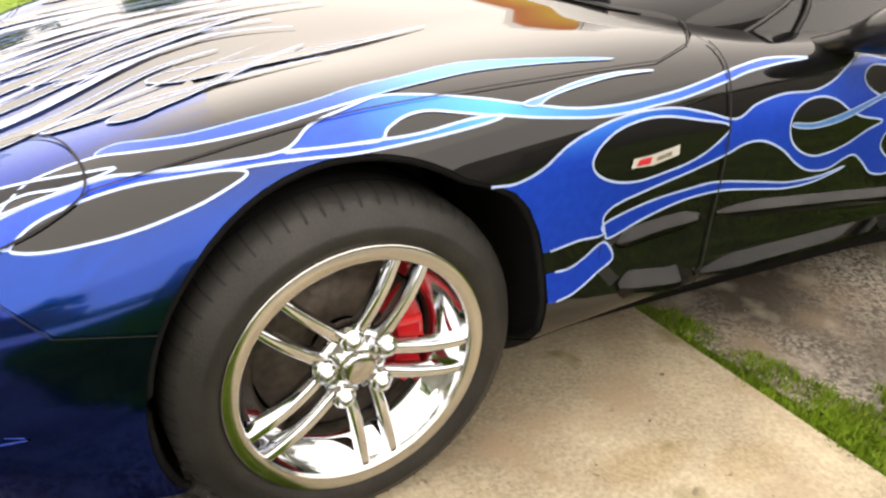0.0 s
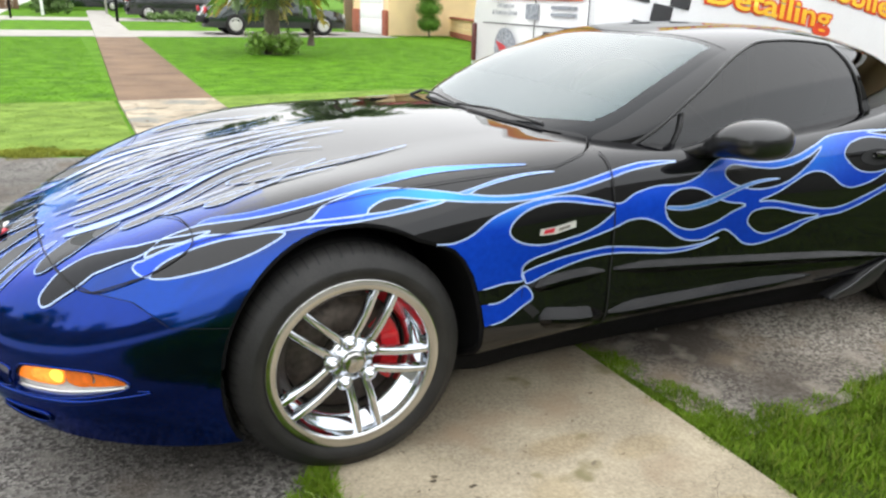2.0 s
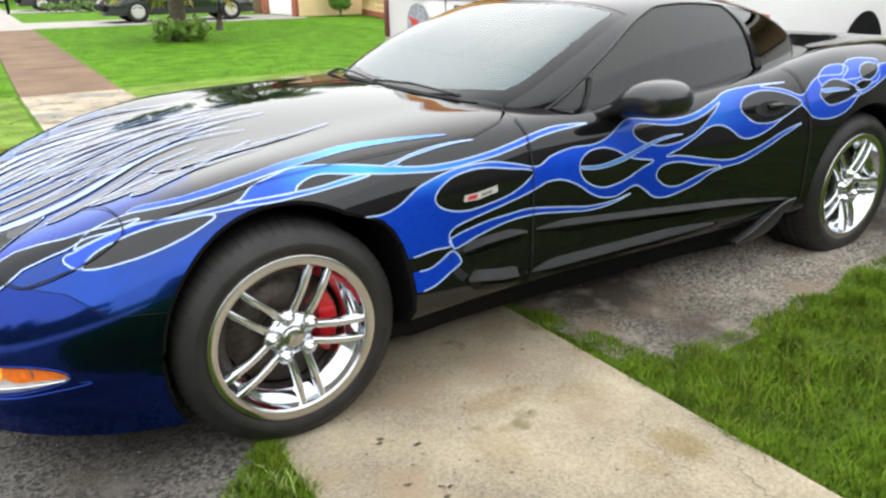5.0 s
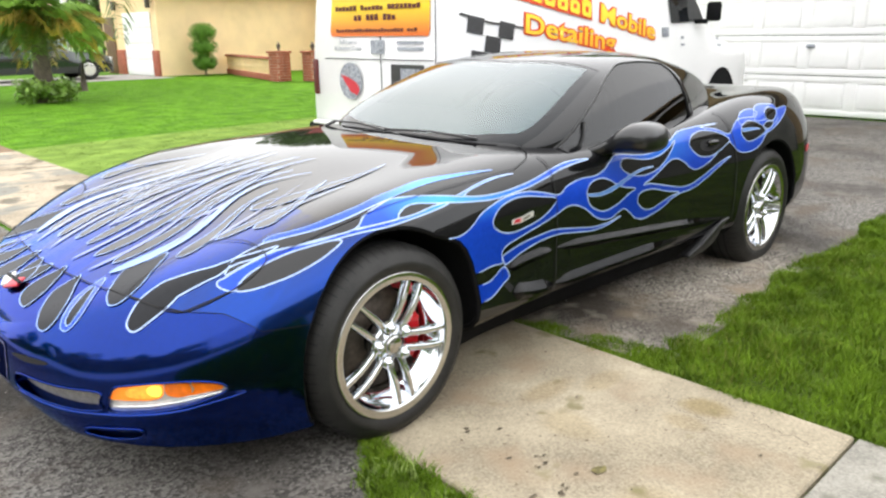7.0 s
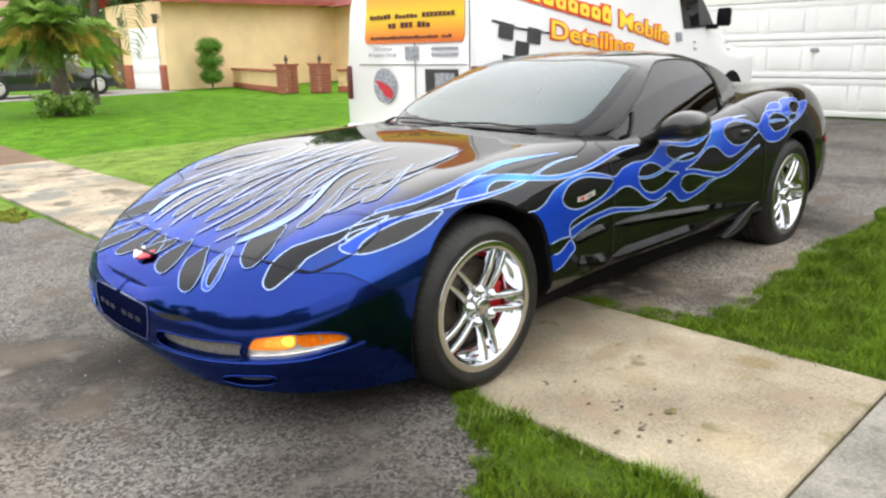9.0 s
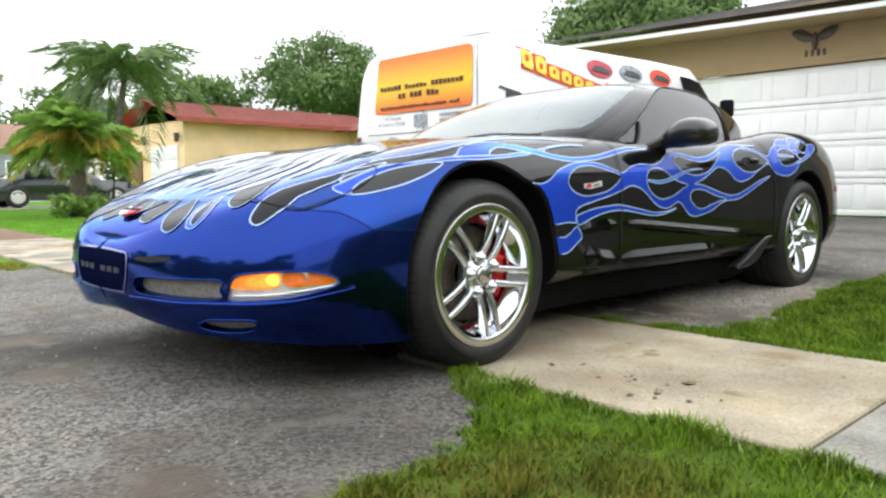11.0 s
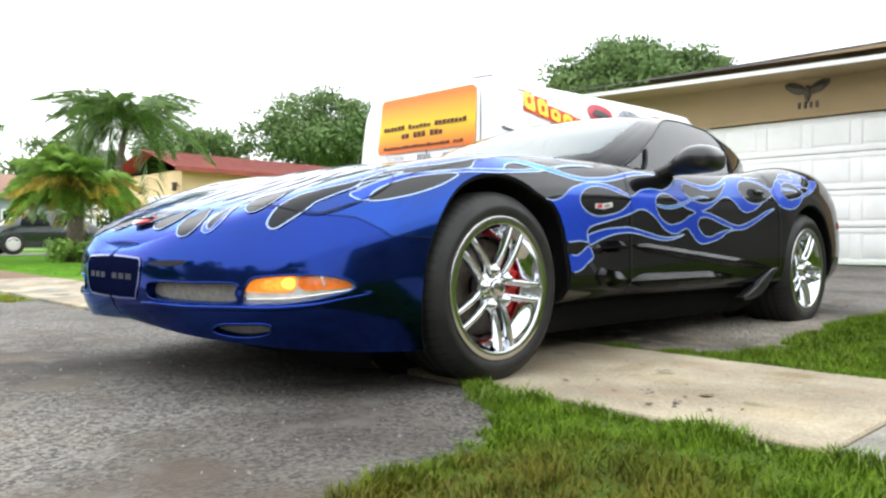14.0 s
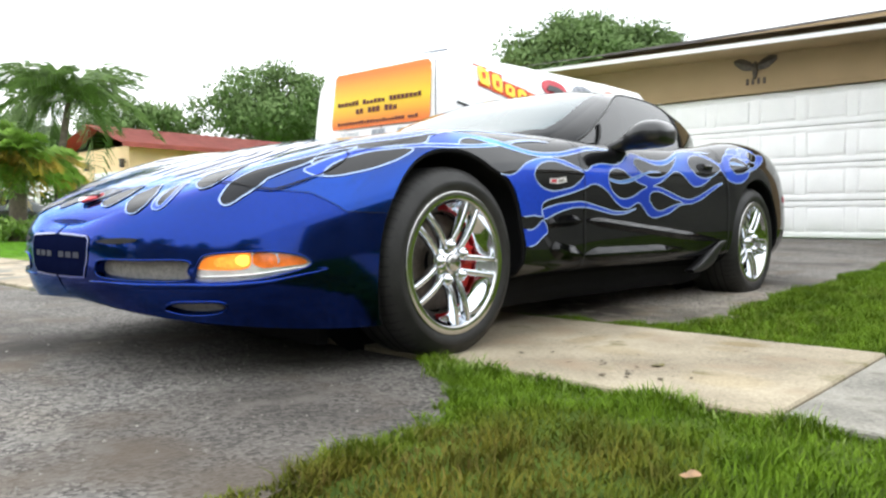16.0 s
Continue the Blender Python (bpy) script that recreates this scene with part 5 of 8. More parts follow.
    lower = smooth_line([(2.25, 0.872, 0.325), (2.205, 0.868, 0.290), (2.16, 0.860, 0.235), (2.06, 0.850, 0.196), (1.94, 0.840, 0.186)], 5)
    rows = []
    for p, q in zip(upper, lower):
        line = [p + (q - p) * t + np.array([0, 0.006 * math.sin(math.pi * t), 0]) for t in (0, 0.3, 0.65, 1)] + [q + np.array([0.01, -0.05, 0.004]), p + np.array([0.0, -0.05, 0.0])]
        rows.append([(v[0], sd * v[1], v[2]) for v in line])
    guard = shape("stone_guard", np.array(rows).reshape(-1, 3), grid_faces(len(rows), 6, loop_v=True), TRIM, car, "dark curved rubber flap ahead of the rear wheel")
    vs, fs = tube_mesh([(p[0], sd * p[1], p[2]) for p in upper], [0.0075 * min(1, 0.3 + 4 * t) for t in np.linspace(1, 0, len(upper))], 6)
    shape("guard_rim", vs, fs, MIRRORBLACK, guard)
    # duct lip and lamp lip in blue
    for line, rr in ((DUCT, 0.005), (MOUTH, 0.003), (LAMP, 0.003)):
        p, n = skin(np.array(side(line) + side(line)[:1]), 0.001)
        vs, fs = tube_mesh(p, rr, 6, caps=False)
        shape("opening_lip", vs, fs, BLUE, car)
for flip in (False, True):
    # ledge that runs under grille and lamp and dies out in the bumper's corner
    line = on_nose([(0.26, 0.281), (0.33, 0.277), (0.45, 0.275), (0.60, 0.278), (0.70, 0.278), (0.80, 0.284), (0.88, 0.297), (0.97, 0.325)], 8)[:57]
    p, n = skin(np.array((other if flip else list)(line)), -0.001)
    vs, fs = tube_mesh(p, [0.0095 * min(1, 0.3 + 3 * t, 0.25 + 2.5 * (1 - t)) for t in np.linspace(0, 1, len(p))], 8)
    shape("bumper_ledge", vs, fs, BLUE, car)
# nose emblem: two small crossed flags
emblem = new("nose_emblem")
emblem.parent = car
emblem["label"] = "crossed red and silver emblem"
emblem.matrix_basis = pose(-0.81, 0.0, 0.529, 0, -25, 0)
boxed("flag", (0.0, -0.028, 0.004), (0.042, 0.060, 0.008), REDINK, emblem, 0.003, m=pose(0, 0, 0, 0, 0, 28))
boxed("flag", (0.0, 0.028, 0.004), (0.042, 0.060, 0.008), SILVER, emblem, 0.003, m=pose(0, 0, 0, 0, 0, -28))
boxed("bar", (0.01, 0, 0.008), (0.012, 0.13, 0.006), SEAM, emblem, 0.002)

# recess for a front plate, with plain bars for its raised lettering
for flip in (False, True):
    side = other if flip else list
    pl = [(0.0, 0.285)] + [(u, z) for u, z in ((0.10, 0.285), (0.195, 0.288), (0.215, 0.33), (0.235, 0.40), (0.225, 0.412), (0.12, 0.416), (0.0, 0.418))]
    zz = np.linspace(0, 4, 161)
    us = [(u, float(np.interp(z, section(np.full(161, u), zz)[:, 1], zz))) for u, z in pl]
    dense = []
    for a, b in zip(us, us[1:] + us[:1]):
        dense += [tuple(np.array(a) + (np.array(b) - np.array(a)) * t) for t in np.linspace(0, 1, 6, endpoint=False)]
    rec = panel("plate_recess", [side(dense)], NAVY, car, 0.0015, 0.02, "dark recessed plate panel")
    ribbon("recess_edge", side([p for p in dense if p[0] > 0.001]), 0.006, STRIPE2, rec, 0.003)
    for k in range(3):
        u0 = 0.03 + 0.052 * k
        bar = [(u, float(np.interp(z, section(np.full(161, u), zz)[:, 1], zz))) for u, z in ((u0, 0.345), (u0 + 0.038, 0.345), (u0 + 0.038, 0.363), (u0, 0.363))]
        panel("letter_bar", [side(bar)], SILVERBLUE, rec, 0.004, 0.02)
    slit = [(u, float(np.interp(z, section(np.full(161, u), zz)[:, 1], zz))) for u, z in smooth_line([(0.275, 0.398), (0.35, 0.390), (0.44, 0.398), (0.45, 0.408), (0.36, 0.408)], 5, True)]
    panel("nose_slit", [side(slit)], SEAM, car, 0.0012, 0.02)

# wipers in the cowl, and the dark cowl strip below the windshield
CW = [(u_of(x), s) for x, s in run([(0.80, 6.0), (0.815, 5.4), (0.865, 4.9), (0.94, 4.62), (0.90, 4.62), (0.83, 4.9), (0.775, 5.4), (0.76, 6.0)], 5)]
for flip in (False, True):
    panel("cowl_strip", [other(CW) if flip else CW], LINER, car, 0.003, 0.02, "matt black cowl strip")
for y0, y1 in ((-0.42, 0.10), (0.10, 0.56)):
    x0, x1 = (0.86, 0.81) if y0 < 0 else (0.80, 0.86)
    vs, fs = tube_mesh([(x0, y0, 0.846), ((x0 + x1) / 2 - 0.01, (y0 + y1) / 2, 0.860), (x1, y1, 0.848)], 0.005, 6)
    wiper = shape("wiper", vs, fs, TRIM, car)
    vs, fs = tube_mesh([(x1, y1, 0.848), (x1 - 0.05, y1 + 0.02, 0.827)], 0.008, 6)
    shape("wiper_arm", vs, fs, TRIM, wiper)


# red side markers on the rear bumper
for flip in (False, True):
    side = other if flip else list
    mk = [(u_of(x), s_of_z(x, z)) for x, z in ((3.19, 0.575), (3.30, 0.580), (3.30, 0.618), (3.19, 0.612))]
    panel("side_marker", [side(mk)], REDINK, car, 0.004, 0.02, "red rear side marker")


# ---- ground ----
def sheet(name, polys, mat, z=0.0, step=0.6, label="", category="", kind="structure", height=None, thick=0.0):
    v, f = fill([np.array(p, float) for p in polys], step)
    zz = np.full(len(v), z) if height is None else height(v) + z
    ob = shape(name, np.c_[v, zz], f, mat)
    a = np.cross(v[f[:, 1]] - v[f[:, 0]], v[f[:, 2]] - v[f[:, 0]])
    if a.mean() < 0:
        ob.data.flip_normals()
    return tagged(ob, label, category, "", kind)


def rise(v):
    """The drive climbs gently to the garage."""
    return np.interp(v[:, 0], [1.2, 8.6, 40], [0.0, 0.22, 0.22]) * np.interp(v[:, 1], [5.0, 9.0], [1.0, 0.0])


def rect(x0, y0, x1, y1):
    return [(x0, y0), (x1, y0), (x1, y1), (x0, y1)]



gx = np.r_[-900, -200, -60, -20, np.arange(-8, 12.1, 0.5), 16, 25, 40, 100, 300, 900]
gy = np.r_[-900, -200, -60, -20, np.arange(-8, 12.1, 0.5), 16, 25, 40, 100, 300, 900]
gv = np.stack(np.meshgrid(gx, gy, indexing="ij"), -1).reshape(-1, 2)
ground = shape("ground", np.c_[gv, rise(gv) - 0.012], grid_faces(len(gx), len(gy)), SOIL)
tagged(ground, "green lawn ground reaching to the horizon", "ground", "", "structure")
drive = [(1.10, -1.20), (8.55, -1.20), (8.55, 3.75), (1.06, 3.75), (1.06, -0.55), (1.09, -0.9)]
sheet("driveway", [drive], ASPHALT, 0.0, 0.4, "worn grey asphalt driveway with loose gravel", "driveway", height=rise)
apron = [tuple(p) for p in smooth_line([(-0.08, -0.84), (-0.20, -1.00), (-0.31, -1.20), (-0.61, -1.36), (-0.95, -1.41), (-1.7, -1.72), (-2.6, -2.6), (-3.3, -3.6)], 6)] + [(-3.3, 6.5)] + [tuple(p) for p in smooth_line([(-2.6, 4.9), (-1.62, 4.22), (-0.8, 3.9), (-0.10, 3.70)], 5)]
sheet("driveway_apron", [apron], ASPHALT, 0.0, 0.3, "worn grey asphalt apron between pavement and street", "driveway")
sheet("road", [rect(-10.5, -400, -3.3, 400)], PALEROAD, -0.004, 8, "pale sun-bleached street", "road")
sheet("neighbour_drive", [rect(-3.3, 21.6, 9.7, 25.4)], PALEWALK, 0.0, 2, "pale concrete driveway of the next house", "driveway")
sheet("far_drive", [rect(-3.3, 34.5, 9, 39)], PALEWALK, 0.0, 2, "pale concrete driveway further down the street", "driveway")

# pavement slabs
pavement = thing("pavement", "weathered concrete pavement slabs crossing the driveway", "pavement", kind="structure")


def slab(y0, y1, mat, x0=-0.06, x1=1.035, label=""):
    """One slab; beyond the driveway the pavement bears off a little from the car's line."""
    yc = (y0 + y1) / 2
    shift = 0.024 * max(0.0, yc - 7.1)
    turn = pose(0, 0, 0, 0, 0, -1.37 if yc > 7.1 else 0)
    bm = add_box(bmesh.new(), ((x0 + x1) / 2 + shift, yc, -0.036), (x1 - x0, y1 - y0 - 0.010, 0.1), 0.006, turn, 1)
    return part("slab", bm, mat, pavement, label)


slab(-8.05, -6.0, GREYSLAB)
slab(-6.0, -4.0, GREYSLAB)
slab(-4.0, -1.925, GREYSLAB, label="greyer concrete slab")
for y0, y1 in ((-1.925, 0.9), (0.9, 3.7), (3.7, 5.4), (5.4, 7.1)):
    slab(y0, y1, CONCRETE if y0 < 0 else OLDSLAB)
for k in range(9):
    slab(7.1 + 1.55 * k, 7.1 + 1.55 * (k + 1), BROWNWALK, label="brown stained slab")
for k in range(20):
    slab(21.05 + 1.6 * k, 21.05 + 1.6 * (k + 1), PALEWALK)


# ---- grass ----
GRASS = material("grass_blades", (0.058, 0.124, 0.006), 0.65, 0.0, 0.26, 7.0, bump_scale=300, tint=(0.122, 0.205, 0.012), spec=0.12)

FARGRASS = material("lush_grass_blades", (0.052, 0.155, 0.005), 0.8, 0.0, 0.22, 1.2, bump_scale=20, tint=(0.095, 0.24, 0.009), spec=0.1)
n, l = GRASS.node_tree.nodes, GRASS.node_tree.links
geo, hue, drymix = n.new("ShaderNodeNewGeometry"), n.new("ShaderNodeValToRGB"), n.new("ShaderNodeMix")
hue.color_ramp.elements[0].position, hue.color_ramp.elements[0].color = 0.66, (0, 0, 0, 1)
hue.color_ramp.elements[1].position, hue.color_ramp.elements[1].color = 1.0, (0.8, 0.8, 0.8, 1)
patch, worn, dry = n.new("ShaderNodeTexNoise"), n.new("ShaderNodeMapRange"), n.new("ShaderNodeMath")
patch.inputs["Scale"].default_value = 0.9
worn.inputs["From Min"].default_value, worn.inputs["From Max"].default_value, worn.inputs["To Min"].default_value = 0.42, 0.62, 0.2
dry.operation = "MULTIPLY"
drymix.data_type = "RGBA"
l.new(geo.outputs["Random Per Island"], hue.inputs["Fac"])
l.new(n["Texture Coordinate"].outputs["Object"], patch.inputs["Vector"])
l.new(patch.outputs["Fac"], worn.inputs["Value"])
l.new(hue.outputs["Color"], dry.inputs[0])
l.new(worn.outputs["Result"], dry.inputs[1])
l.new(dry.outputs["Value"], drymix.inputs["Factor"])
l.new(n["Color Ramp"].outputs["Color"], drymix.inputs["A"])
drymix.inputs["B"].default_value = (0.21, 0.20, 0.05, 1)
l.new(drymix.outputs["Result"], n["Principled BSDF"].inputs["Base Color"])
# the corner of the verge is worn and half dead
add_patch(GRASS, (-0.85, -1.66), (0.66, 0.38), (1.12, 0.64, 1.35), 0.5)


def ragged(line, amp, seed=1, n=14):
    """An uneven version of a line, as grass creeps over a hard edge."""
    rng = np.random.default_rng(seed)
    out = []
    for (x0, y0), (x1, y1) in zip(line, line[1:]):
        for t in np.linspace(0, 1, n, endpoint=False):
            out.append((x0 + (x1 - x0) * t + rng.uniform(-amp, amp), y0 + (y1 - y0) * t + rng.uniform(-amp, amp)))
    return out + [line[-1]]


def grass(name, polys, count, height, label, wide=0.0044, dirt=0.0, seed=1, mat=GRASS):
    """Tufts of single blades strewn over an area; one object."""
    rng = np.random.default_rng(seed)
    polys = [np.array(p, float) for p in polys]
    allp = np.vstack(polys)
    lo, hi = allp.min(0), allp.max(0)
    pts = np.zeros((0, 2))
    while len(pts) < count:
        q = rng.uniform(lo, hi, (count * 2, 2))
        pts = np.vstack([pts, q[inside(q, polys)]])
    pts = pts[:count]
    keep = np.sin(pts[:, 0] * 5.1 + np.sin(pts[:, 1] * 3.7) * 2) * np.sin(pts[:, 1] * 4.3 + pts[:, 0]) > -1.2 + dirt * rng.uniform(0, 1, count)
    pts = pts[keep]
    n = len(pts)
    z = rise(pts) - 0.014
    a = rng.uniform(0, 2 * math.pi, n)
    clump = np.array([noise.noise((x * 7, y * 7, 0.3)) for x, y in pts])
    h = height * rng.uniform(0.45, 1.2, n) * np.clip(1 + 0.8 * clump, 0.6, 1.8)
    lean = h * rng.uniform(0.15, 0.9, n)
    b = a + rng.normal(0, 0.8, n) + math.pi / 2
    w = wide * rng.uniform(0.6, 1.3, n) * 0.5
    side = np.stack([np.cos(a) * w, np.sin(a) * w, np.zeros(n)], -1)
    base = np.c_[pts, z]
    mid = base + np.stack([np.cos(b) * lean * 0.35, np.sin(b) * lean * 0.35, h * 0.6], -1)
    tip = base + np.stack([np.cos(b) * lean, np.sin(b) * lean, h * 0.95], -1)
    vs = np.stack([base - side, base + side, mid - side * 0.8, mid + side * 0.8, tip], 1).reshape(-1, 3)
    i = np.arange(n)[:, None] * 5
    me = bpy.data.meshes.new(name)
    quads, tris = i + np.array([0, 1, 3, 2]), i + np.array([2, 3, 4])
    me.vertices.add(len(vs))
    me.vertices.foreach_set("co", vs.ravel())
    me.loops.add(n * 7)
    me.loops.foreach_set("vertex_index", np.concatenate([quads.ravel(), tris.ravel()]).astype(np.int32))
    me.polygons.add(n * 2)
    me.polygons.foreach_set("loop_start", np.concatenate([np.arange(n) * 4, 4 * n + np.arange(n) * 3]).astype(np.int32))
    me.update(calc_edges=True)
    me.materials.append(mat)
    return tagged(new(name, me), label, "grass", "", "stuff")


verge = ragged([(-0.06, -0.80), (-0.15, -0.99), (-0.28, -1.19), (-0.61, -1.34), (-0.95, -1.39), (-1.7, -1.70), (-2.6, -2.6)], 0.035) + [(-2.6, -4.5)] + ragged([(-0.06, -4.5), (-0.06, -3.0), (-0.06, -1.9), (-0.05, -0.80)], 0.02, 7, 30)
sheet("verge_soil", [[(-0.06, -0.80), (-0.15, -0.99), (-0.28, -1.19), (-0.61, -1.34), (-0.95, -1.39), (-1.7, -1.70), (-2.6, -2.6), (-3.28, -3.6), (-3.28, -15.2), (-0.06, -15.2)]], NEARSOIL, -0.007, 0.4, "dark mossy earth under the verge grass", "ground")
grass("verge_grass", [verge], 115000, 0.034, "short green verge grass with bare patches at its edge")
grass("verge_grass", [[(-2.6, -2.65), (-2.6, -4.5), (-0.08, -4.5), (-0.08, -8.0), (-3.2, -8.0), (-3.2, -3.6)]], 45000, 0.034, "short green verge grass towards the unseen wall", 0.007, seed=14)
lawn = ragged([(1.03, -0.9), (1.10, -1.15), (1.35, -1.17), (3.0, -1.17), (8.5, -1.18)], 0.05, 2, 30) + [(8.5, -8.0)] + ragged([(1.02, -8.0), (1.02, -3.2), (1.02, -0.9)], 0.02, 3, 40)
sheet("lawn_soil", [rect(1.05, -15.2, 8.5, -1.17)], NEARSOIL, -0.007, 0.4, "dark mossy earth under the lawn", "ground", height=rise)
near_lawn = ragged([(1.03, -0.9), (1.10, -1.15), (1.35, -1.17), (3.0, -1.17), (5.2, -1.18)], 0.05, 2, 30) + [(5.2, -3.0), (3.2, -3.6)] + ragged([(1.02, -3.6), (1.02, -3.2), (1.02, -0.9)], 0.02, 3, 40)
grass("lawn_grass", [near_lawn], 175000, 0.038, "mown green lawn beside the driveway", seed=2)
grass("lawn_grass", [lawn], 90000, 0.034, "mown green lawn in front of the garage house", 0.006, seed=12)


def edge_line(points, n, spread, seed):
    """A narrow band round a line, for tufts that spill over an edge."""
    p = smooth_line(points, 10)
    d = np.gradient(p, axis=0)
    d /= np.maximum(np.linalg.norm(d, axis=1, keepdims=True), 1e-9)
    s = np.stack([-d[:, 1], d[:, 0]], -1)
    rng = np.random.default_rng(seed)
    w = spread * rng.uniform(0.15, 1.0, (len(p), 1))
    return [tuple(q) for q in p + s * w] + [tuple(q) for q in (p - s * spread * rng.uniform(0.15, 1.0, (len(p), 1)))[::-1]]


grass("edge_grass", [edge_line([(1.06, -1.12), (1.3, -1.18), (2.0, -1.19), (4.0, -1.20), (8.4, -1.20)], 60, 0.13, 1)], 36000, 0.044, "uneven lawn edge creeping over the asphalt", seed=21)
grass("edge_grass", [edge_line([(-0.07, -0.84), (-0.18, -1.00), (-0.31, -1.20), (-0.61, -1.36), (-0.95, -1.41), (-1.7, -1.72), (-2.5, -2.5)], 60, 0.07, 2)], 12000, 0.038, "uneven verge edge creeping over the asphalt", seed=22)
grass("edge_grass", [edge_line([(-0.07, -0.86), (-0.07, -1.4), (-0.07, -2.2), (-0.07, -4.0)], 60, 0.035, 3)], 5000, 0.04, "verge grass leaning over the pavement edge", seed=23)
grass("edge_grass", [edge_line([(1.04, -1.15), (1.04, -2.2), (1.04, -4.0)], 60, 0.04, 4)], 5000, 0.04, "lawn grass leaning over the pavement edge", seed=24)
grass("joint_grass", [ragged([(1.03, -0.34), (1.08, -0.45), (1.16, -0.70), (1.20, -1.02), (1.25, -1.18), (1.03, -1.2), (1.03, -0.34)], 0.02, 4, 10)], 4800, 0.03, "thin grass growing in the joint beside the pavement", seed=3)
PALETUFT = material("pale_tuft_blades", (0.16, 0.24, 0.05), 0.7, 0.0, 0.3, 9.0, bump_scale=80, tint=(0.28, 0.36, 0.11), spec=0.15)
grass("grass_tuft", [edge_line([(-0.26, -1.02), (-0.115, -0.99), (-0.09, -1.10)], 40, 0.05, 5)], 90, 0.06, "longer pale tuft of grass at the corner of the verge", 0.005, seed=25, mat=PALETUFT)
grass("grass_tuft", [edge_line([(-0.085, -1.15), (-0.09, -1.6), (-0.09, -2.2)], 40, 0.05, 6)], 150, 0.05, "sparse longer blades along the pavement edge", 0.005, seed=26, mat=PALETUFT)
DRYGRASS = material("drying_grass_blades", (0.13, 0.17, 0.02), 0.8, 0.0, 0.3, 5.0, bump_scale=40, tint=(0.24, 0.25, 0.04), spec=0.1)
grass("dry_grass", [edge_line([(-2.9, 5.6), (-2.5, 5.0), (-1.62, 4.42), (-0.8, 4.1), (-0.15, 3.9)], 60, 0.35, 8)], 16000, 0.035, "drying grass along the verge edge", 0.006, seed=31, mat=DRYGRASS)
grass("dry_grass", [edge_line([(1.1, 3.86), (2.5, 3.84), (4.5, 3.84), (8.4, 3.84)], 60, 0.12, 9)], 9000, 0.04, "drying grass along the lawn edge", 0.006, seed=32, mat=DRYGRASS)
PALEGRASS = material("pale_green_grass_blades", (0.135, 0.215, 0.042), 0.8, 0.0, 0.25, 2.0, bump_scale=30, tint=(0.20, 0.285, 0.065), spec=0.1)
PALETURF = material("pale_green_turf", (0.11, 0.185, 0.032), 0.95, 0.0, 0.25, 3.0, bump=0.5, bump_scale=90, tint=(0.17, 0.255, 0.05), spec=0.05)
sheet("pale_turf", [[(1.05, 3.82), (8.5, 3.82), (8.5, 7.25), (4.5, 7.3), (1.05, 7.35)]], PALETURF, 0.002, 0.5, "paler mown turf beside the driveway", "ground", height=lambda v: rise(v) - 0.008)
sheet("pale_turf", [[(-0.1, 3.84), (-0.1, 7.25), (-1.5, 7.3), (-3.1, 7.6), (-3.1, 6.6), (-2.55, 5.05), (-1.6, 4.35), (-0.8, 4.05)]], PALETURF, -0.005, 0.5, "paler mown turf of the verge beside the driveway", "ground")
grass("pale_lawn_grass", [ragged([(1.05, 3.85), (8.5, 3.85)], 0.03, 41, 30) + ragged([(8.5, 7.25), (4.5, 7.3), (1.05, 7.35)], 0.05, 42, 20)], 90000, 0.013, "paler strip of lawn beside the driveway", 0.010, seed=33, mat=PALEGRASS)
grass("pale_lawn_grass", [ragged([(-3.1, 6.6), (-2.55, 5.05), (-1.6, 4.35), (-0.8, 4.05), (-0.1, 3.85)], 0.03, 43, 12) + [(-0.1, 7.25), (-1.5, 7.3), (-3.1, 7.6)]], 40000, 0.013, "paler strip of verge beside the driveway", 0.010, seed=34, mat=PALEGRASS)
grass("far_lawn_grass", [[(1.12, 7.3), (9.0, 7.3), (9.0, 21.5), (1.45, 21.5)]], 80000, 0.007, "mown lawn of the next house", 0.016, seed=4, mat=FARGRASS)
grass("far_verge_grass", [[(-0.09, 3.75), (-0.8, 3.95), (-1.62, 4.27), (-2.6, 4.95), (-3.2, 6.5), (-3.2, 21.4), (-0.09, 21.4)]], 36000, 0.007, "mown verge across the driveway", 0.02, seed=5, mat=FARGRASS)

# unseen walls, added to darken what the car's flank and bumper mirror
UNSEENWALL = material("unseen_wall_finish", (0.13, 0.128, 0.112), 0.9, 0.0, 0.3, 0.8, bump=0.3, bump_scale=40, tint=(0.19, 0.187, 0.165))
for wall_name, centre, size in (("unseen_wall_south", (6.4, -8.2, 1.55), (19.4, 0.2, 3.3)), ("unseen_wall_west", (-12.4, -5.0, 1.75), (0.2, 21.0, 3.7)), ("unseen_wall_east", (7.5, -4.9, 1.1), (0.2, 6.4, 2.3))):
    tagged(boxed(wall_name, centre, size, UNSEENWALL, None, 0.01), "unseen wall added to darken reflections in the car", "wall", "", "structure")

# ---- white van beside the car ----
van = thing("van", "white cargo van with yellow advertising panel, parked beside the car", "van", (0.05, 0.03, 0.0))
VR, VY0, VY1 = 2.42, 1.40, 3.04
VC, VH = (VY0 + VY1) / 2, (VY1 - VY0) / 2 + 0.03


def van_section(x):
    """Half width and height of the van's section along its length, and the roof height."""
    top = float(np.interp(x, [2.42, 2.47, 2.6, 3.5, 5.2, 5.92, 6.55, 6.75, 7.4, 7.6], [1.76, 1.80, 1.83, 1.88, 1.92, 1.92, 1.46, 1.28, 1.12, 0.85]))
    half = VH * float(np.interp(x, [2.42, 2.5, 2.7, 6.4, 7.3, 7.6], [0.965, 0.985, 1.0, 1.0, 0.95, 0.80]))
    return half, top


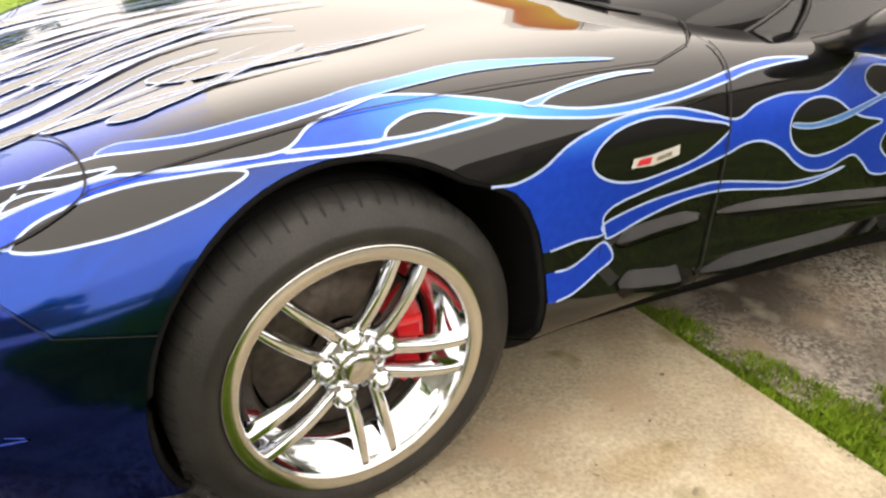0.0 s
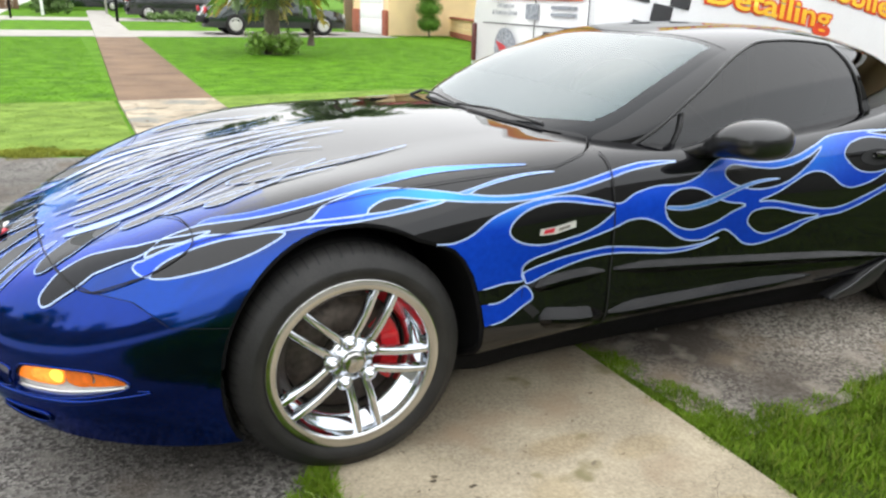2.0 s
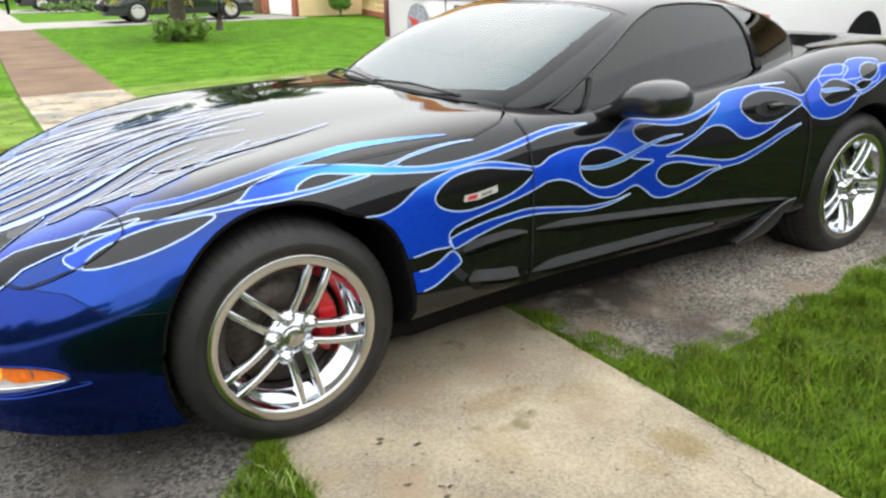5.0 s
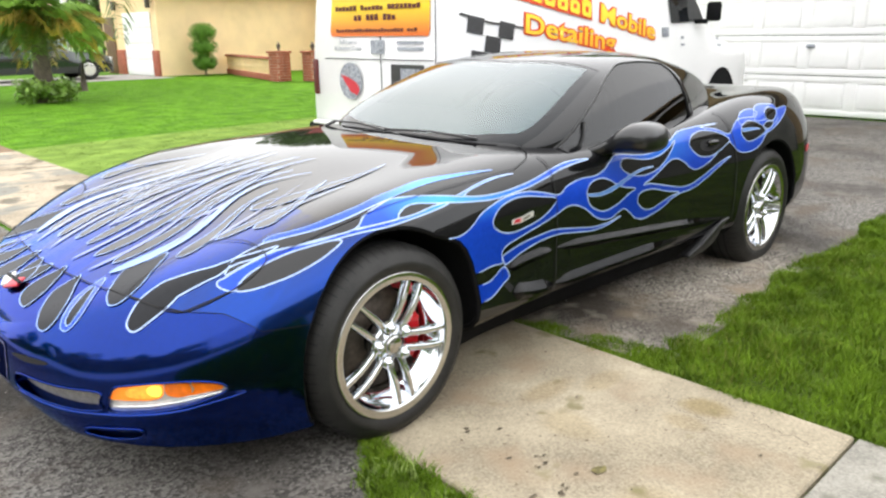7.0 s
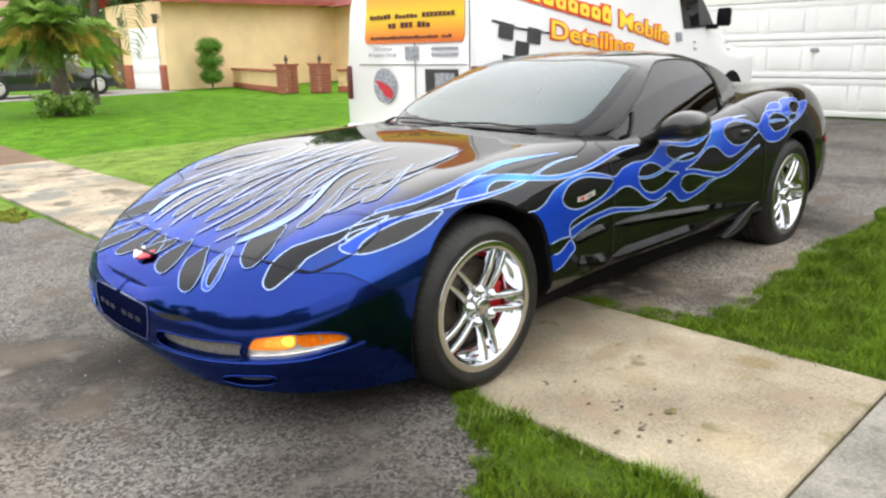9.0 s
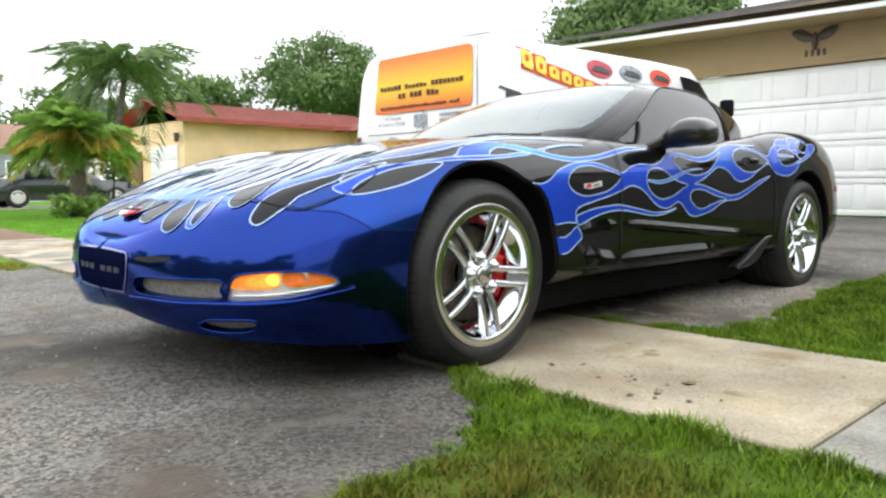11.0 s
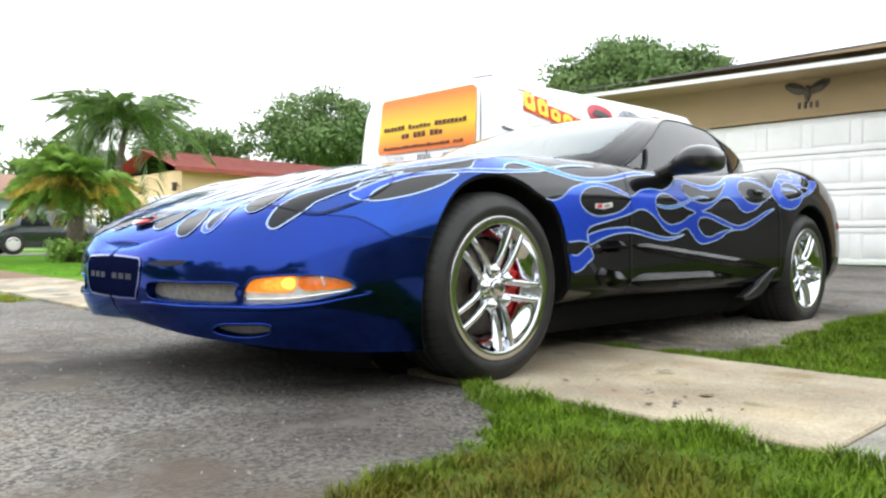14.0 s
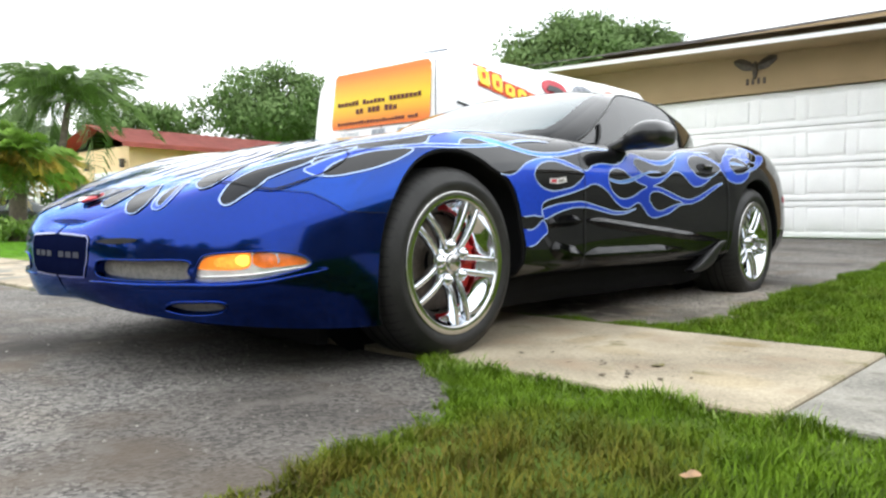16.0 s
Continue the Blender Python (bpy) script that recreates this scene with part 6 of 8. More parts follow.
def van_ring(top):
    """Half a section of the van's body, from sill to roof: share of the half width, and height."""
    return smooth_line([(0.93, 0.36), (0.99, 0.50), (1.0, 0.75), (0.985, 1.05), (0.89, top - 0.22), (0.81, top - 0.08), (0.72, top - 0.015), (0.4, top + 0.012), (0, top + 0.02)], 4)


rows = []
for x in np.r_[2.42, 2.43, 2.45, 2.48, 2.53, 2.6, np.linspace(2.8, 7.5, 30), 7.56, 7.6]:
    half, top = van_section(x)
    ring = []
    for y, z in van_ring(top):
        ring.append((x, VC - half * y, min(z, top + 0.02)))
    ring += [(p[0], 2 * VC - p[1], p[2]) for p in ring[::-1][1:]]
    rows.append(ring)
nv = len(rows[0])
faces = grid_faces(len(rows), nv) + [tuple(range(nv)), tuple(range((len(rows) - 1) * nv, len(rows) * nv))[::-1]]
shape("body", np.array(rows).reshape(-1, 3), faces, WHITEPAINT, van)
boxed("bumper", (2.40, VC, 0.46), (0.12, VH * 1.98, 0.16), LINER, van, 0.03, "black rear bumper")
for x in (3.2, 6.68):
    for y in (VY0 + 0.13, VY1 - 0.13):
        vs, fs = lathe([(0.0, -0.10), (0.19, -0.10), (0.21, -0.12), (0.31, -0.11), (0.335, -0.07), (0.335, 0.09), (0.30, 0.11), (0, 0.11)], 40)
        shape("wheel", np.array(vs) + (x, y, 0.335), fs, TYRE, van)

# ---- house with garage ----
house = thing("garage_house", "beige stucco house with wide white garage door", "house", (0.03, -0.10, 0))
GXW = 8.6
boxed("wall", (GXW + 0.1, -3.55, 1.55), (0.2, 5.0, 2.9), BEIGE, house)
boxed("wall", (GXW + 0.1, 4.85, 1.55), (0.2, 2.0, 2.9), BEIGE, house)
boxed("wall", (GXW + 0.1, 1.4, 2.62), (0.2, 4.9, 0.80), BEIGE, house)
boxed("wall", (GXW + 5, 5.85, 1.5), (9.8, 0.2, 3.0), BEIGE, house)
boxed("wall", (GXW + 5, -6.05, 1.5), (9.8, 0.2, 3.0), BEIGE, house)


def eave(y):
    """The eave rises slightly along the front."""
    return 2.675 + 0.0235 * (y + 0.1)


def beam(name, x0, x1, low, high, mat, label=""):
    """A long strip under the eave that follows its rise."""
    bm = bmesh.new()
    q = [[bm.verts.new((x, y, eave(y) + h)) for x, h in ((x0, low), (x1, low), (x1, high), (x0, high))] for y in (-6.9, 6.7)]
    for i in range(4):
        bm.faces.new((q[0][i], q[0][(i + 1) % 4], q[1][(i + 1) % 4], q[1][i]))
    bm.faces.new(q[0][::-1])
    bm.faces.new(q[1])
    return part(name, bm, mat, house, label)


beam("fascia", 7.93, 7.97, 0.0, 0.055, DOORWHITE, "thin cream fascia board")
beam("soffit", 7.97, 8.60, 0.0, 0.02, BEIGE)
bm = bmesh.new()
a = [bm.verts.new(p) for p in ((7.88, -6.9, eave(-6.9) + 0.12), (7.88, 6.7, eave(6.7) + 0.12), (13.5, 6.7, 4.3), (13.5, -6.9, 4.2), (19, 6.7, 2.9), (19, -6.9, 2.8))]
bm.faces.new((a[0], a[1], a[2], a[3]))
bm.faces.new((a[3], a[2], a[4], a[5]))
bmesh.ops.solidify(bm, geom=bm.faces[:], thickness=0.06)
part("roof", bm, SHINGLE, house, "dark shingle roof")
door = new("garage_door")
door.parent = house
boxed("door_backing", (GXW + 0.118, 1.4, 1.21), (0.02, 4.88, 1.98), SEAM, door)
for k in range(4):
    zc = 0.225 + 0.492 * k + 0.246
    boxed("door_section", (GXW + 0.094, 1.4, zc), (0.028, 4.9, 0.484), DOORWHITE, door, 0.004)
    for dz, h in ((0.205, 0.066), (-0.205, 0.066)):
        boxed("rail", (GXW + 0.074, 1.4, zc + dz), (0.020, 4.9, h), DOORWHITE, door, 0.006)
    for j in range(9):
        y = min(3.79, max(-0.99, -1.045 + 0.611 * j))
        boxed("stile", (GXW + 0.075, y, zc), (0.018, 0.12, 0.344), DOORWHITE, door, 0.006)
    for j in range(8):
        boxed("raised_panel", (GXW + 0.074, -0.74 + 0.611 * j, zc), (0.020, 0.43, 0.28), DOORWHITE, door, 0.012)

# ---- neighbouring house ----
nb = thing("neighbour_house", "peach stucco house with red roof", "house")
boxed("wall", (13.6, 25.2, 1.5), (7.6, 4.8, 3.0), STUCCO, nb)
boxed("wall", (18.5, 18.0, 1.45), (3.0, 10.0, 2.9), STUCCO, nb)
bm = bmesh.new()
a = [bm.verts.new(p) for p in ((9.3, 22.2, 3.0), (19, 22.2, 3.0), (19, 25.2, 3.86), (9.3, 25.2, 3.86), (19, 28.2, 3.0), (9.3, 28.2, 3.0))]
bm.faces.new((a[0], a[1], a[2], a[3]))
bm.faces.new((a[3], a[2], a[4], a[5]))
bmesh.ops.solidify(bm, geom=bm.faces[:], thickness=0.16)
part("roof", bm, ROOFRED, nb, "red painted roof")
bm = bmesh.new()
a = [bm.verts.new(p) for p in ((16.2, 12.5, 2.85), (16.2, 22.8, 2.85), (19.5, 22.8, 4.1), (19.5, 12.5, 4.1))]
bm.faces.new(a)
bmesh.ops.solidify(bm, geom=bm.faces[:], thickness=0.16)
part("roof", bm, ROOFRED, nb)

# ---- plants ----
LEAF = material("tree_leaves", (0.095, 0.155, 0.055), 0.8, 0.0, 0.28, 2.0, bump_scale=40, tint=(0.15, 0.22, 0.085), spec=0.05)
CLIPPED = material("clipped_shrub_leaves", (0.055, 0.15, 0.018), 0.6, 0.0, 0.3, 8.0, bump_scale=60, tint=(0.12, 0.25, 0.035), spec=0.1)
FROND = material("palm_fronds", (0.085, 0.19, 0.02), 0.45, 0.0, 0.35, 3.0, bump_scale=40, tint=(0.18, 0.30, 0.045))
OLDFROND = material("yellowing_fronds", (0.30, 0.27, 0.045), 0.6, 0.0, 0.4, 3.0, bump_scale=40, tint=(0.40, 0.30, 0.06))
DARKFROND = material("dark_palm_fronds", (0.065, 0.135, 0.028), 0.45, 0.0, 0.35, 3.0, bump_scale=40, tint=(0.12, 0.20, 0.045))
BARK = material("grey_brown_bark", (0.10, 0.08, 0.06), 0.9, 0.0, 0.35, 9, bump=0.8, bump_scale=40)


def leaf_cloud(centers, radii, per, size, seed):
    """Many small leaf quads round clump centres, thinner towards each clump's rim."""
    rng = np.random.default_rng(seed)
    c = np.repeat(np.array(centers, float), per, axis=0)
    r = np.repeat(np.array(radii, float), per)
    d = rng.normal(0, 1, (len(c), 3))
    d /= np.linalg.norm(d, axis=1, keepdims=True)
    p = c + d * (r * rng.uniform(0.35, 1.05, len(c)))[:, None] * (1, 1, 0.7)
    a = rng.normal(0, 1, (len(c), 3))
    a /= np.linalg.norm(a, axis=1, keepdims=True)
    b = np.cross(a, d)
    b /= np.maximum(np.linalg.norm(b, axis=1, keepdims=True), 1e-6)
    s = (size * rng.uniform(0.6, 1.4, len(c)))[:, None]
    vs = np.stack([p - a * s, p - b * s * 0.5, p + a * s, p + b * s * 0.5], 1).reshape(-1, 3)
    return vs, np.arange(len(vs)).reshape(-1, 4)


def tree(name, label, at, height, crown, clumps=60, per=70, leaf=0.13, seed=1, flat=0.6, group=""):
    rng = np.random.default_rng(seed)
    t = thing(name, label, "tree", at, group)
    vs, fs = tube_mesh([(0, 0, -0.1), (0.05, 0.02, height * 0.2), (0.0, 0.1, height * 0.42), (0.1, 0.0, height * 0.6)], [0.22, 0.17, 0.14, 0.08], 9)
    shape("trunk", vs, fs, BARK, t)
    cs = []
    for k in range(clumps):
        d = rng.normal(0, 1, 3)
        d /= np.linalg.norm(d)
        q = d * crown * rng.uniform(0.45, 0.95) * (1, 1, flat)
        cs.append((q[0], q[1], height - crown * flat * 0.9 + q[2]))
    for k in range(7):
        q = cs[k * 5 % len(cs)]
        vs, fs = tube_mesh([(0, 0.05, height * 0.38), (q[0] * 0.4, q[1] * 0.4, height * 0.38 + (q[2] - height * 0.38) * 0.55), q], [0.10, 0.06, 0.02], 6)
        shape("limb", vs, fs, BARK, t)
    vs, fs = leaf_cloud(cs, rng.uniform(0.18, 0.36, len(cs)) * crown, int(per * 1.7), leaf * 0.72, seed + 9)
    shape("crown", vs, fs, LEAF, t, smooth=False)
    return t


def frond_mesh(name, length, droop, leaf, pairs, mat, seed):
    """One feather palm leaf along +x, arching down, as one mesh."""
    rng = np.random.default_rng(seed)
    vs, fs = tube_mesh([(length * t, 0, length * (0.55 * t - droop * t * t)) for t in np.linspace(0, 1, 9)], [0.018 * (1 - 0.8 * t) for t in np.linspace(0, 1, 9)], 4)
    vs = [tuple(v) for v in vs]
    for t in np.linspace(0.16, 0.99, pairs):
        base = np.array((length * t, 0, length * (0.55 * t - droop * t * t)))
        ll = leaf * (0.55 + 0.9 * math.sin(math.pi * min(1, t * 0.9 + 0.08))) * rng.uniform(0.85, 1.1)
        for sd in (-1, 1):
            out = np.array((0.62 + rng.normal(0, 0.08), sd * 0.75, 0.05 + rng.normal(0, 0.16)))
            tip = base + out * ll + (0, 0, -0.55 * ll)
            mid = base + out * ll * 0.5 + (0, 0, 0.03)
            w = np.array((0.026, 0, 0.014))
            k = len(vs)
            vs += [tuple(base - w * 0.5), tuple(base + w * 0.5), tuple(mid + w), tuple(mid - w), tuple(tip)]
            fs += [(k, k + 1, k + 2, k + 3), (k + 3, k + 2, k + 4)]
    me = bpy.data.meshes.new(name)
    me.from_pydata(vs, [], [tuple(map(int, f)) for f in fs])
    me.materials.append(mat)
    return me


def palm(label, at, trunk, lean, fronds, length, leaf, thick, old=0.0, seed=1, droops=(0.55, 0.75, 1.0), green=FROND):
    rng = np.random.default_rng(seed)
    t = thing("palm_tree", label, "palm", at)
    top = (lean[0], lean[1], trunk)
    vs, fs = tube_mesh([(0, 0, -0.1), (lean[0] * 0.3, lean[1] * 0.3, trunk * 0.4), (lean[0] * 0.8, lean[1] * 0.8, trunk * 0.85), top], [thick, thick * 0.8, thick * 0.75, thick * 0.6], 10)
    shape("trunk", vs, fs, BARK, t)
    fresh = [frond_mesh("frond", length, d, leaf, 34, green, seed + i) for i, d in enumerate(droops)]
    dry = [frond_mesh("frond", length * 0.95, d, leaf * 0.9, 30, OLDFROND, seed + 5 + i) for i, d in enumerate((1.0, 1.3))]
    for k in range(fronds):
        is_old = k < fronds * old
        me = dry[k % 2] if is_old else fresh[k % 3]
        f = new("frond", me)
        f.parent = t
        tilt = rng.uniform(-34, -2) if is_old else rng.uniform(-62, 8 if old else 32)
        f.matrix_basis = pose(*top, 0, tilt, 137.5 * k + rng.uniform(-12, 12)) @ Matrix.Scale(rng.uniform(0.85, 1.1), 4)
        if is_old:
            f["label"] = "yellowing drooping frond"
    return t


palm("low bushy date palm with yellowing lower fronds on the lawn", (3.65, 14.6, 0), 1.42, (0, 0), 64, 1.16, 0.34, 0.21, 0.3, 3, (0.6, 0.9, 1.2))
palm("slim green palm with feathery crown on the lawn", (5.38, 17.5, 0), 3.4, (0.40, -0.1), 26, 1.65, 0.50, 0.12, 0.0, 8, (0.95, 1.25, 1.55), DARKFROND)
vs, fs = leaf_cloud([(3.65 + 0.40 * math.cos(a), 14.5 + 0.36 * math.sin(a), 0.25 + 0.12 * math.sin(5 * a)) for a in np.linspace(0, 6.28, 14)], [0.26] * 14, 160, 0.045, 4)
tagged(shape("ground_shrub", vs, fs, FROND, smooth=False), "low green shrub round the palm trunk", "shrub", "", "stuff")

tree("shade_tree", "broad dark green shade tree behind the garage", (24, 13.4, 0), 8.1, 3.6, 170, 260, 0.125, 11, 0.58)
tree("garden_tree", "spreading green tree behind the red-roofed house", (27.0, 40.5, 0), 10.6, 4.8, 80, 120, 0.2, 12, 0.7, "trees behind the house")
tree("garden_tree", "low spreading green tree behind the red-roofed house", (20.5, 44.0, 0), 7.6, 4.2, 70, 120, 0.2, 13, 0.55, "trees behind the house")
tree("garden_tree", "dark green tree behind the red-roofed house", (32.5, 40.0, 0), 9.6, 4.0, 70, 120, 0.2, 14, 0.7, "trees behind the house")
tree("street_tree", "round light green tree by the street", (6.7, 48.5, 0), 8.5, 3.4, 60, 90, 0.2, 15, 0.75)
for k, (x, y, h) in enumerate(((-9, 60, 6.0), (-5, 63, 6.6), (-1, 60, 6.2), (3, 66, 7), (8, 66, 7), (13, 68, 8), (-14, 58, 6), (-19, 60, 6.5), (18, 62, 9), (24, 66, 9))):
    tree("street_tree", "dark green tree far down the street", (x, y, 0), h, 3.4, 44, 60, 0.26, 30 + k, 0.85, "far street trees")
fence = thing("board_fence", "brown wooden board fence at the end of the street", "fence", (-17, 54, 0))
for k in range(40):
    boxed("board", (0.36 * k, 0, 0.85), (0.345, 0.04, 1.7), BROWNWALK, fence, 0.006, seg=1)
wood_rng = np.random.default_rng(91)
spots = [(x, 74 + wood_rng.uniform(-2, 2), wood_rng.uniform(1.2, 7.5)) for x in np.arange(-34, 40, 0.45)]
vs, fs = leaf_cloud(spots, wood_rng.uniform(1.4, 2.4, len(spots)), 150, 0.30, 92)
tagged(shape("far_woods", vs, fs, LEAF, smooth=False), "dark green woods closing the far end of the street", "woods", "", "stuff")
# unseen trees and hedges across the street and behind the camera, added for reflections
for k, (x, y, h) in enumerate(((-17, -14, 7.5), (-18, -6, 6.5), (-17.5, 2, 7.5), (-18, 10, 6.5), (-17, 19, 7))):
    tree("garden_tree", "unseen leafy tree across the street, added for reflections", (x, y, 0), h, 3.6, 30, 50, 0.30, 50 + k, 0.8, "trees across the street")
hs = [(-16 + rx, y, z) for y in np.arange(-20, 24, 1.0) for rx, z in ((0.0, 0.5), (0.2, 1.3))] + [(x, -16 + ry, z) for x in np.arange(-15, 16, 1.0) for ry, z in ((0.0, 0.5), (0.2, 1.3))]
vs, fs = leaf_cloud(hs, [0.8] * len(hs), 40, 0.22, 77)
tagged(shape("hedge", vs, fs, LEAF, smooth=False), "unseen hedge across the street, added for reflections", "hedge", "", "stuff")

# ---- van details ----
def quad_on(name, corners, mat, parent, out, thick=0.003, label=""):
    """A flat flush piece with a little thickness, from its corners; out is the way it faces."""
    c = np.array(corners, float)
    o = np.array(out, float) * thick
    n = len(c)
    vs = np.vstack([c, c + o])
    fs = [tuple(range(n)), tuple(range(n, 2 * n))[::-1]] + [(i, (i + 1) % n, n + (i + 1) % n, n + i) for i in range(n)]
    bm = bmesh.new()
    vv = [bm.verts.new(v) for v in vs]
    for f in fs:
        bm.faces.new([vv[i] for i in f])
    return part(name, bm, mat, parent, label)


def ramp_material(name, stops, axis, lo, hi, rough=0.4):
    """Paint that changes along one axis between two places."""
    m = bpy.data.materials.new(name)
    m.use_nodes = True
    n, l = m.node_tree.nodes, m.node_tree.links
    co, sp, mr, rp = n.new("ShaderNodeTexCoord"), n.new("ShaderNodeSeparateXYZ"), n.new("ShaderNodeMapRange"), n.new("ShaderNodeValToRGB")
    mr.inputs["From Min"].default_value, mr.inputs["From Max"].default_value = lo, hi
    l.new(co.outputs["Object"], sp.inputs["Vector"])
    l.new(sp.outputs[axis], mr.inputs["Value"])
    l.new(mr.outputs["Result"], rp.inputs["Fac"])
    l.new(rp.outputs["Color"], n["Principled BSDF"].inputs["Base Color"])
    el = rp.color_ramp.elements
    el[0].position, el[0].color = stops[0][0], (*stops[0][1], 1)
    el[1].position, el[1].color = stops[-1][0], (*stops[-1][1], 1)
    for at, c in stops[1:-1]:
        el.new(at).color = (*c, 1)
    n["Principled BSDF"].inputs["Roughness"].default_value = rough
    return m


POSTER = ramp_material("sunset_poster_print", ((0, (0.75, 0.12, 0.02)), (0.2, (0.80, 0.28, 0.02)), (0.5, (0.85, 0.62, 0.02)), (0.72, (0.85, 0.45, 0.03)), (1, (0.80, 0.22, 0.03))), "Z", 1.24, 1.70)
LETTER = ramp_material("yellow_orange_letters", ((0, (0.9, 0.42, 0.02)), (0.5, (0.95, 0.75, 0.05)), (1, (0.95, 0.62, 0.03))), "Z", 1.1, 1.8)
ORANGE = material("red_orange_print", (0.75, 0.065, 0.015), 0.5, 0.0, 0.1, 6)
DARKRED = material("dark_red_print", (0.10, 0.012, 0.01), 0.5, 0.0, 0.2, 10)
GREYPRINT = material("grey_print", (0.30, 0.32, 0.36), 0.5, 0.0, 0.4, 30)
BLACKPRINT = material("black_print", (0.03, 0.03, 0.032), 0.4, 0.0, 0.2, 10)
XR = VR - 0.012


def tilt_x(z):
    """The rear face leans forward towards the roof."""
    return XR + float(np.interp(z, [1.0, 1.3, 1.6, 1.77], [0.0, 0.0, 0.0, 0.006]))


def rear_quad(name, y0, y1, z0, z1, mat, out=0.0, slope=0.0, label="", parent=van):
    pts = [(tilt_x(z0) - out, y0, z0), (tilt_x(z0) - out, y1, z0 + slope), (tilt_x(z1) - out, y1, z1 + slope), (tilt_x(z1) - out, y0, z1)]
    return quad_on(name, pts, mat, parent, (-1, 0, 0), 0.004, label)


poster = quad_on("poster", [(tilt_x(z) - 0.002, y, z) for y, z in ((1.55, 1.255), (1.53, 1.30), (1.52, 1.70), (1.56, 1.735), (2.66, 1.735), (2.69, 1.70), (2.745, 1.30), (2.73, 1.255))], POSTER, van, (-1, 0, 0), 0.004, "sunset coloured advertising panel")
prng = np.random.default_rng(9)
for ya, yb, z, hh, count, gaps in ((1.62, 2.66, 1.452, 0.036, 22, (8, 15)), (1.90, 2.42, 1.375, 0.042, 10, (3, 7)), (1.66, 2.66, 1.287, 0.026, 26, (3,))):
    pitch = (yb - ya) / count
    for k in range(count):
        if k not in gaps:
            rear_quad("letter_bar", ya + pitch * (k + 0.14), ya + pitch * (k + 0.86), z, z + hh * prng.uniform(0.7, 1.1), DARKRED, 0.008, parent=poster)
rear_quad("door_gap", 2.10, 2.106, 0.62, 1.74, LINER, 0.0)
rear_quad("door_gap", 1.50, 2.84, 1.075, 1.082, LINER, 0.0)
rear_quad("door_gap", 1.475, 1.481, 0.62, 1.72, LINER, 0.0)
rear_quad("plate_recess", 1.60, 1.98, 0.86, 1.045, BLACKPRINT, 0.001)
rear_quad("number_plate", 1.64, 1.86, 0.885, 1.015, GREYPRINT, 0.006, label="number plate of plain bars")
rear_quad("photo_print", 2.06, 2.22, 1.12, 1.225, GREYPRINT, 0.001)
for z in (1.15, 1.195):
    rear_quad("letter_bar", 1.60, 1.90, z, z + 0.022, GREYPRINT, 0.001)
for text, y, z in (("Full Interior", 2.63, 1.195), ("& Exterior Detail", 2.70, 1.145)):
    cu = bpy.data.curves.new("lettering", "FONT")
    cu.body, cu.size, cu.extrude = text, 0.052, 0.001
    tmp = new("lettering", cu)
    me = bpy.data.meshes.new_from_object(tmp.evaluated_get(bpy.context.evaluated_depsgraph_get()))
    bpy.data.objects.remove(tmp)
    me.materials.clear()
    me.materials.append(GREYPRINT)
    ob = new("lettering", me)
    ob.parent = van
    ob.matrix_basis = Matrix.Translation((XR - 0.004, y, z)) @ Matrix(((0, 0, -1, 0), (-1, 0, 0, 0), (0, 1, 0, 0), (0, 0, 0, 1)))
disc = [(XR - 0.001, 2.50 + 0.15 * math.cos(a), 0.90 + 0.15 * math.sin(a)) for a in np.linspace(0, 2 * math.pi, 28, endpoint=False)]
round_print = quad_on("round_print", disc, GREYPRINT, van, (-1, 0, 0), 0.004, "round photo print with a red shape")
quad_on("red_shape", [(XR - 0.006, 2.50 + y, 0.90 + z) for y, z in ((0.12, 0.05), (0.02, 0.03), (-0.08, -0.01), (-0.12, -0.06), (-0.09, -0.11), (-0.01, -0.09), (0.08, 0.0))], REDINK, round_print, (-1, 0, 0), 0.003)
for y in (VY0 + 0.035, VY1 - 0.035):
    boxed("tail_lamp", (VR + 0.03, y, 0.92), (0.09, 0.07, 0.30), DARKRED, van, 0.015, "dark red tail lamp")
boxed("bumper_step", (2.36, VC, 0.545), (0.10, VH * 1.7, 0.03), WHITEPAINT, van, 0.01)


def side_y(x, z):
    """The van's flank, which leans in above the belt."""
    half, top = van_section(x)
    ring = van_ring(top)
    return VC - half * float(np.interp(z, ring[:, 1], ring[:, 0])) - 0.006


def side_quad(name, pts, mat, out=0.0, label="", parent=van):
    return quad_on(name, [(x, side_y(x, z) - out, z) for x, z in pts], mat, parent, (0, -1, 0), 0.004, label)


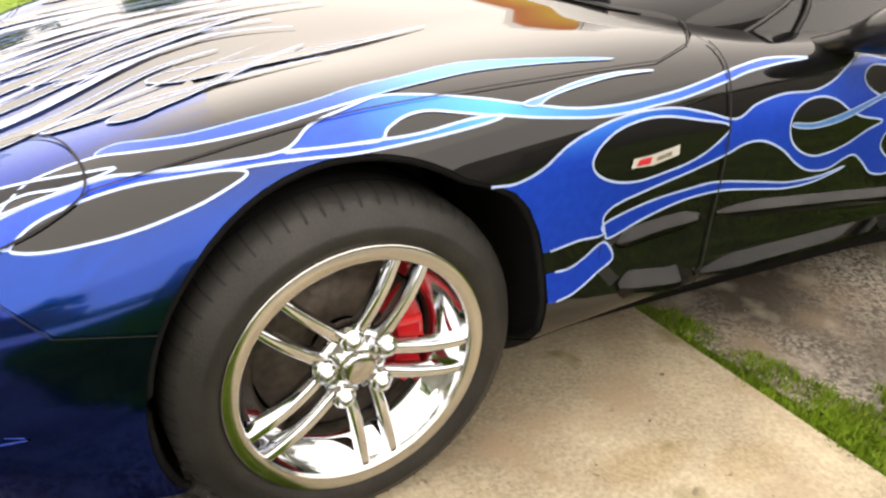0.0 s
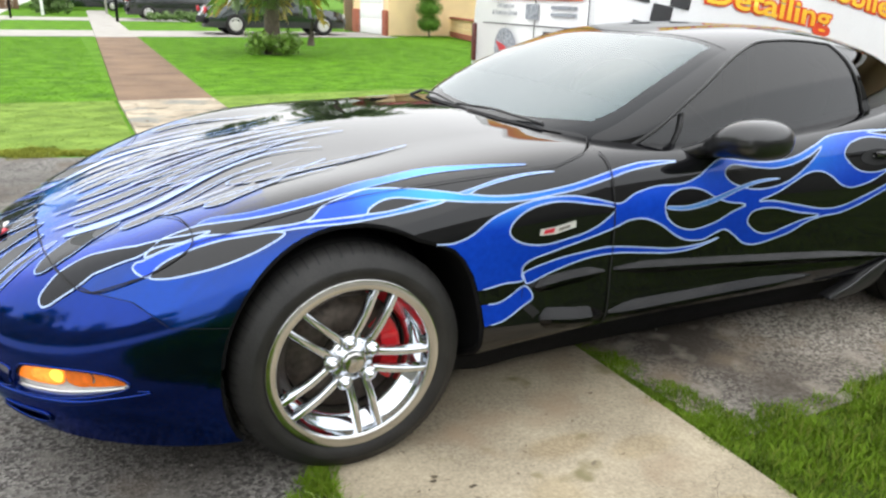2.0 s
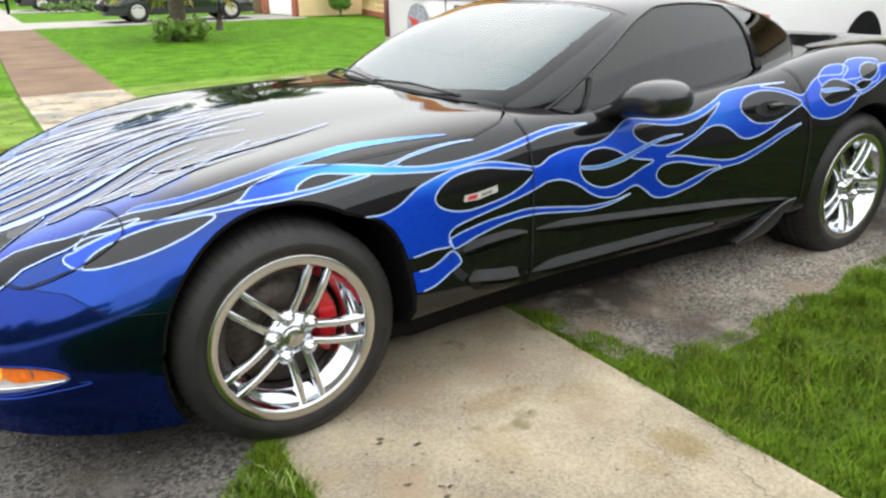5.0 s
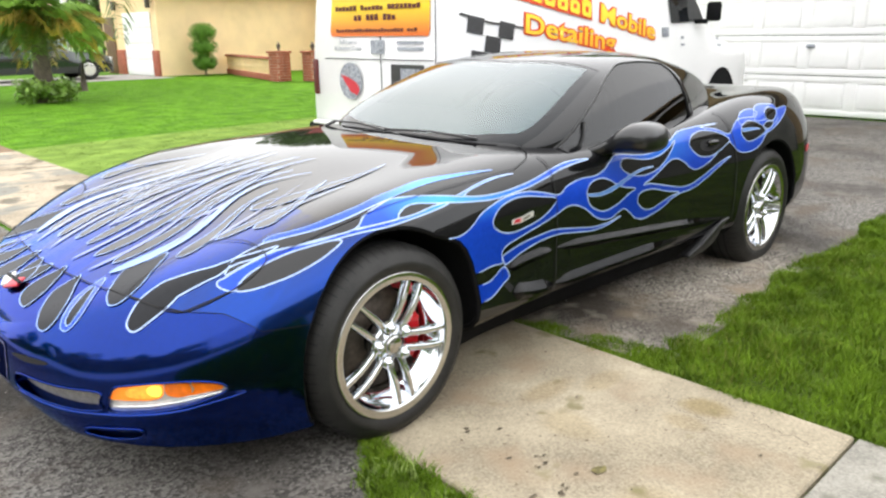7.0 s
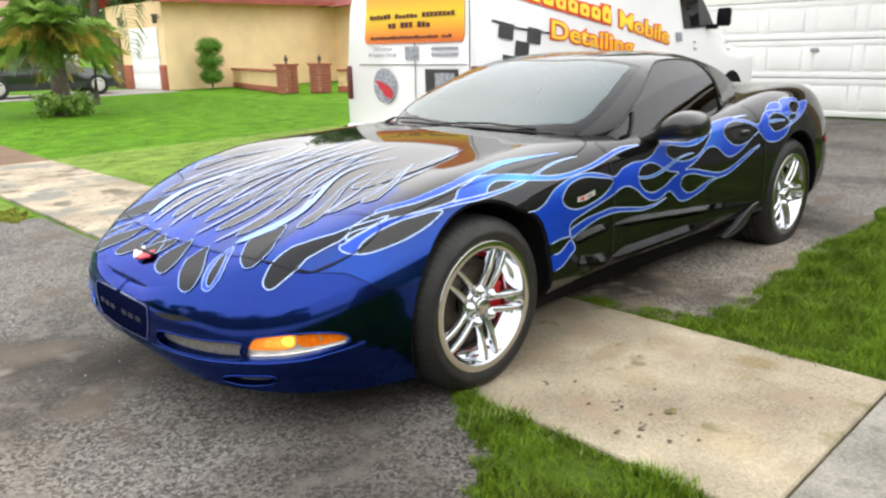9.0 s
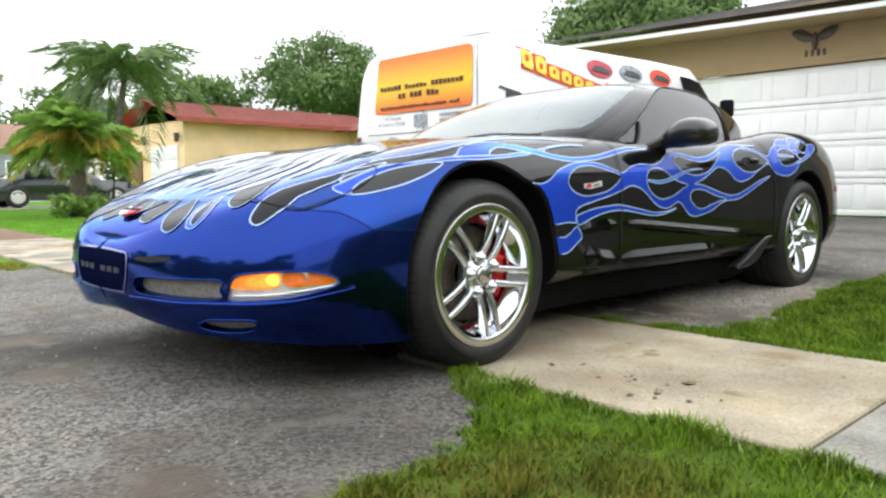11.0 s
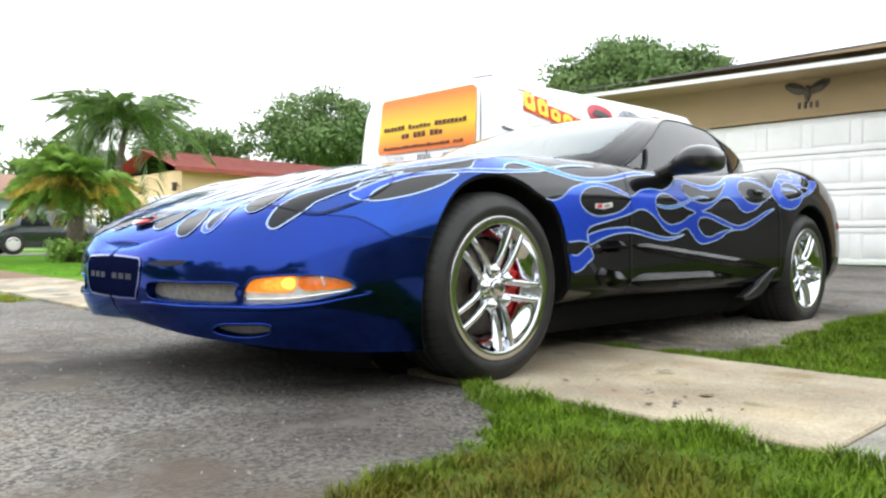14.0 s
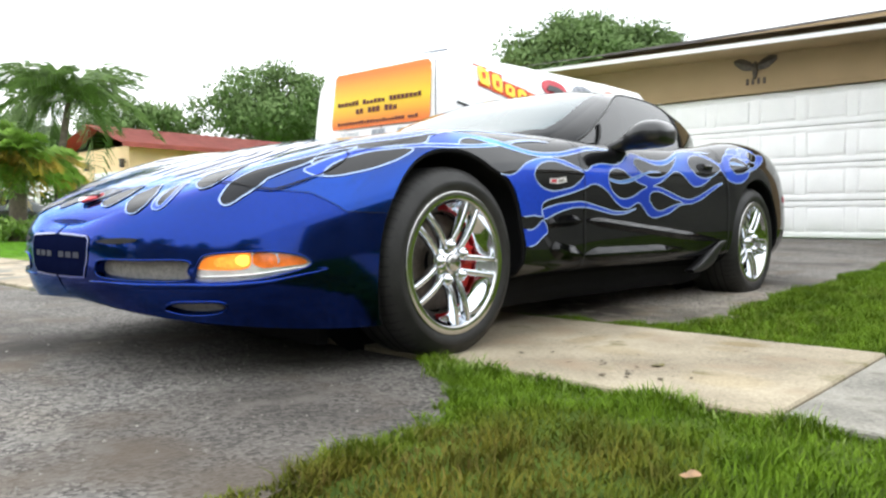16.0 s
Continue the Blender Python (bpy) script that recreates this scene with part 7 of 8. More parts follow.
def word(x0, x1, z0, z1, h, tall):
    """A slanting row of blocks in place of a painted word: red edge, yellow-orange face."""
    n = len(tall)
    for k in range(n):
        a, b = (k + 0.10) / n, (k + 0.88) / n
        xa, xb, za, zb = x0 + (x1 - x0) * a, x0 + (x1 - x0) * b, z0 + (z1 - z0) * a, z0 + (z1 - z0) * b
        hh, mx, w = h * tall[k], (xa + xb) / 2, xb - xa
        block = side_quad("letter_block", [(xa - 0.015, za - 0.02), (xb + 0.015, zb - 0.02), (xb + 0.025, zb + hh + 0.015), (xa - 0.005, za + hh + 0.015)], ORANGE, 0.0)
        side_quad("letter_face", [(xa + 0.1 * w, za), (xb - 0.1 * w, zb), (xb, zb + hh * 0.2), (xb + 0.01, zb + hh * 0.8), (mx + 0.2 * w, (za + zb) / 2 + hh), (mx - 0.2 * w, (za + zb) / 2 + hh), (xa + 0.01, za + hh * 0.8), (xa, za + hh * 0.2)], LETTER, 0.005, parent=block)
        zc = (za + zb) / 2 + hh * (0.42 if k % 2 else 0.55)
        side_quad("letter_hole", [(mx - 0.13 * w, zc - 0.16 * hh), (mx + 0.13 * w, zc - 0.18 * hh), (mx + 0.17 * w, zc + 0.14 * hh), (mx - 0.1 * w, zc + 0.16 * hh)], ORANGE, 0.010, parent=block)


word(2.90, 4.24, 1.60, 1.385, 0.14, (1.15, 1.05, 0.75, 0.78, 0.75, 0.75, 0.78, 1.05))


def letter_mesh(text, grow):
    """Flat mesh of a short text in the built-in font."""
    cu = bpy.data.curves.new("lettering", "FONT")
    cu.body, cu.size, cu.offset, cu.extrude, cu.resolution_u = text, 1.0, grow, 0.0, 3
    tmp = new("lettering", cu)
    me = bpy.data.meshes.new_from_object(tmp.evaluated_get(bpy.context.evaluated_depsgraph_get()))
    bpy.data.objects.remove(tmp)
    return me


def painted_word(text, x0, x1, z0, z1, h):
    """A slanting painted word, letter by letter: red-orange edge behind a yellow face, bent onto the van's flank."""
    right = [max(v.co.x for v in letter_mesh(text[:k + 1], 0.0).vertices) for k in range(len(text))]
    for k, char in enumerate(text):
        edge_part = None
        own = max(v.co.x for v in letter_mesh(char, 0.0).vertices)
        for mat, grow, out in ((ORANGE, 0.075, 0.001 + 0.0004 * (k % 2)), (LETTER, 0.018, 0.006)):
            me = letter_mesh(char, grow)
            co = np.array([v.co for v in me.vertices])
            a = (co[:, 0] + right[k] - own) / right[-1]
            z = z0 + (z1 - z0) * a + h * co[:, 1] / 0.72
            x = x0 + (x1 - x0) * a + 0.22 * h * co[:, 1]
            for v, q in zip(me.vertices, zip(x, [side_y(j, i) - out for j, i in zip(x, z)], z)):
                v.co = q
            me.materials.clear()
            me.materials.append(mat)
            ob = new("letter" if edge_part is None else "letter_face", me)
            ob.parent = van if edge_part is None else edge_part
            edge_part = edge_part or ob


painted_word("Mobile", 4.34, 5.24, 1.37, 1.20, 0.15)
painted_word("Detailing", 3.30, 4.56, 1.275, 1.105, 0.15)
# the telephone number below is a row of plain bars
for k in range(10):
    if k != 3 and k != 7:
        x, z = 3.98 + 0.118 * k, 0.985 - 0.022 * k
        bar = side_quad("number_bar", [(x, z), (x + 0.10, z - 0.018), (x + 0.12, z + 0.115), (x + 0.02, z + 0.133)], ORANGE, 0.001)
        side_quad("bar_face", [(x + 0.02, z + 0.015), (x + 0.085, z + 0.002), (x + 0.10, z + 0.098), (x + 0.037, z + 0.113)], LETTER, 0.006, parent=bar)
for i in range(3):
    for j in range(3):
        if (i + j) % 2 == 0:
            x, z = 2.66 + 0.17 * i, 1.28 - 0.125 * j - 0.02 * i
            side_quad("checker", [(x, z), (x + 0.165, z - 0.025), (x + 0.20, z + 0.095), (x + 0.035, z + 0.12)], BLACKPRINT)
side_quad("swoosh", [(2.60, 1.40), (2.9, 1.34), (3.3, 1.30), (3.3, 1.315), (2.9, 1.355), (2.62, 1.415)], BLACKPRINT)
for x, z0, m in ((4.03, 1.695, REDINK), (4.55, 1.705, GREYPRINT), (5.09, 1.715, ORANGE)):
    pr = side_quad("round_print", [(x + 0.20 * math.cos(a), z0 + 0.085 * math.sin(a)) for a in np.linspace(0, 2 * math.pi, 20, endpoint=False)], m)
    side_quad("picture_mark", [(x - 0.14, z0 - 0.03), (x + 0.13, z0 - 0.045), (x + 0.15, z0 - 0.01), (x + 0.05, z0 + 0.02), (x - 0.08, z0 + 0.025)], BLACKPRINT, 0.005, parent=pr)
side_quad("side_window", [(5.57, 1.35), (5.90, 1.365), (6.28, 1.385), (6.20, 1.50), (6.08, 1.62), (5.90, 1.74), (5.70, 1.77), (5.50, 1.775), (5.53, 1.60)], DARKGLASS, 0.004, "dark cab window")
side_quad("fuel_door", [(5.40, 1.22), (5.52, 1.22), (5.52, 1.31), (5.40, 1.31)], GREYPRINT)
for z in (1.13, 1.20):
    side_quad("letter_bar", [(5.76, z), (6.9, z - 0.02), (6.9, z), (5.76, z + 0.022)], GREYPRINT)
boxed("door_mirror", (6.15, VY0 - 0.14, 1.465), (0.08, 0.15, 0.19), LINER, van, 0.03, "black door mirror")
boxed("mirror_arm", (6.10, VY0 - 0.02, 1.37), (0.06, 0.16, 0.05), LINER, van, 0.012)
# flat dark shapes paint the shade of the wheel openings onto the closed flank
arc = [(6.68 + 0.41 * math.cos(a), 0.37 + 0.52 * math.sin(a)) for a in np.linspace(0, math.pi, 20)]
side_quad("wheel_arch", arc, LINER, 0.001, "dark wheel opening")
arc = [(3.2 + 0.40 * math.cos(a), 0.36 + 0.42 * math.sin(a)) for a in np.linspace(0, math.pi, 20)]
side_quad("wheel_arch", arc, LINER, 0.001, "dark wheel opening")
vs, fs = tube_mesh([(2.70, VY1 - 0.25, 1.865), (2.72, VC, 1.885), (2.70, VY0 + 0.22, 1.865)], 0.012, 6)
shape("roof_rail", vs, fs, GREYPRINT, van)

# ---- garage house details ----
eagle = thing("eagle_plaque", "dark metal eagle plaque on the wall above the garage door", "wall plaque", (GXW + 0.03, 1.28, 2.53))
for sd in (-1, 1):
    bm = bmesh.new()
    prev = None
    for t in np.linspace(0, 1, 8):
        y = sd * (0.03 + 0.26 * t)
        zt, zb = 0.07 + 0.09 * math.sin(t * 2.2), -0.02 - 0.05 * math.sin(t * 3.0) + 0.12 * t
        row = [bm.verts.new((-0.015, y, zt)), bm.verts.new((-0.03, y, (zt + zb) / 2)), bm.verts.new((-0.015, y, zb))]
        if prev:
            for i in range(2):
                bm.faces.new((prev[i], prev[i + 1], row[i + 1], row[i]))
        prev = row
    part("wing", bm, IRON, eagle)
add = bmesh.new()
bmesh.ops.create_uvsphere(add, u_segments=12, v_segments=8, radius=1.0, matrix=Matrix.Translation((-0.02, 0, -0.02)) @ Matrix.Diagonal((0.025, 0.04, 0.12, 1)))
part("body", add, IRON, eagle, smooth=True)
for k in range(4):
    plate = boxed("house_number", (GXW + 0.022, 1.16 + 0.075 * k, 2.36), (0.016, 0.035, 0.085), IRON, None, 0.004)
    tagged(plate, "dark metal house number reduced to a plain bar", "house number", "house number bars")
boxed("door_trim", (GXW - 0.010, 1.4, 2.222), (0.03, 5.1, 0.06), BEIGE, house, 0.006)
for y in (-1.09, 3.89):
    boxed("door_trim", (GXW - 0.012, y, 1.20), (0.03, 0.09, 1.98), DOORWHITE, house, 0.006)
boxed("door_handle", (GXW + 0.05, 1.32, 1.08), (0.03, 0.10, 0.045), GREYPRINT, door, 0.006)

# ---- neighbour's front: garage door, brick piers, lanterns, screen wall ----
NX = 9.8
nd = new("garage_door")
nd.parent = nb
for k in range(4):
    boxed("door_section", (NX - 0.03, 24.4, 0.27 + 0.53 * k), (0.05, 2.3, 0.52), DOORWHITE, nd, 0.006)
for y0, y1 in ((22.82, 23.22), (25.58, 26.3)):
    boxed("brick_base", (NX - 0.05, (y0 + y1) / 2, 0.42), (0.10, y1 - y0, 0.86), BRICK, nb, 0.01, "red brick facing")
for y in (23.02, 25.95):
    lan = new("wall_lantern")
    lan.parent = nb
    boxed("lantern_box", (NX - 0.16, y, 2.35), (0.14, 0.14, 0.24), IRON, lan, 0.02)
    boxed("lantern_top", (NX - 0.16, y, 2.50), (0.18, 0.18, 0.06), IRON, lan, 0.02)
    boxed("bracket", (NX - 0.06, y, 2.42), (0.12, 0.04, 0.04), IRON, lan)
boxed("brown_door", (NX - 0.04, 26.9, 1.0), (0.05, 0.9, 2.0), material("brown_door_paint", (0.16, 0.09, 0.05), 0.6, spread=0.2), nb, 0.01)
boxed("porch_post", (NX - 1.2, 27.9, 1.35), (0.14, 0.14, 2.7), DOORWHITE, nb, 0.01)
boxed("fascia", (14.1, 22.19, 2.97), (9.6, 0.04, 0.16), ROOFRED, nb)
bm = bmesh.new()
a = [bm.verts.new(p) for p in ((NX, 22.8, 2.98), (NX, 27.6, 2.98), (NX, 25.2, 3.72))]
bm.faces.new(a)
bmesh.ops.solidify(bm, geom=bm.faces[:], thickness=0.1)
part("gable", bm, STUCCO, nb)


def pier(x, y):
    p = thing("brick_pier", "red brick garden pier with a small lantern on top", "pier", (x, y, 0), "brick piers")
    boxed("core", (0, 0, 0.40), (0.44, 0.44, 0.80), MORTAR, p)
    for r in range(10):
        for k in range(4):
            for j in (-0.5, 0.5):
                o = (j + (0.25 if r % 2 else 0)) * 0.24
                o = max(-0.115, min(0.115, o))
                m = pose(0, 0, 0, 0, 0, 90 * k)
                c = m @ Vector((o, -0.215, 0.045 + 0.079 * r))
                boxed("brick", c, (0.215, 0.045, 0.066) if k % 2 == 0 else (0.045, 0.215, 0.066), BRICK, p, 0.004, seg=1)
    boxed("cap", (0, 0, 0.83), (0.54, 0.54, 0.06), BRICK, p, 0.01)
    vs, fs = lathe([(0.0, 0.86), (0.05, 0.86), (0.02, 0.90), (0.055, 0.95), (0.06, 1.02), (0.02, 1.08), (0.0, 1.13)], 12, "z")
    shape("finial", vs, fs, IRON, p)
    return p


pier(10.75, 16.9)
pier(11.45, 16.2)


def screen_wall(x0, y0, x1, y1):
    w = thing("screen_wall", "low wall of pierced cream screen blocks with red coping", "garden wall", (0, 0, 0))
    length = math.hypot(x1 - x0, y1 - y0)
    ang = math.degrees(math.atan2(y1 - y0, x1 - x0))
    w.matrix_world = pose(x0, y0, 0, 0, 0, ang)
    boxed("plinth", (length / 2, 0, 0.09), (length, 0.16, 0.18), BRICK, w, 0.008)
    boxed("coping", (length / 2, 0, 0.645), (length, 0.22, 0.07), BRICK, w, 0.01)
    n = int(length / 0.21)
    for r in range(2):
        for k in range(n):
            x = length * (k + 0.5) / n
            bm = bmesh.new()
            for s0, s1, dx, dz in ((0.20, 0.03, 0, 0.093), (0.20, 0.03, 0, -0.093), (0.03, 0.16, 0.09, 0), (0.03, 0.16, -0.09, 0)):
                add_box(bm, (x + dx, 0, 0.285 + 0.215 * r + dz), (s0, 0.11, s1))
            add_box(bm, (x, 0, 0.285 + 0.215 * r), (0.025, 0.10, 0.20), 0, pose(0, 0, 0, 0, 45, 0))
            add_box(bm, (x, 0, 0.285 + 0.215 * r), (0.025, 0.10, 0.20), 0, pose(0, 0, 0, 0, -45, 0))
            part("screen_block", bm, STUCCO, w)
    return w


screen_wall(12.2, 22.6, 10.75, 17.2)
screen_wall(11.9, 15.9, 13.3, 13.6)
topiary = thing("topiary_shrub", "clipped green shrub in three balls beside the wall", "shrub", (11.0, 22.0, 0))
vs, fs = tube_mesh([(0, 0, 0), (0, 0, 1.4)], 0.03, 6)
shape("stem", vs, fs, BARK, topiary)
vs, fs = leaf_cloud([(0, 0, 0.45), (0, 0, 0.95), (0, 0, 1.42)], [0.40, 0.46, 0.46], 2600, 0.036, 6)
shape("foliage", vs, fs, CLIPPED, topiary, smooth=False)

# ---- street furniture and parked cars down the street ----
def fence_post(x, y, h, label, name="mailbox_post", cat="post", mat=DOORWHITE, w=0.13):
    p = thing(name, label, cat, (x, y, 0))
    boxed("post", (0, 0, h / 2 - 0.05), (w, w, h + 0.1), mat, p, 0.01)
    boxed("cap", (0, 0, h + 0.02), (w * 1.3, w * 1.3, 0.05), mat, p, 0.012)
    return p


mp = fence_post(-2.17, 16.6, 1.35, "white wooden mailbox post with a side arm on the verge")
boxed("arm", (-0.30, 0, 1.08), (0.60, 0.09, 0.10), DOORWHITE, mp, 0.008)
boxed("box", (-0.42, 0, 1.25), (0.46, 0.18, 0.22), DOORWHITE, mp, 0.03)
fp = fence_post(-2.5, 37.0, 1.1, "dark mailbox on a post by the drive", "mailbox", "mailbox", LINER, 0.10)
boxed("box", (-0.1, 0, 1.2), (0.5, 0.2, 0.24), LINER, fp, 0.04)
pole = thing("sign_pole", "thin galvanised steel sign pole on the verge", "pole", (-2.55, 9.79, 0))
vs, fs = tube_mesh([(0, 0, -0.1), (0, 0, 1.4), (-0.01, 0, 2.9)], 0.03, 10)
shape("post", vs, fs, material("galvanised_steel", (0.42, 0.45, 0.44), 0.45, 0.6, 0.15, 6), pole)
quad_on("sign_plate", [(-0.23, -0.035, 2.3), (0.23, -0.035, 2.3), (0.23, -0.035, 2.88), (-0.23, -0.035, 2.88)], DOORWHITE, pole, (0, -1, 0), 0.004, "plain white sign plate")
fence_post(1.64, 33.2, 1.0, "short dark post beside the pavement", "garden_post", "post", LINER, 0.12)
fence_post(-1.3, 42.0, 1.2, "white wooden post beside the far drive", "garden_post", "post", DOORWHITE, 0.14)
fence_post(1.9, 46.0, 3.2, "tall pale sign post beside the pavement", "sign_post", "post", PALEWALK, 0.12)
vs, fs = leaf_cloud([(-0.9 + dx, 44 + dy, z) for dx in (-0.5, 0, 0.5) for dy in (-0.4, 0.4) for z in (0.4, 0.9)], [0.6] * 12, 90, 0.12, 8)
tagged(shape("round_bush", vs, fs, LEAF, smooth=False), "clipped round green bush beside the pavement", "bush", "", "stuff")
vs, fs = leaf_cloud([(3.2 + 0.5 * k, 33.8 + 0.2 * (k % 2), 0.25) for k in range(8)], [0.35] * 8, 80, 0.10, 18)
tagged(shape("flower_bed_hedge", vs, fs, LEAF, smooth=False), "low green bedding plants along the far drive", "plants", "", "stuff")


def parked_car(label, at, turn, length, width, height, belt, paint_mat, boxy, name="parked_car"):
    c = thing(name, label, "car", at, "parked cars", turn=turn)
    half = width / 2
    if boxy:
        top = [(0, belt * 0.8), (0.03, belt), (0.22, belt + 0.04), (0.34, height), (0.92, height), (0.985, belt), (1, belt * 0.55)]
    else:
        top = [(0, belt * 0.62), (0.04, belt * 0.85), (0.27, belt), (0.42, height), (0.68, height), (0.86, belt * 1.03), (0.97, belt), (1, belt * 0.6)]
    tops = np.array(top)
    rows = []
    for t in np.linspace(0, 1, 40):
        zt = float(np.interp(t, tops[:, 0], tops[:, 1]))
        w = half * (1 - 0.22 * max(0, abs(t - 0.5) * 2 - 0.82) / 0.18)
        ring = [(length * (t - 0.5), -w * 0.9, 0.22), (length * (t - 0.5), -w, 0.42), (length * (t - 0.5), -w * 0.97, min(zt, belt)), (length * (t - 0.5), -w * (0.95 - 0.22 * max(0, zt - belt) / (height - belt)), zt - 0.03), (length * (t - 0.5), 0, zt)]
        ring += [(x, -y, z) for x, y, z in ring[::-1][1:]]
        rows.append(ring)
    fs = grid_faces(40, 9) + [tuple(range(9)), tuple(range(39 * 9, 40 * 9))[::-1]]
    shape("body", np.array(rows).reshape(-1, 3), fs, paint_mat, c)
    t0, t1 = ((0.31, 0.93) if boxy else (0.38, 0.76))
    for sd in (-1, 1):
        for a, b in ((t0, (t0 + t1) / 2 - 0.01), ((t0 + t1) / 2 + 0.01, t1)):
            zt = belt + (height - belt) * 0.80
            quad_on("window", [(length * (a - 0.5), sd * half * 0.975, belt + 0.03), (length * (b - 0.5), sd * half * 0.975, belt + 0.03), (length * (b - 0.5 - 0.02), sd * half * 0.86, zt), (length * (a - 0.5 + 0.04), sd * half * 0.86, zt)], DARKGLASS, c, (0, sd, 0.2), 0.02)
    for t in (0.18, 0.80):
        for sd in (-1, 1):
            w = new("wheel")
            w.parent = c
            w.matrix_basis = pose(length * (t - 0.5), sd * (half - 0.09), 0.33, 0, 0, 0 if sd < 0 else 180)
            vs, f2 = lathe([(0.0, 0.0), (0.21, -0.0), (0.22, -0.11), (0.31, -0.10), (0.33, -0.06), (0.33, 0.09), (0, 0.09)], 28)
            shape("tyre", vs, f2, TYRE, w)
            vs, f2 = lathe([(0.0, -0.10), (0.06, -0.10), (0.15, -0.085), (0.21, -0.095), (0.215, -0.03)], 24)
            shape("rim", vs, f2, SILVER, w)
    for sd in (-1, 1):
        boxed("tail_lamp", (length * 0.492, sd * half * 0.8, belt * 0.88), (0.06, 0.22, 0.16), REDINK, c, 0.02)
        boxed("head_lamp", (-length * 0.480, sd * half * 0.72, belt * 0.72), (0.08, 0.28, 0.12), SILVER, c, 0.02)
    boxed("bumper", (length * 0.495, 0, 0.45), (0.12, width * 0.9, 0.2), LINER, c, 0.04)
    return c


DARKGREEN = material("dark_green_car_paint", (0.012, 0.02, 0.018), 0.25, 0.2, 0.1, 4, coat=1.0)
DARKGREY = material("dark_grey_car_paint", (0.025, 0.027, 0.028), 0.25, 0.2, 0.1, 4, coat=1.0)
parked_car("dark green saloon parked on the next drive", (5.9, 23.6, 0), 180, 4.7, 1.78, 1.38, 0.88, DARKGREEN, False)
parked_car("dark grey off-road wagon parked on the far drive", (4.6, 37.2, 0), 180, 4.6, 1.85, 1.75, 1.05, DARKGREY, True)
parked_car("dark car parked far down the street", (1.2, 54, 0), 180, 4.7, 1.8, 1.45, 0.9, DARKGREEN, False)

# far houses that close the street
def far_house(label, at, size, wall_mat, roof_mat, turn=0):
    h = thing("far_house", label, "house", at, "far houses", turn=turn)
    sx, sy, sz = size
    boxed("wall", (0, 0, sz / 2), (sx, sy, sz), wall_mat, h)
    bm = bmesh.new()
    a = [bm.verts.new(p) for p in ((-sx / 2 - 0.4, -sy / 2 - 0.4, sz), (sx / 2 + 0.4, -sy / 2 - 0.4, sz), (sx / 2 + 0.4, sy / 2 + 0.4, sz), (-sx / 2 - 0.4, sy / 2 + 0.4, sz), (-sx / 2 + 1, 0, sz + 1.8), (sx / 2 - 1, 0, sz + 1.8))]
    for f in ((0, 1, 5, 4), (2, 3, 4, 5), (1, 2, 5), (3, 0, 4), (3, 2, 1, 0)):
        bm.faces.new([a[i] for i in f])
    part("roof", bm, roof_mat, h)
    for k in (-0.3, 0.0, 0.3):
        for sd in (-1, 1):
            wdw = new("window")
            wdw.parent = h
            boxed("frame", (sx * k, sd * (sy / 2 + 0.02), sz * 0.55), (1.2, 0.06, 1.3), DOORWHITE, wdw)
            boxed("pane", (sx * k, sd * (sy / 2 + 0.045), sz * 0.55), (1.0, 0.04, 1.1), DARKGLASS, wdw)
            if sd > 0:
                continue
            wdw2 = new("window")
            wdw2.parent = h
            boxed("frame", (-sx / 2 - 0.02, sy * k, sz * 0.55), (0.06, 1.2, 1.3), DOORWHITE, wdw2)
            boxed("pane", (-sx / 2 - 0.045, sy * k, sz * 0.55), (0.04, 1.0, 1.1), DARKGLASS, wdw2)
    return h


GREYWALL = material("blue_grey_siding", (0.30, 0.33, 0.36), 0.8, 0.0, 0.1, 2)
far_house("blue-grey house with white trim and tan roof far along the street", (10.5, 52, 0), (8, 10, 2.9), GREYWALL, material("tan_roof", (0.30, 0.17, 0.12), 0.85, 0.0, 0.2, 3))
# two houses out of view behind the camera, added to fill reflections
far_house("unseen cream house across the street, added for reflections", (-24, -2, 0), (9, 16, 3.0), BEIGE, SHINGLE)
far_house("unseen cream house across the street, added for reflections", (-25, 24, 0), (9, 14, 3.0), BEIGE, SHINGLE)
# bright pale forecourt beyond the verge
sheet("forecourt", [rect(-14, 26, -2.7, 40)], PALEWALK, 0.002, 3, "pale concrete forecourt by the street", "pavement")

# loose pebbles on the asphalt and bits of leaf litter on the slabs
PEBBLE = material("pale_pebbles", (0.21, 0.196, 0.175), 0.85, 0.0, 0.4, 30)
rng = np.random.default_rng(5)
vs, fs = [], []
for k in range(2600):
    if k < 1500:
        x, y = rng.uniform(-2.6, -0.12), rng.uniform(-1.2, 4.0)
        if y < -0.9 and x > -0.5:
            continue
    else:
        x, y = rng.uniform(1.12, 4.5), rng.uniform(-1.15, 0.6)
    r = 0.0022 + 0.0045 * rng.random() ** 3
    b = len(vs)
    for dx, dy, dz in ((1, 0, 0), (-0.5, 0.9, 0), (-0.5, -0.9, 0), (0, 0, 1.1)):
        vs.append((x + dx * r * rng.uniform(0.7, 1.3), y + dy * r * rng.uniform(0.7, 1.3), float(rise(np.array([[x, y]]))[0]) + dz * r))
    fs += [(b, b + 1, b + 3), (b + 1, b + 2, b + 3), (b + 2, b, b + 3)]
tagged(shape("pebbles", vs, fs, PEBBLE, smooth=False), "pale loose pebbles scattered over the asphalt", "pebbles", "", "stuff")
LITTER = material("dark_leaf_litter", (0.10, 0.078, 0.05), 0.9, 0.0, 0.4, 30)
OLIVELEAF = material("dead_olive_leaf", (0.12, 0.10, 0.03), 0.7, 0.0, 0.3, 40)
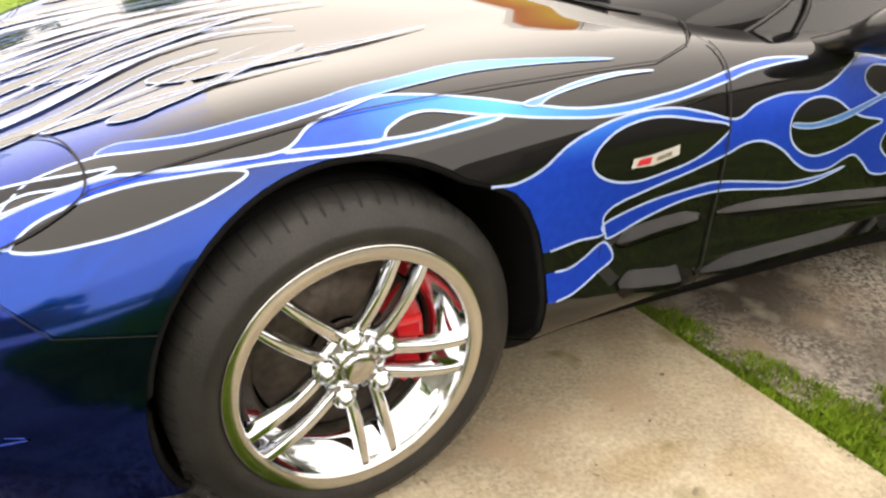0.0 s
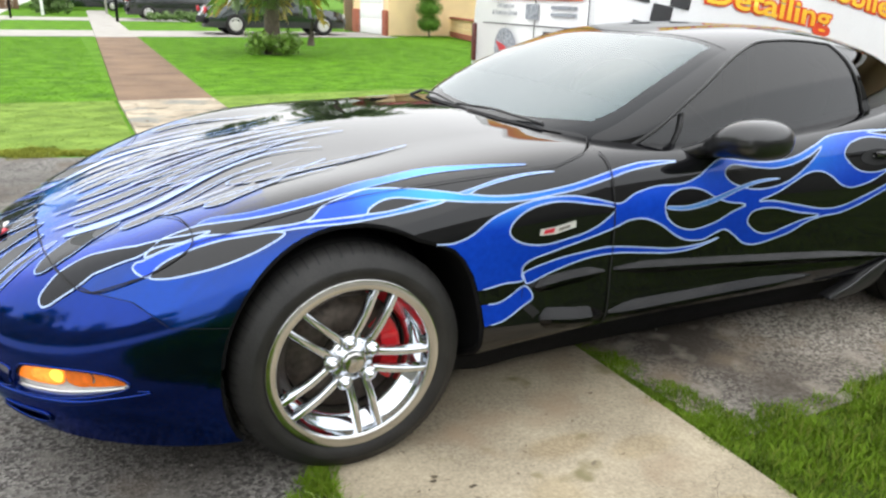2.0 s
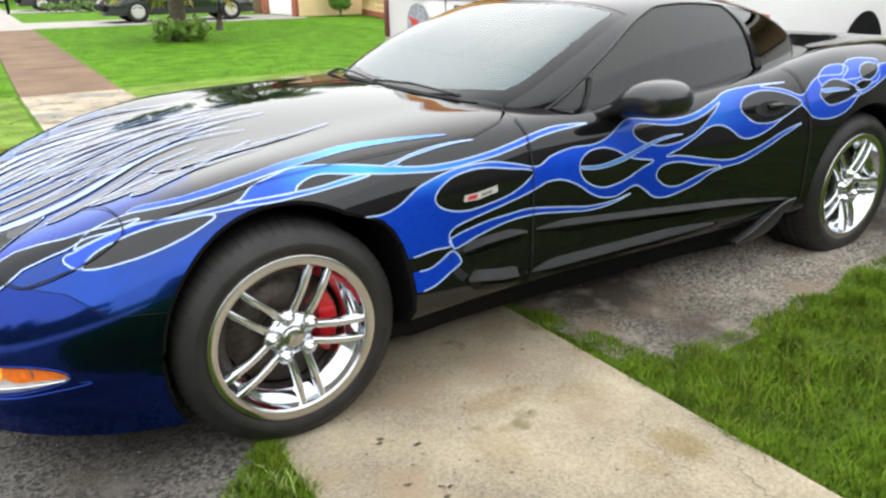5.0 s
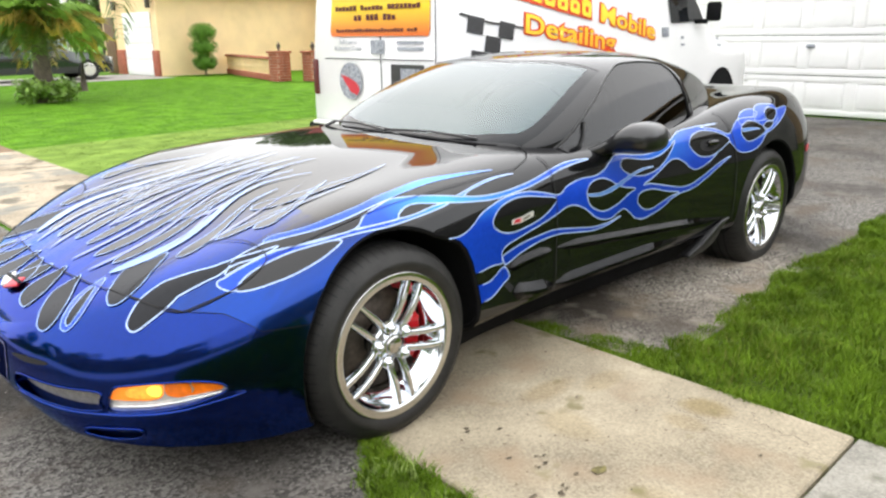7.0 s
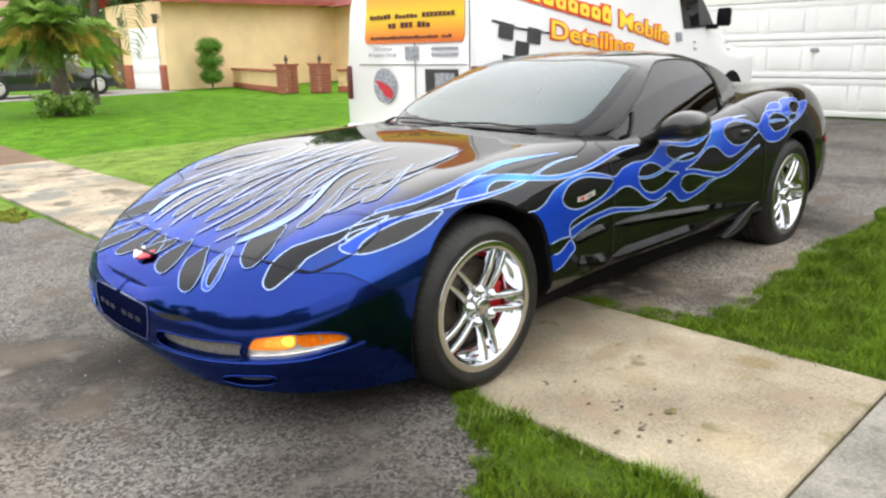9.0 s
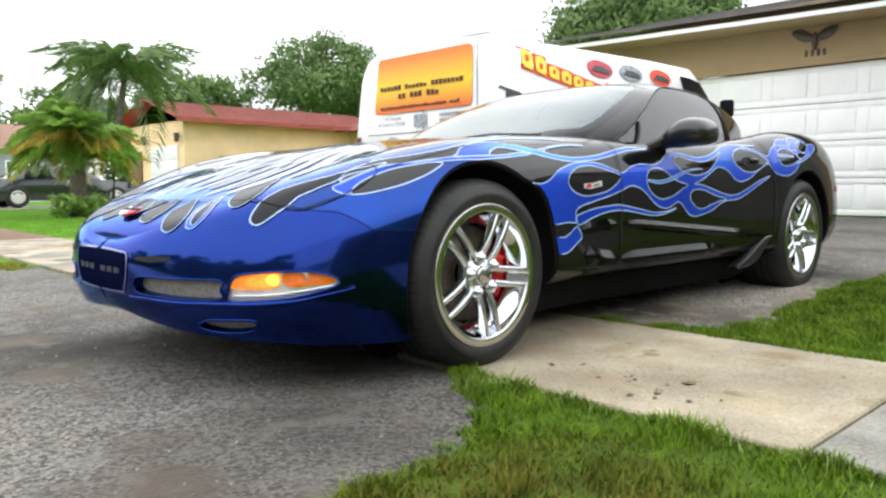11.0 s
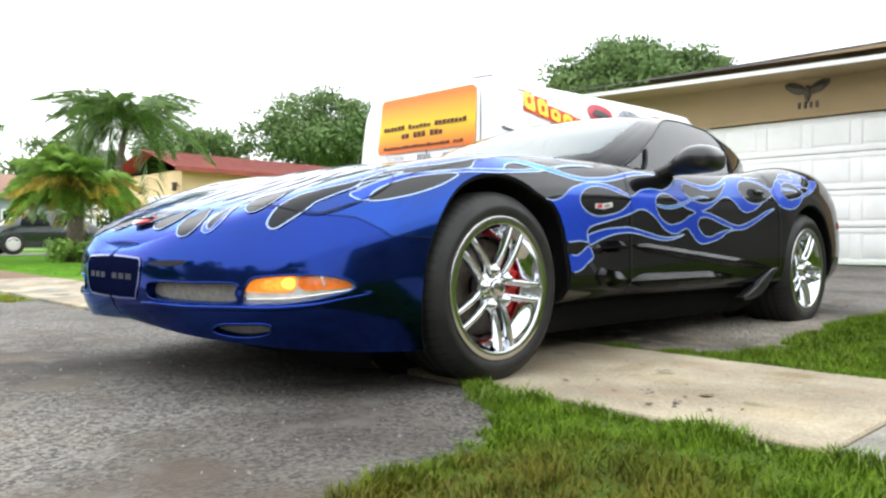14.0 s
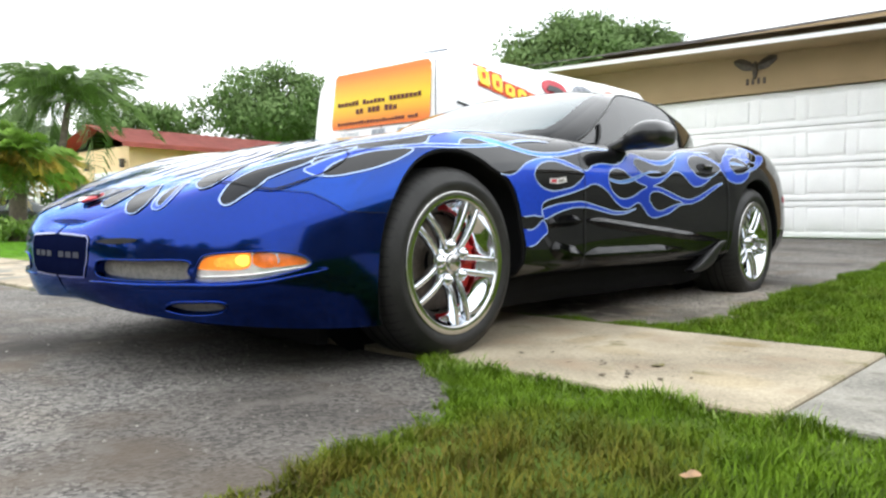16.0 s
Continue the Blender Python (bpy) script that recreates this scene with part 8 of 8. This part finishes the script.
BROWNLEAF = material("dead_brown_leaf", (0.26, 0.15, 0.07), 0.7, 0.0, 0.3, 40)
vs, fs = [], []
for k in range(80):
    x, y = rng.uniform(-0.03, 0.98), rng.uniform(-1.85, -0.6)
    if rng.random() < 0.6:
        x, y = 0.12 + abs(rng.normal(0, 0.2)), -1.33 + rng.normal(0, 0.18)
    r, a = 0.0022 + 0.008 * rng.random() ** 5, rng.uniform(0, 6.28)
    b = len(vs)
    for j in range(6):
        q = r * rng.uniform(0.35, 1.4)
        vs.append((x + q * math.cos(a + j * 1.047) * 1.5, y + q * math.sin(a + j * 1.047), 0.0165 + 0.001 * rng.random()))
    fs.append(tuple(range(b, b + 6)))
tagged(shape("leaf_litter", vs, fs, LITTER, smooth=False), "small dark bits of leaf litter on the pavement", "litter", "", "stuff")

# larger flakes of bark and dead leaf
for x, y, r, name, mat, z in ((0.054, -1.404, 0.016, "bark_flake", LITTER, 0.018), (0.075, -1.470, 0.011, "bark_flake", LITTER, 0.018), (0.117, -1.554, 0.015, "bark_flake", LITTER, 0.018), (0.184, -1.615, 0.009, "bark_flake", LITTER, 0.018), (0.150, -1.445, 0.008, "bark_flake", LITTER, 0.018), (0.297, -1.457, 0.030, "olive_leaf", OLIVELEAF, 0.018), (-0.626, -1.974, 0.026, "brown_leaf", BROWNLEAF, 0.034)):
    rim = [(r * (1.0 if j % 2 else 0.8) * math.cos(j * math.pi / 5 + x * 40), 0.6 * r * rng.uniform(0.7, 1.2) * math.sin(j * math.pi / 5 + x * 40), 0.002 * math.cos(j)) for j in range(10)]
    flake = thing(name, {"bark_flake": "dark flake of bark lying on the concrete pavement", "olive_leaf": "dead olive leaf lying on the concrete pavement", "brown_leaf": "curled brown leaf lying on the verge grass"}[name], "leaf", (x, y, z), "bits on the pavement" if name == "bark_flake" else "")
    shape("blade", [(0, 0, 0.003)] + rim, [(0, 1 + j, 1 + (j + 1) % 10) for j in range(10)], mat, flake)

CRACK = material("dark_crack_dirt", (0.06, 0.05, 0.035), 0.95, 0.0, 0.3, 20)
crng = np.random.default_rng(17)


def crack(points, width):
    """A thin jagged crack with dirt in it, lying on the slabs."""
    p = smooth_line(points, 9)
    p = p + crng.normal(0, 0.010, p.shape)
    d = np.gradient(p, axis=0)
    d /= np.maximum(np.linalg.norm(d, axis=1, keepdims=True), 1e-9)
    w = width * crng.uniform(0.3, 1.0, (len(p), 1))
    s2 = np.stack([-d[:, 1], d[:, 0]], -1) * w
    vs = np.stack([np.c_[p - s2, np.full(len(p), 0.0160)], np.c_[p + s2, np.full(len(p), 0.0160)]], 1).reshape(-1, 3)
    return tagged(shape("crack", vs, grid_faces(len(p), 2), CRACK, pavement), "")


crack([(0.98, -1.30), (0.86, -1.36), (0.80, -1.52), (0.84, -1.70)], 0.0009)
crack([(0.95, -1.62), (0.90, -1.68), (0.88, -1.84)], 0.0010)
crack([(-0.05, 1.6), (0.30, 1.72), (0.62, 1.66), (1.0, 1.8)], 0.0016)
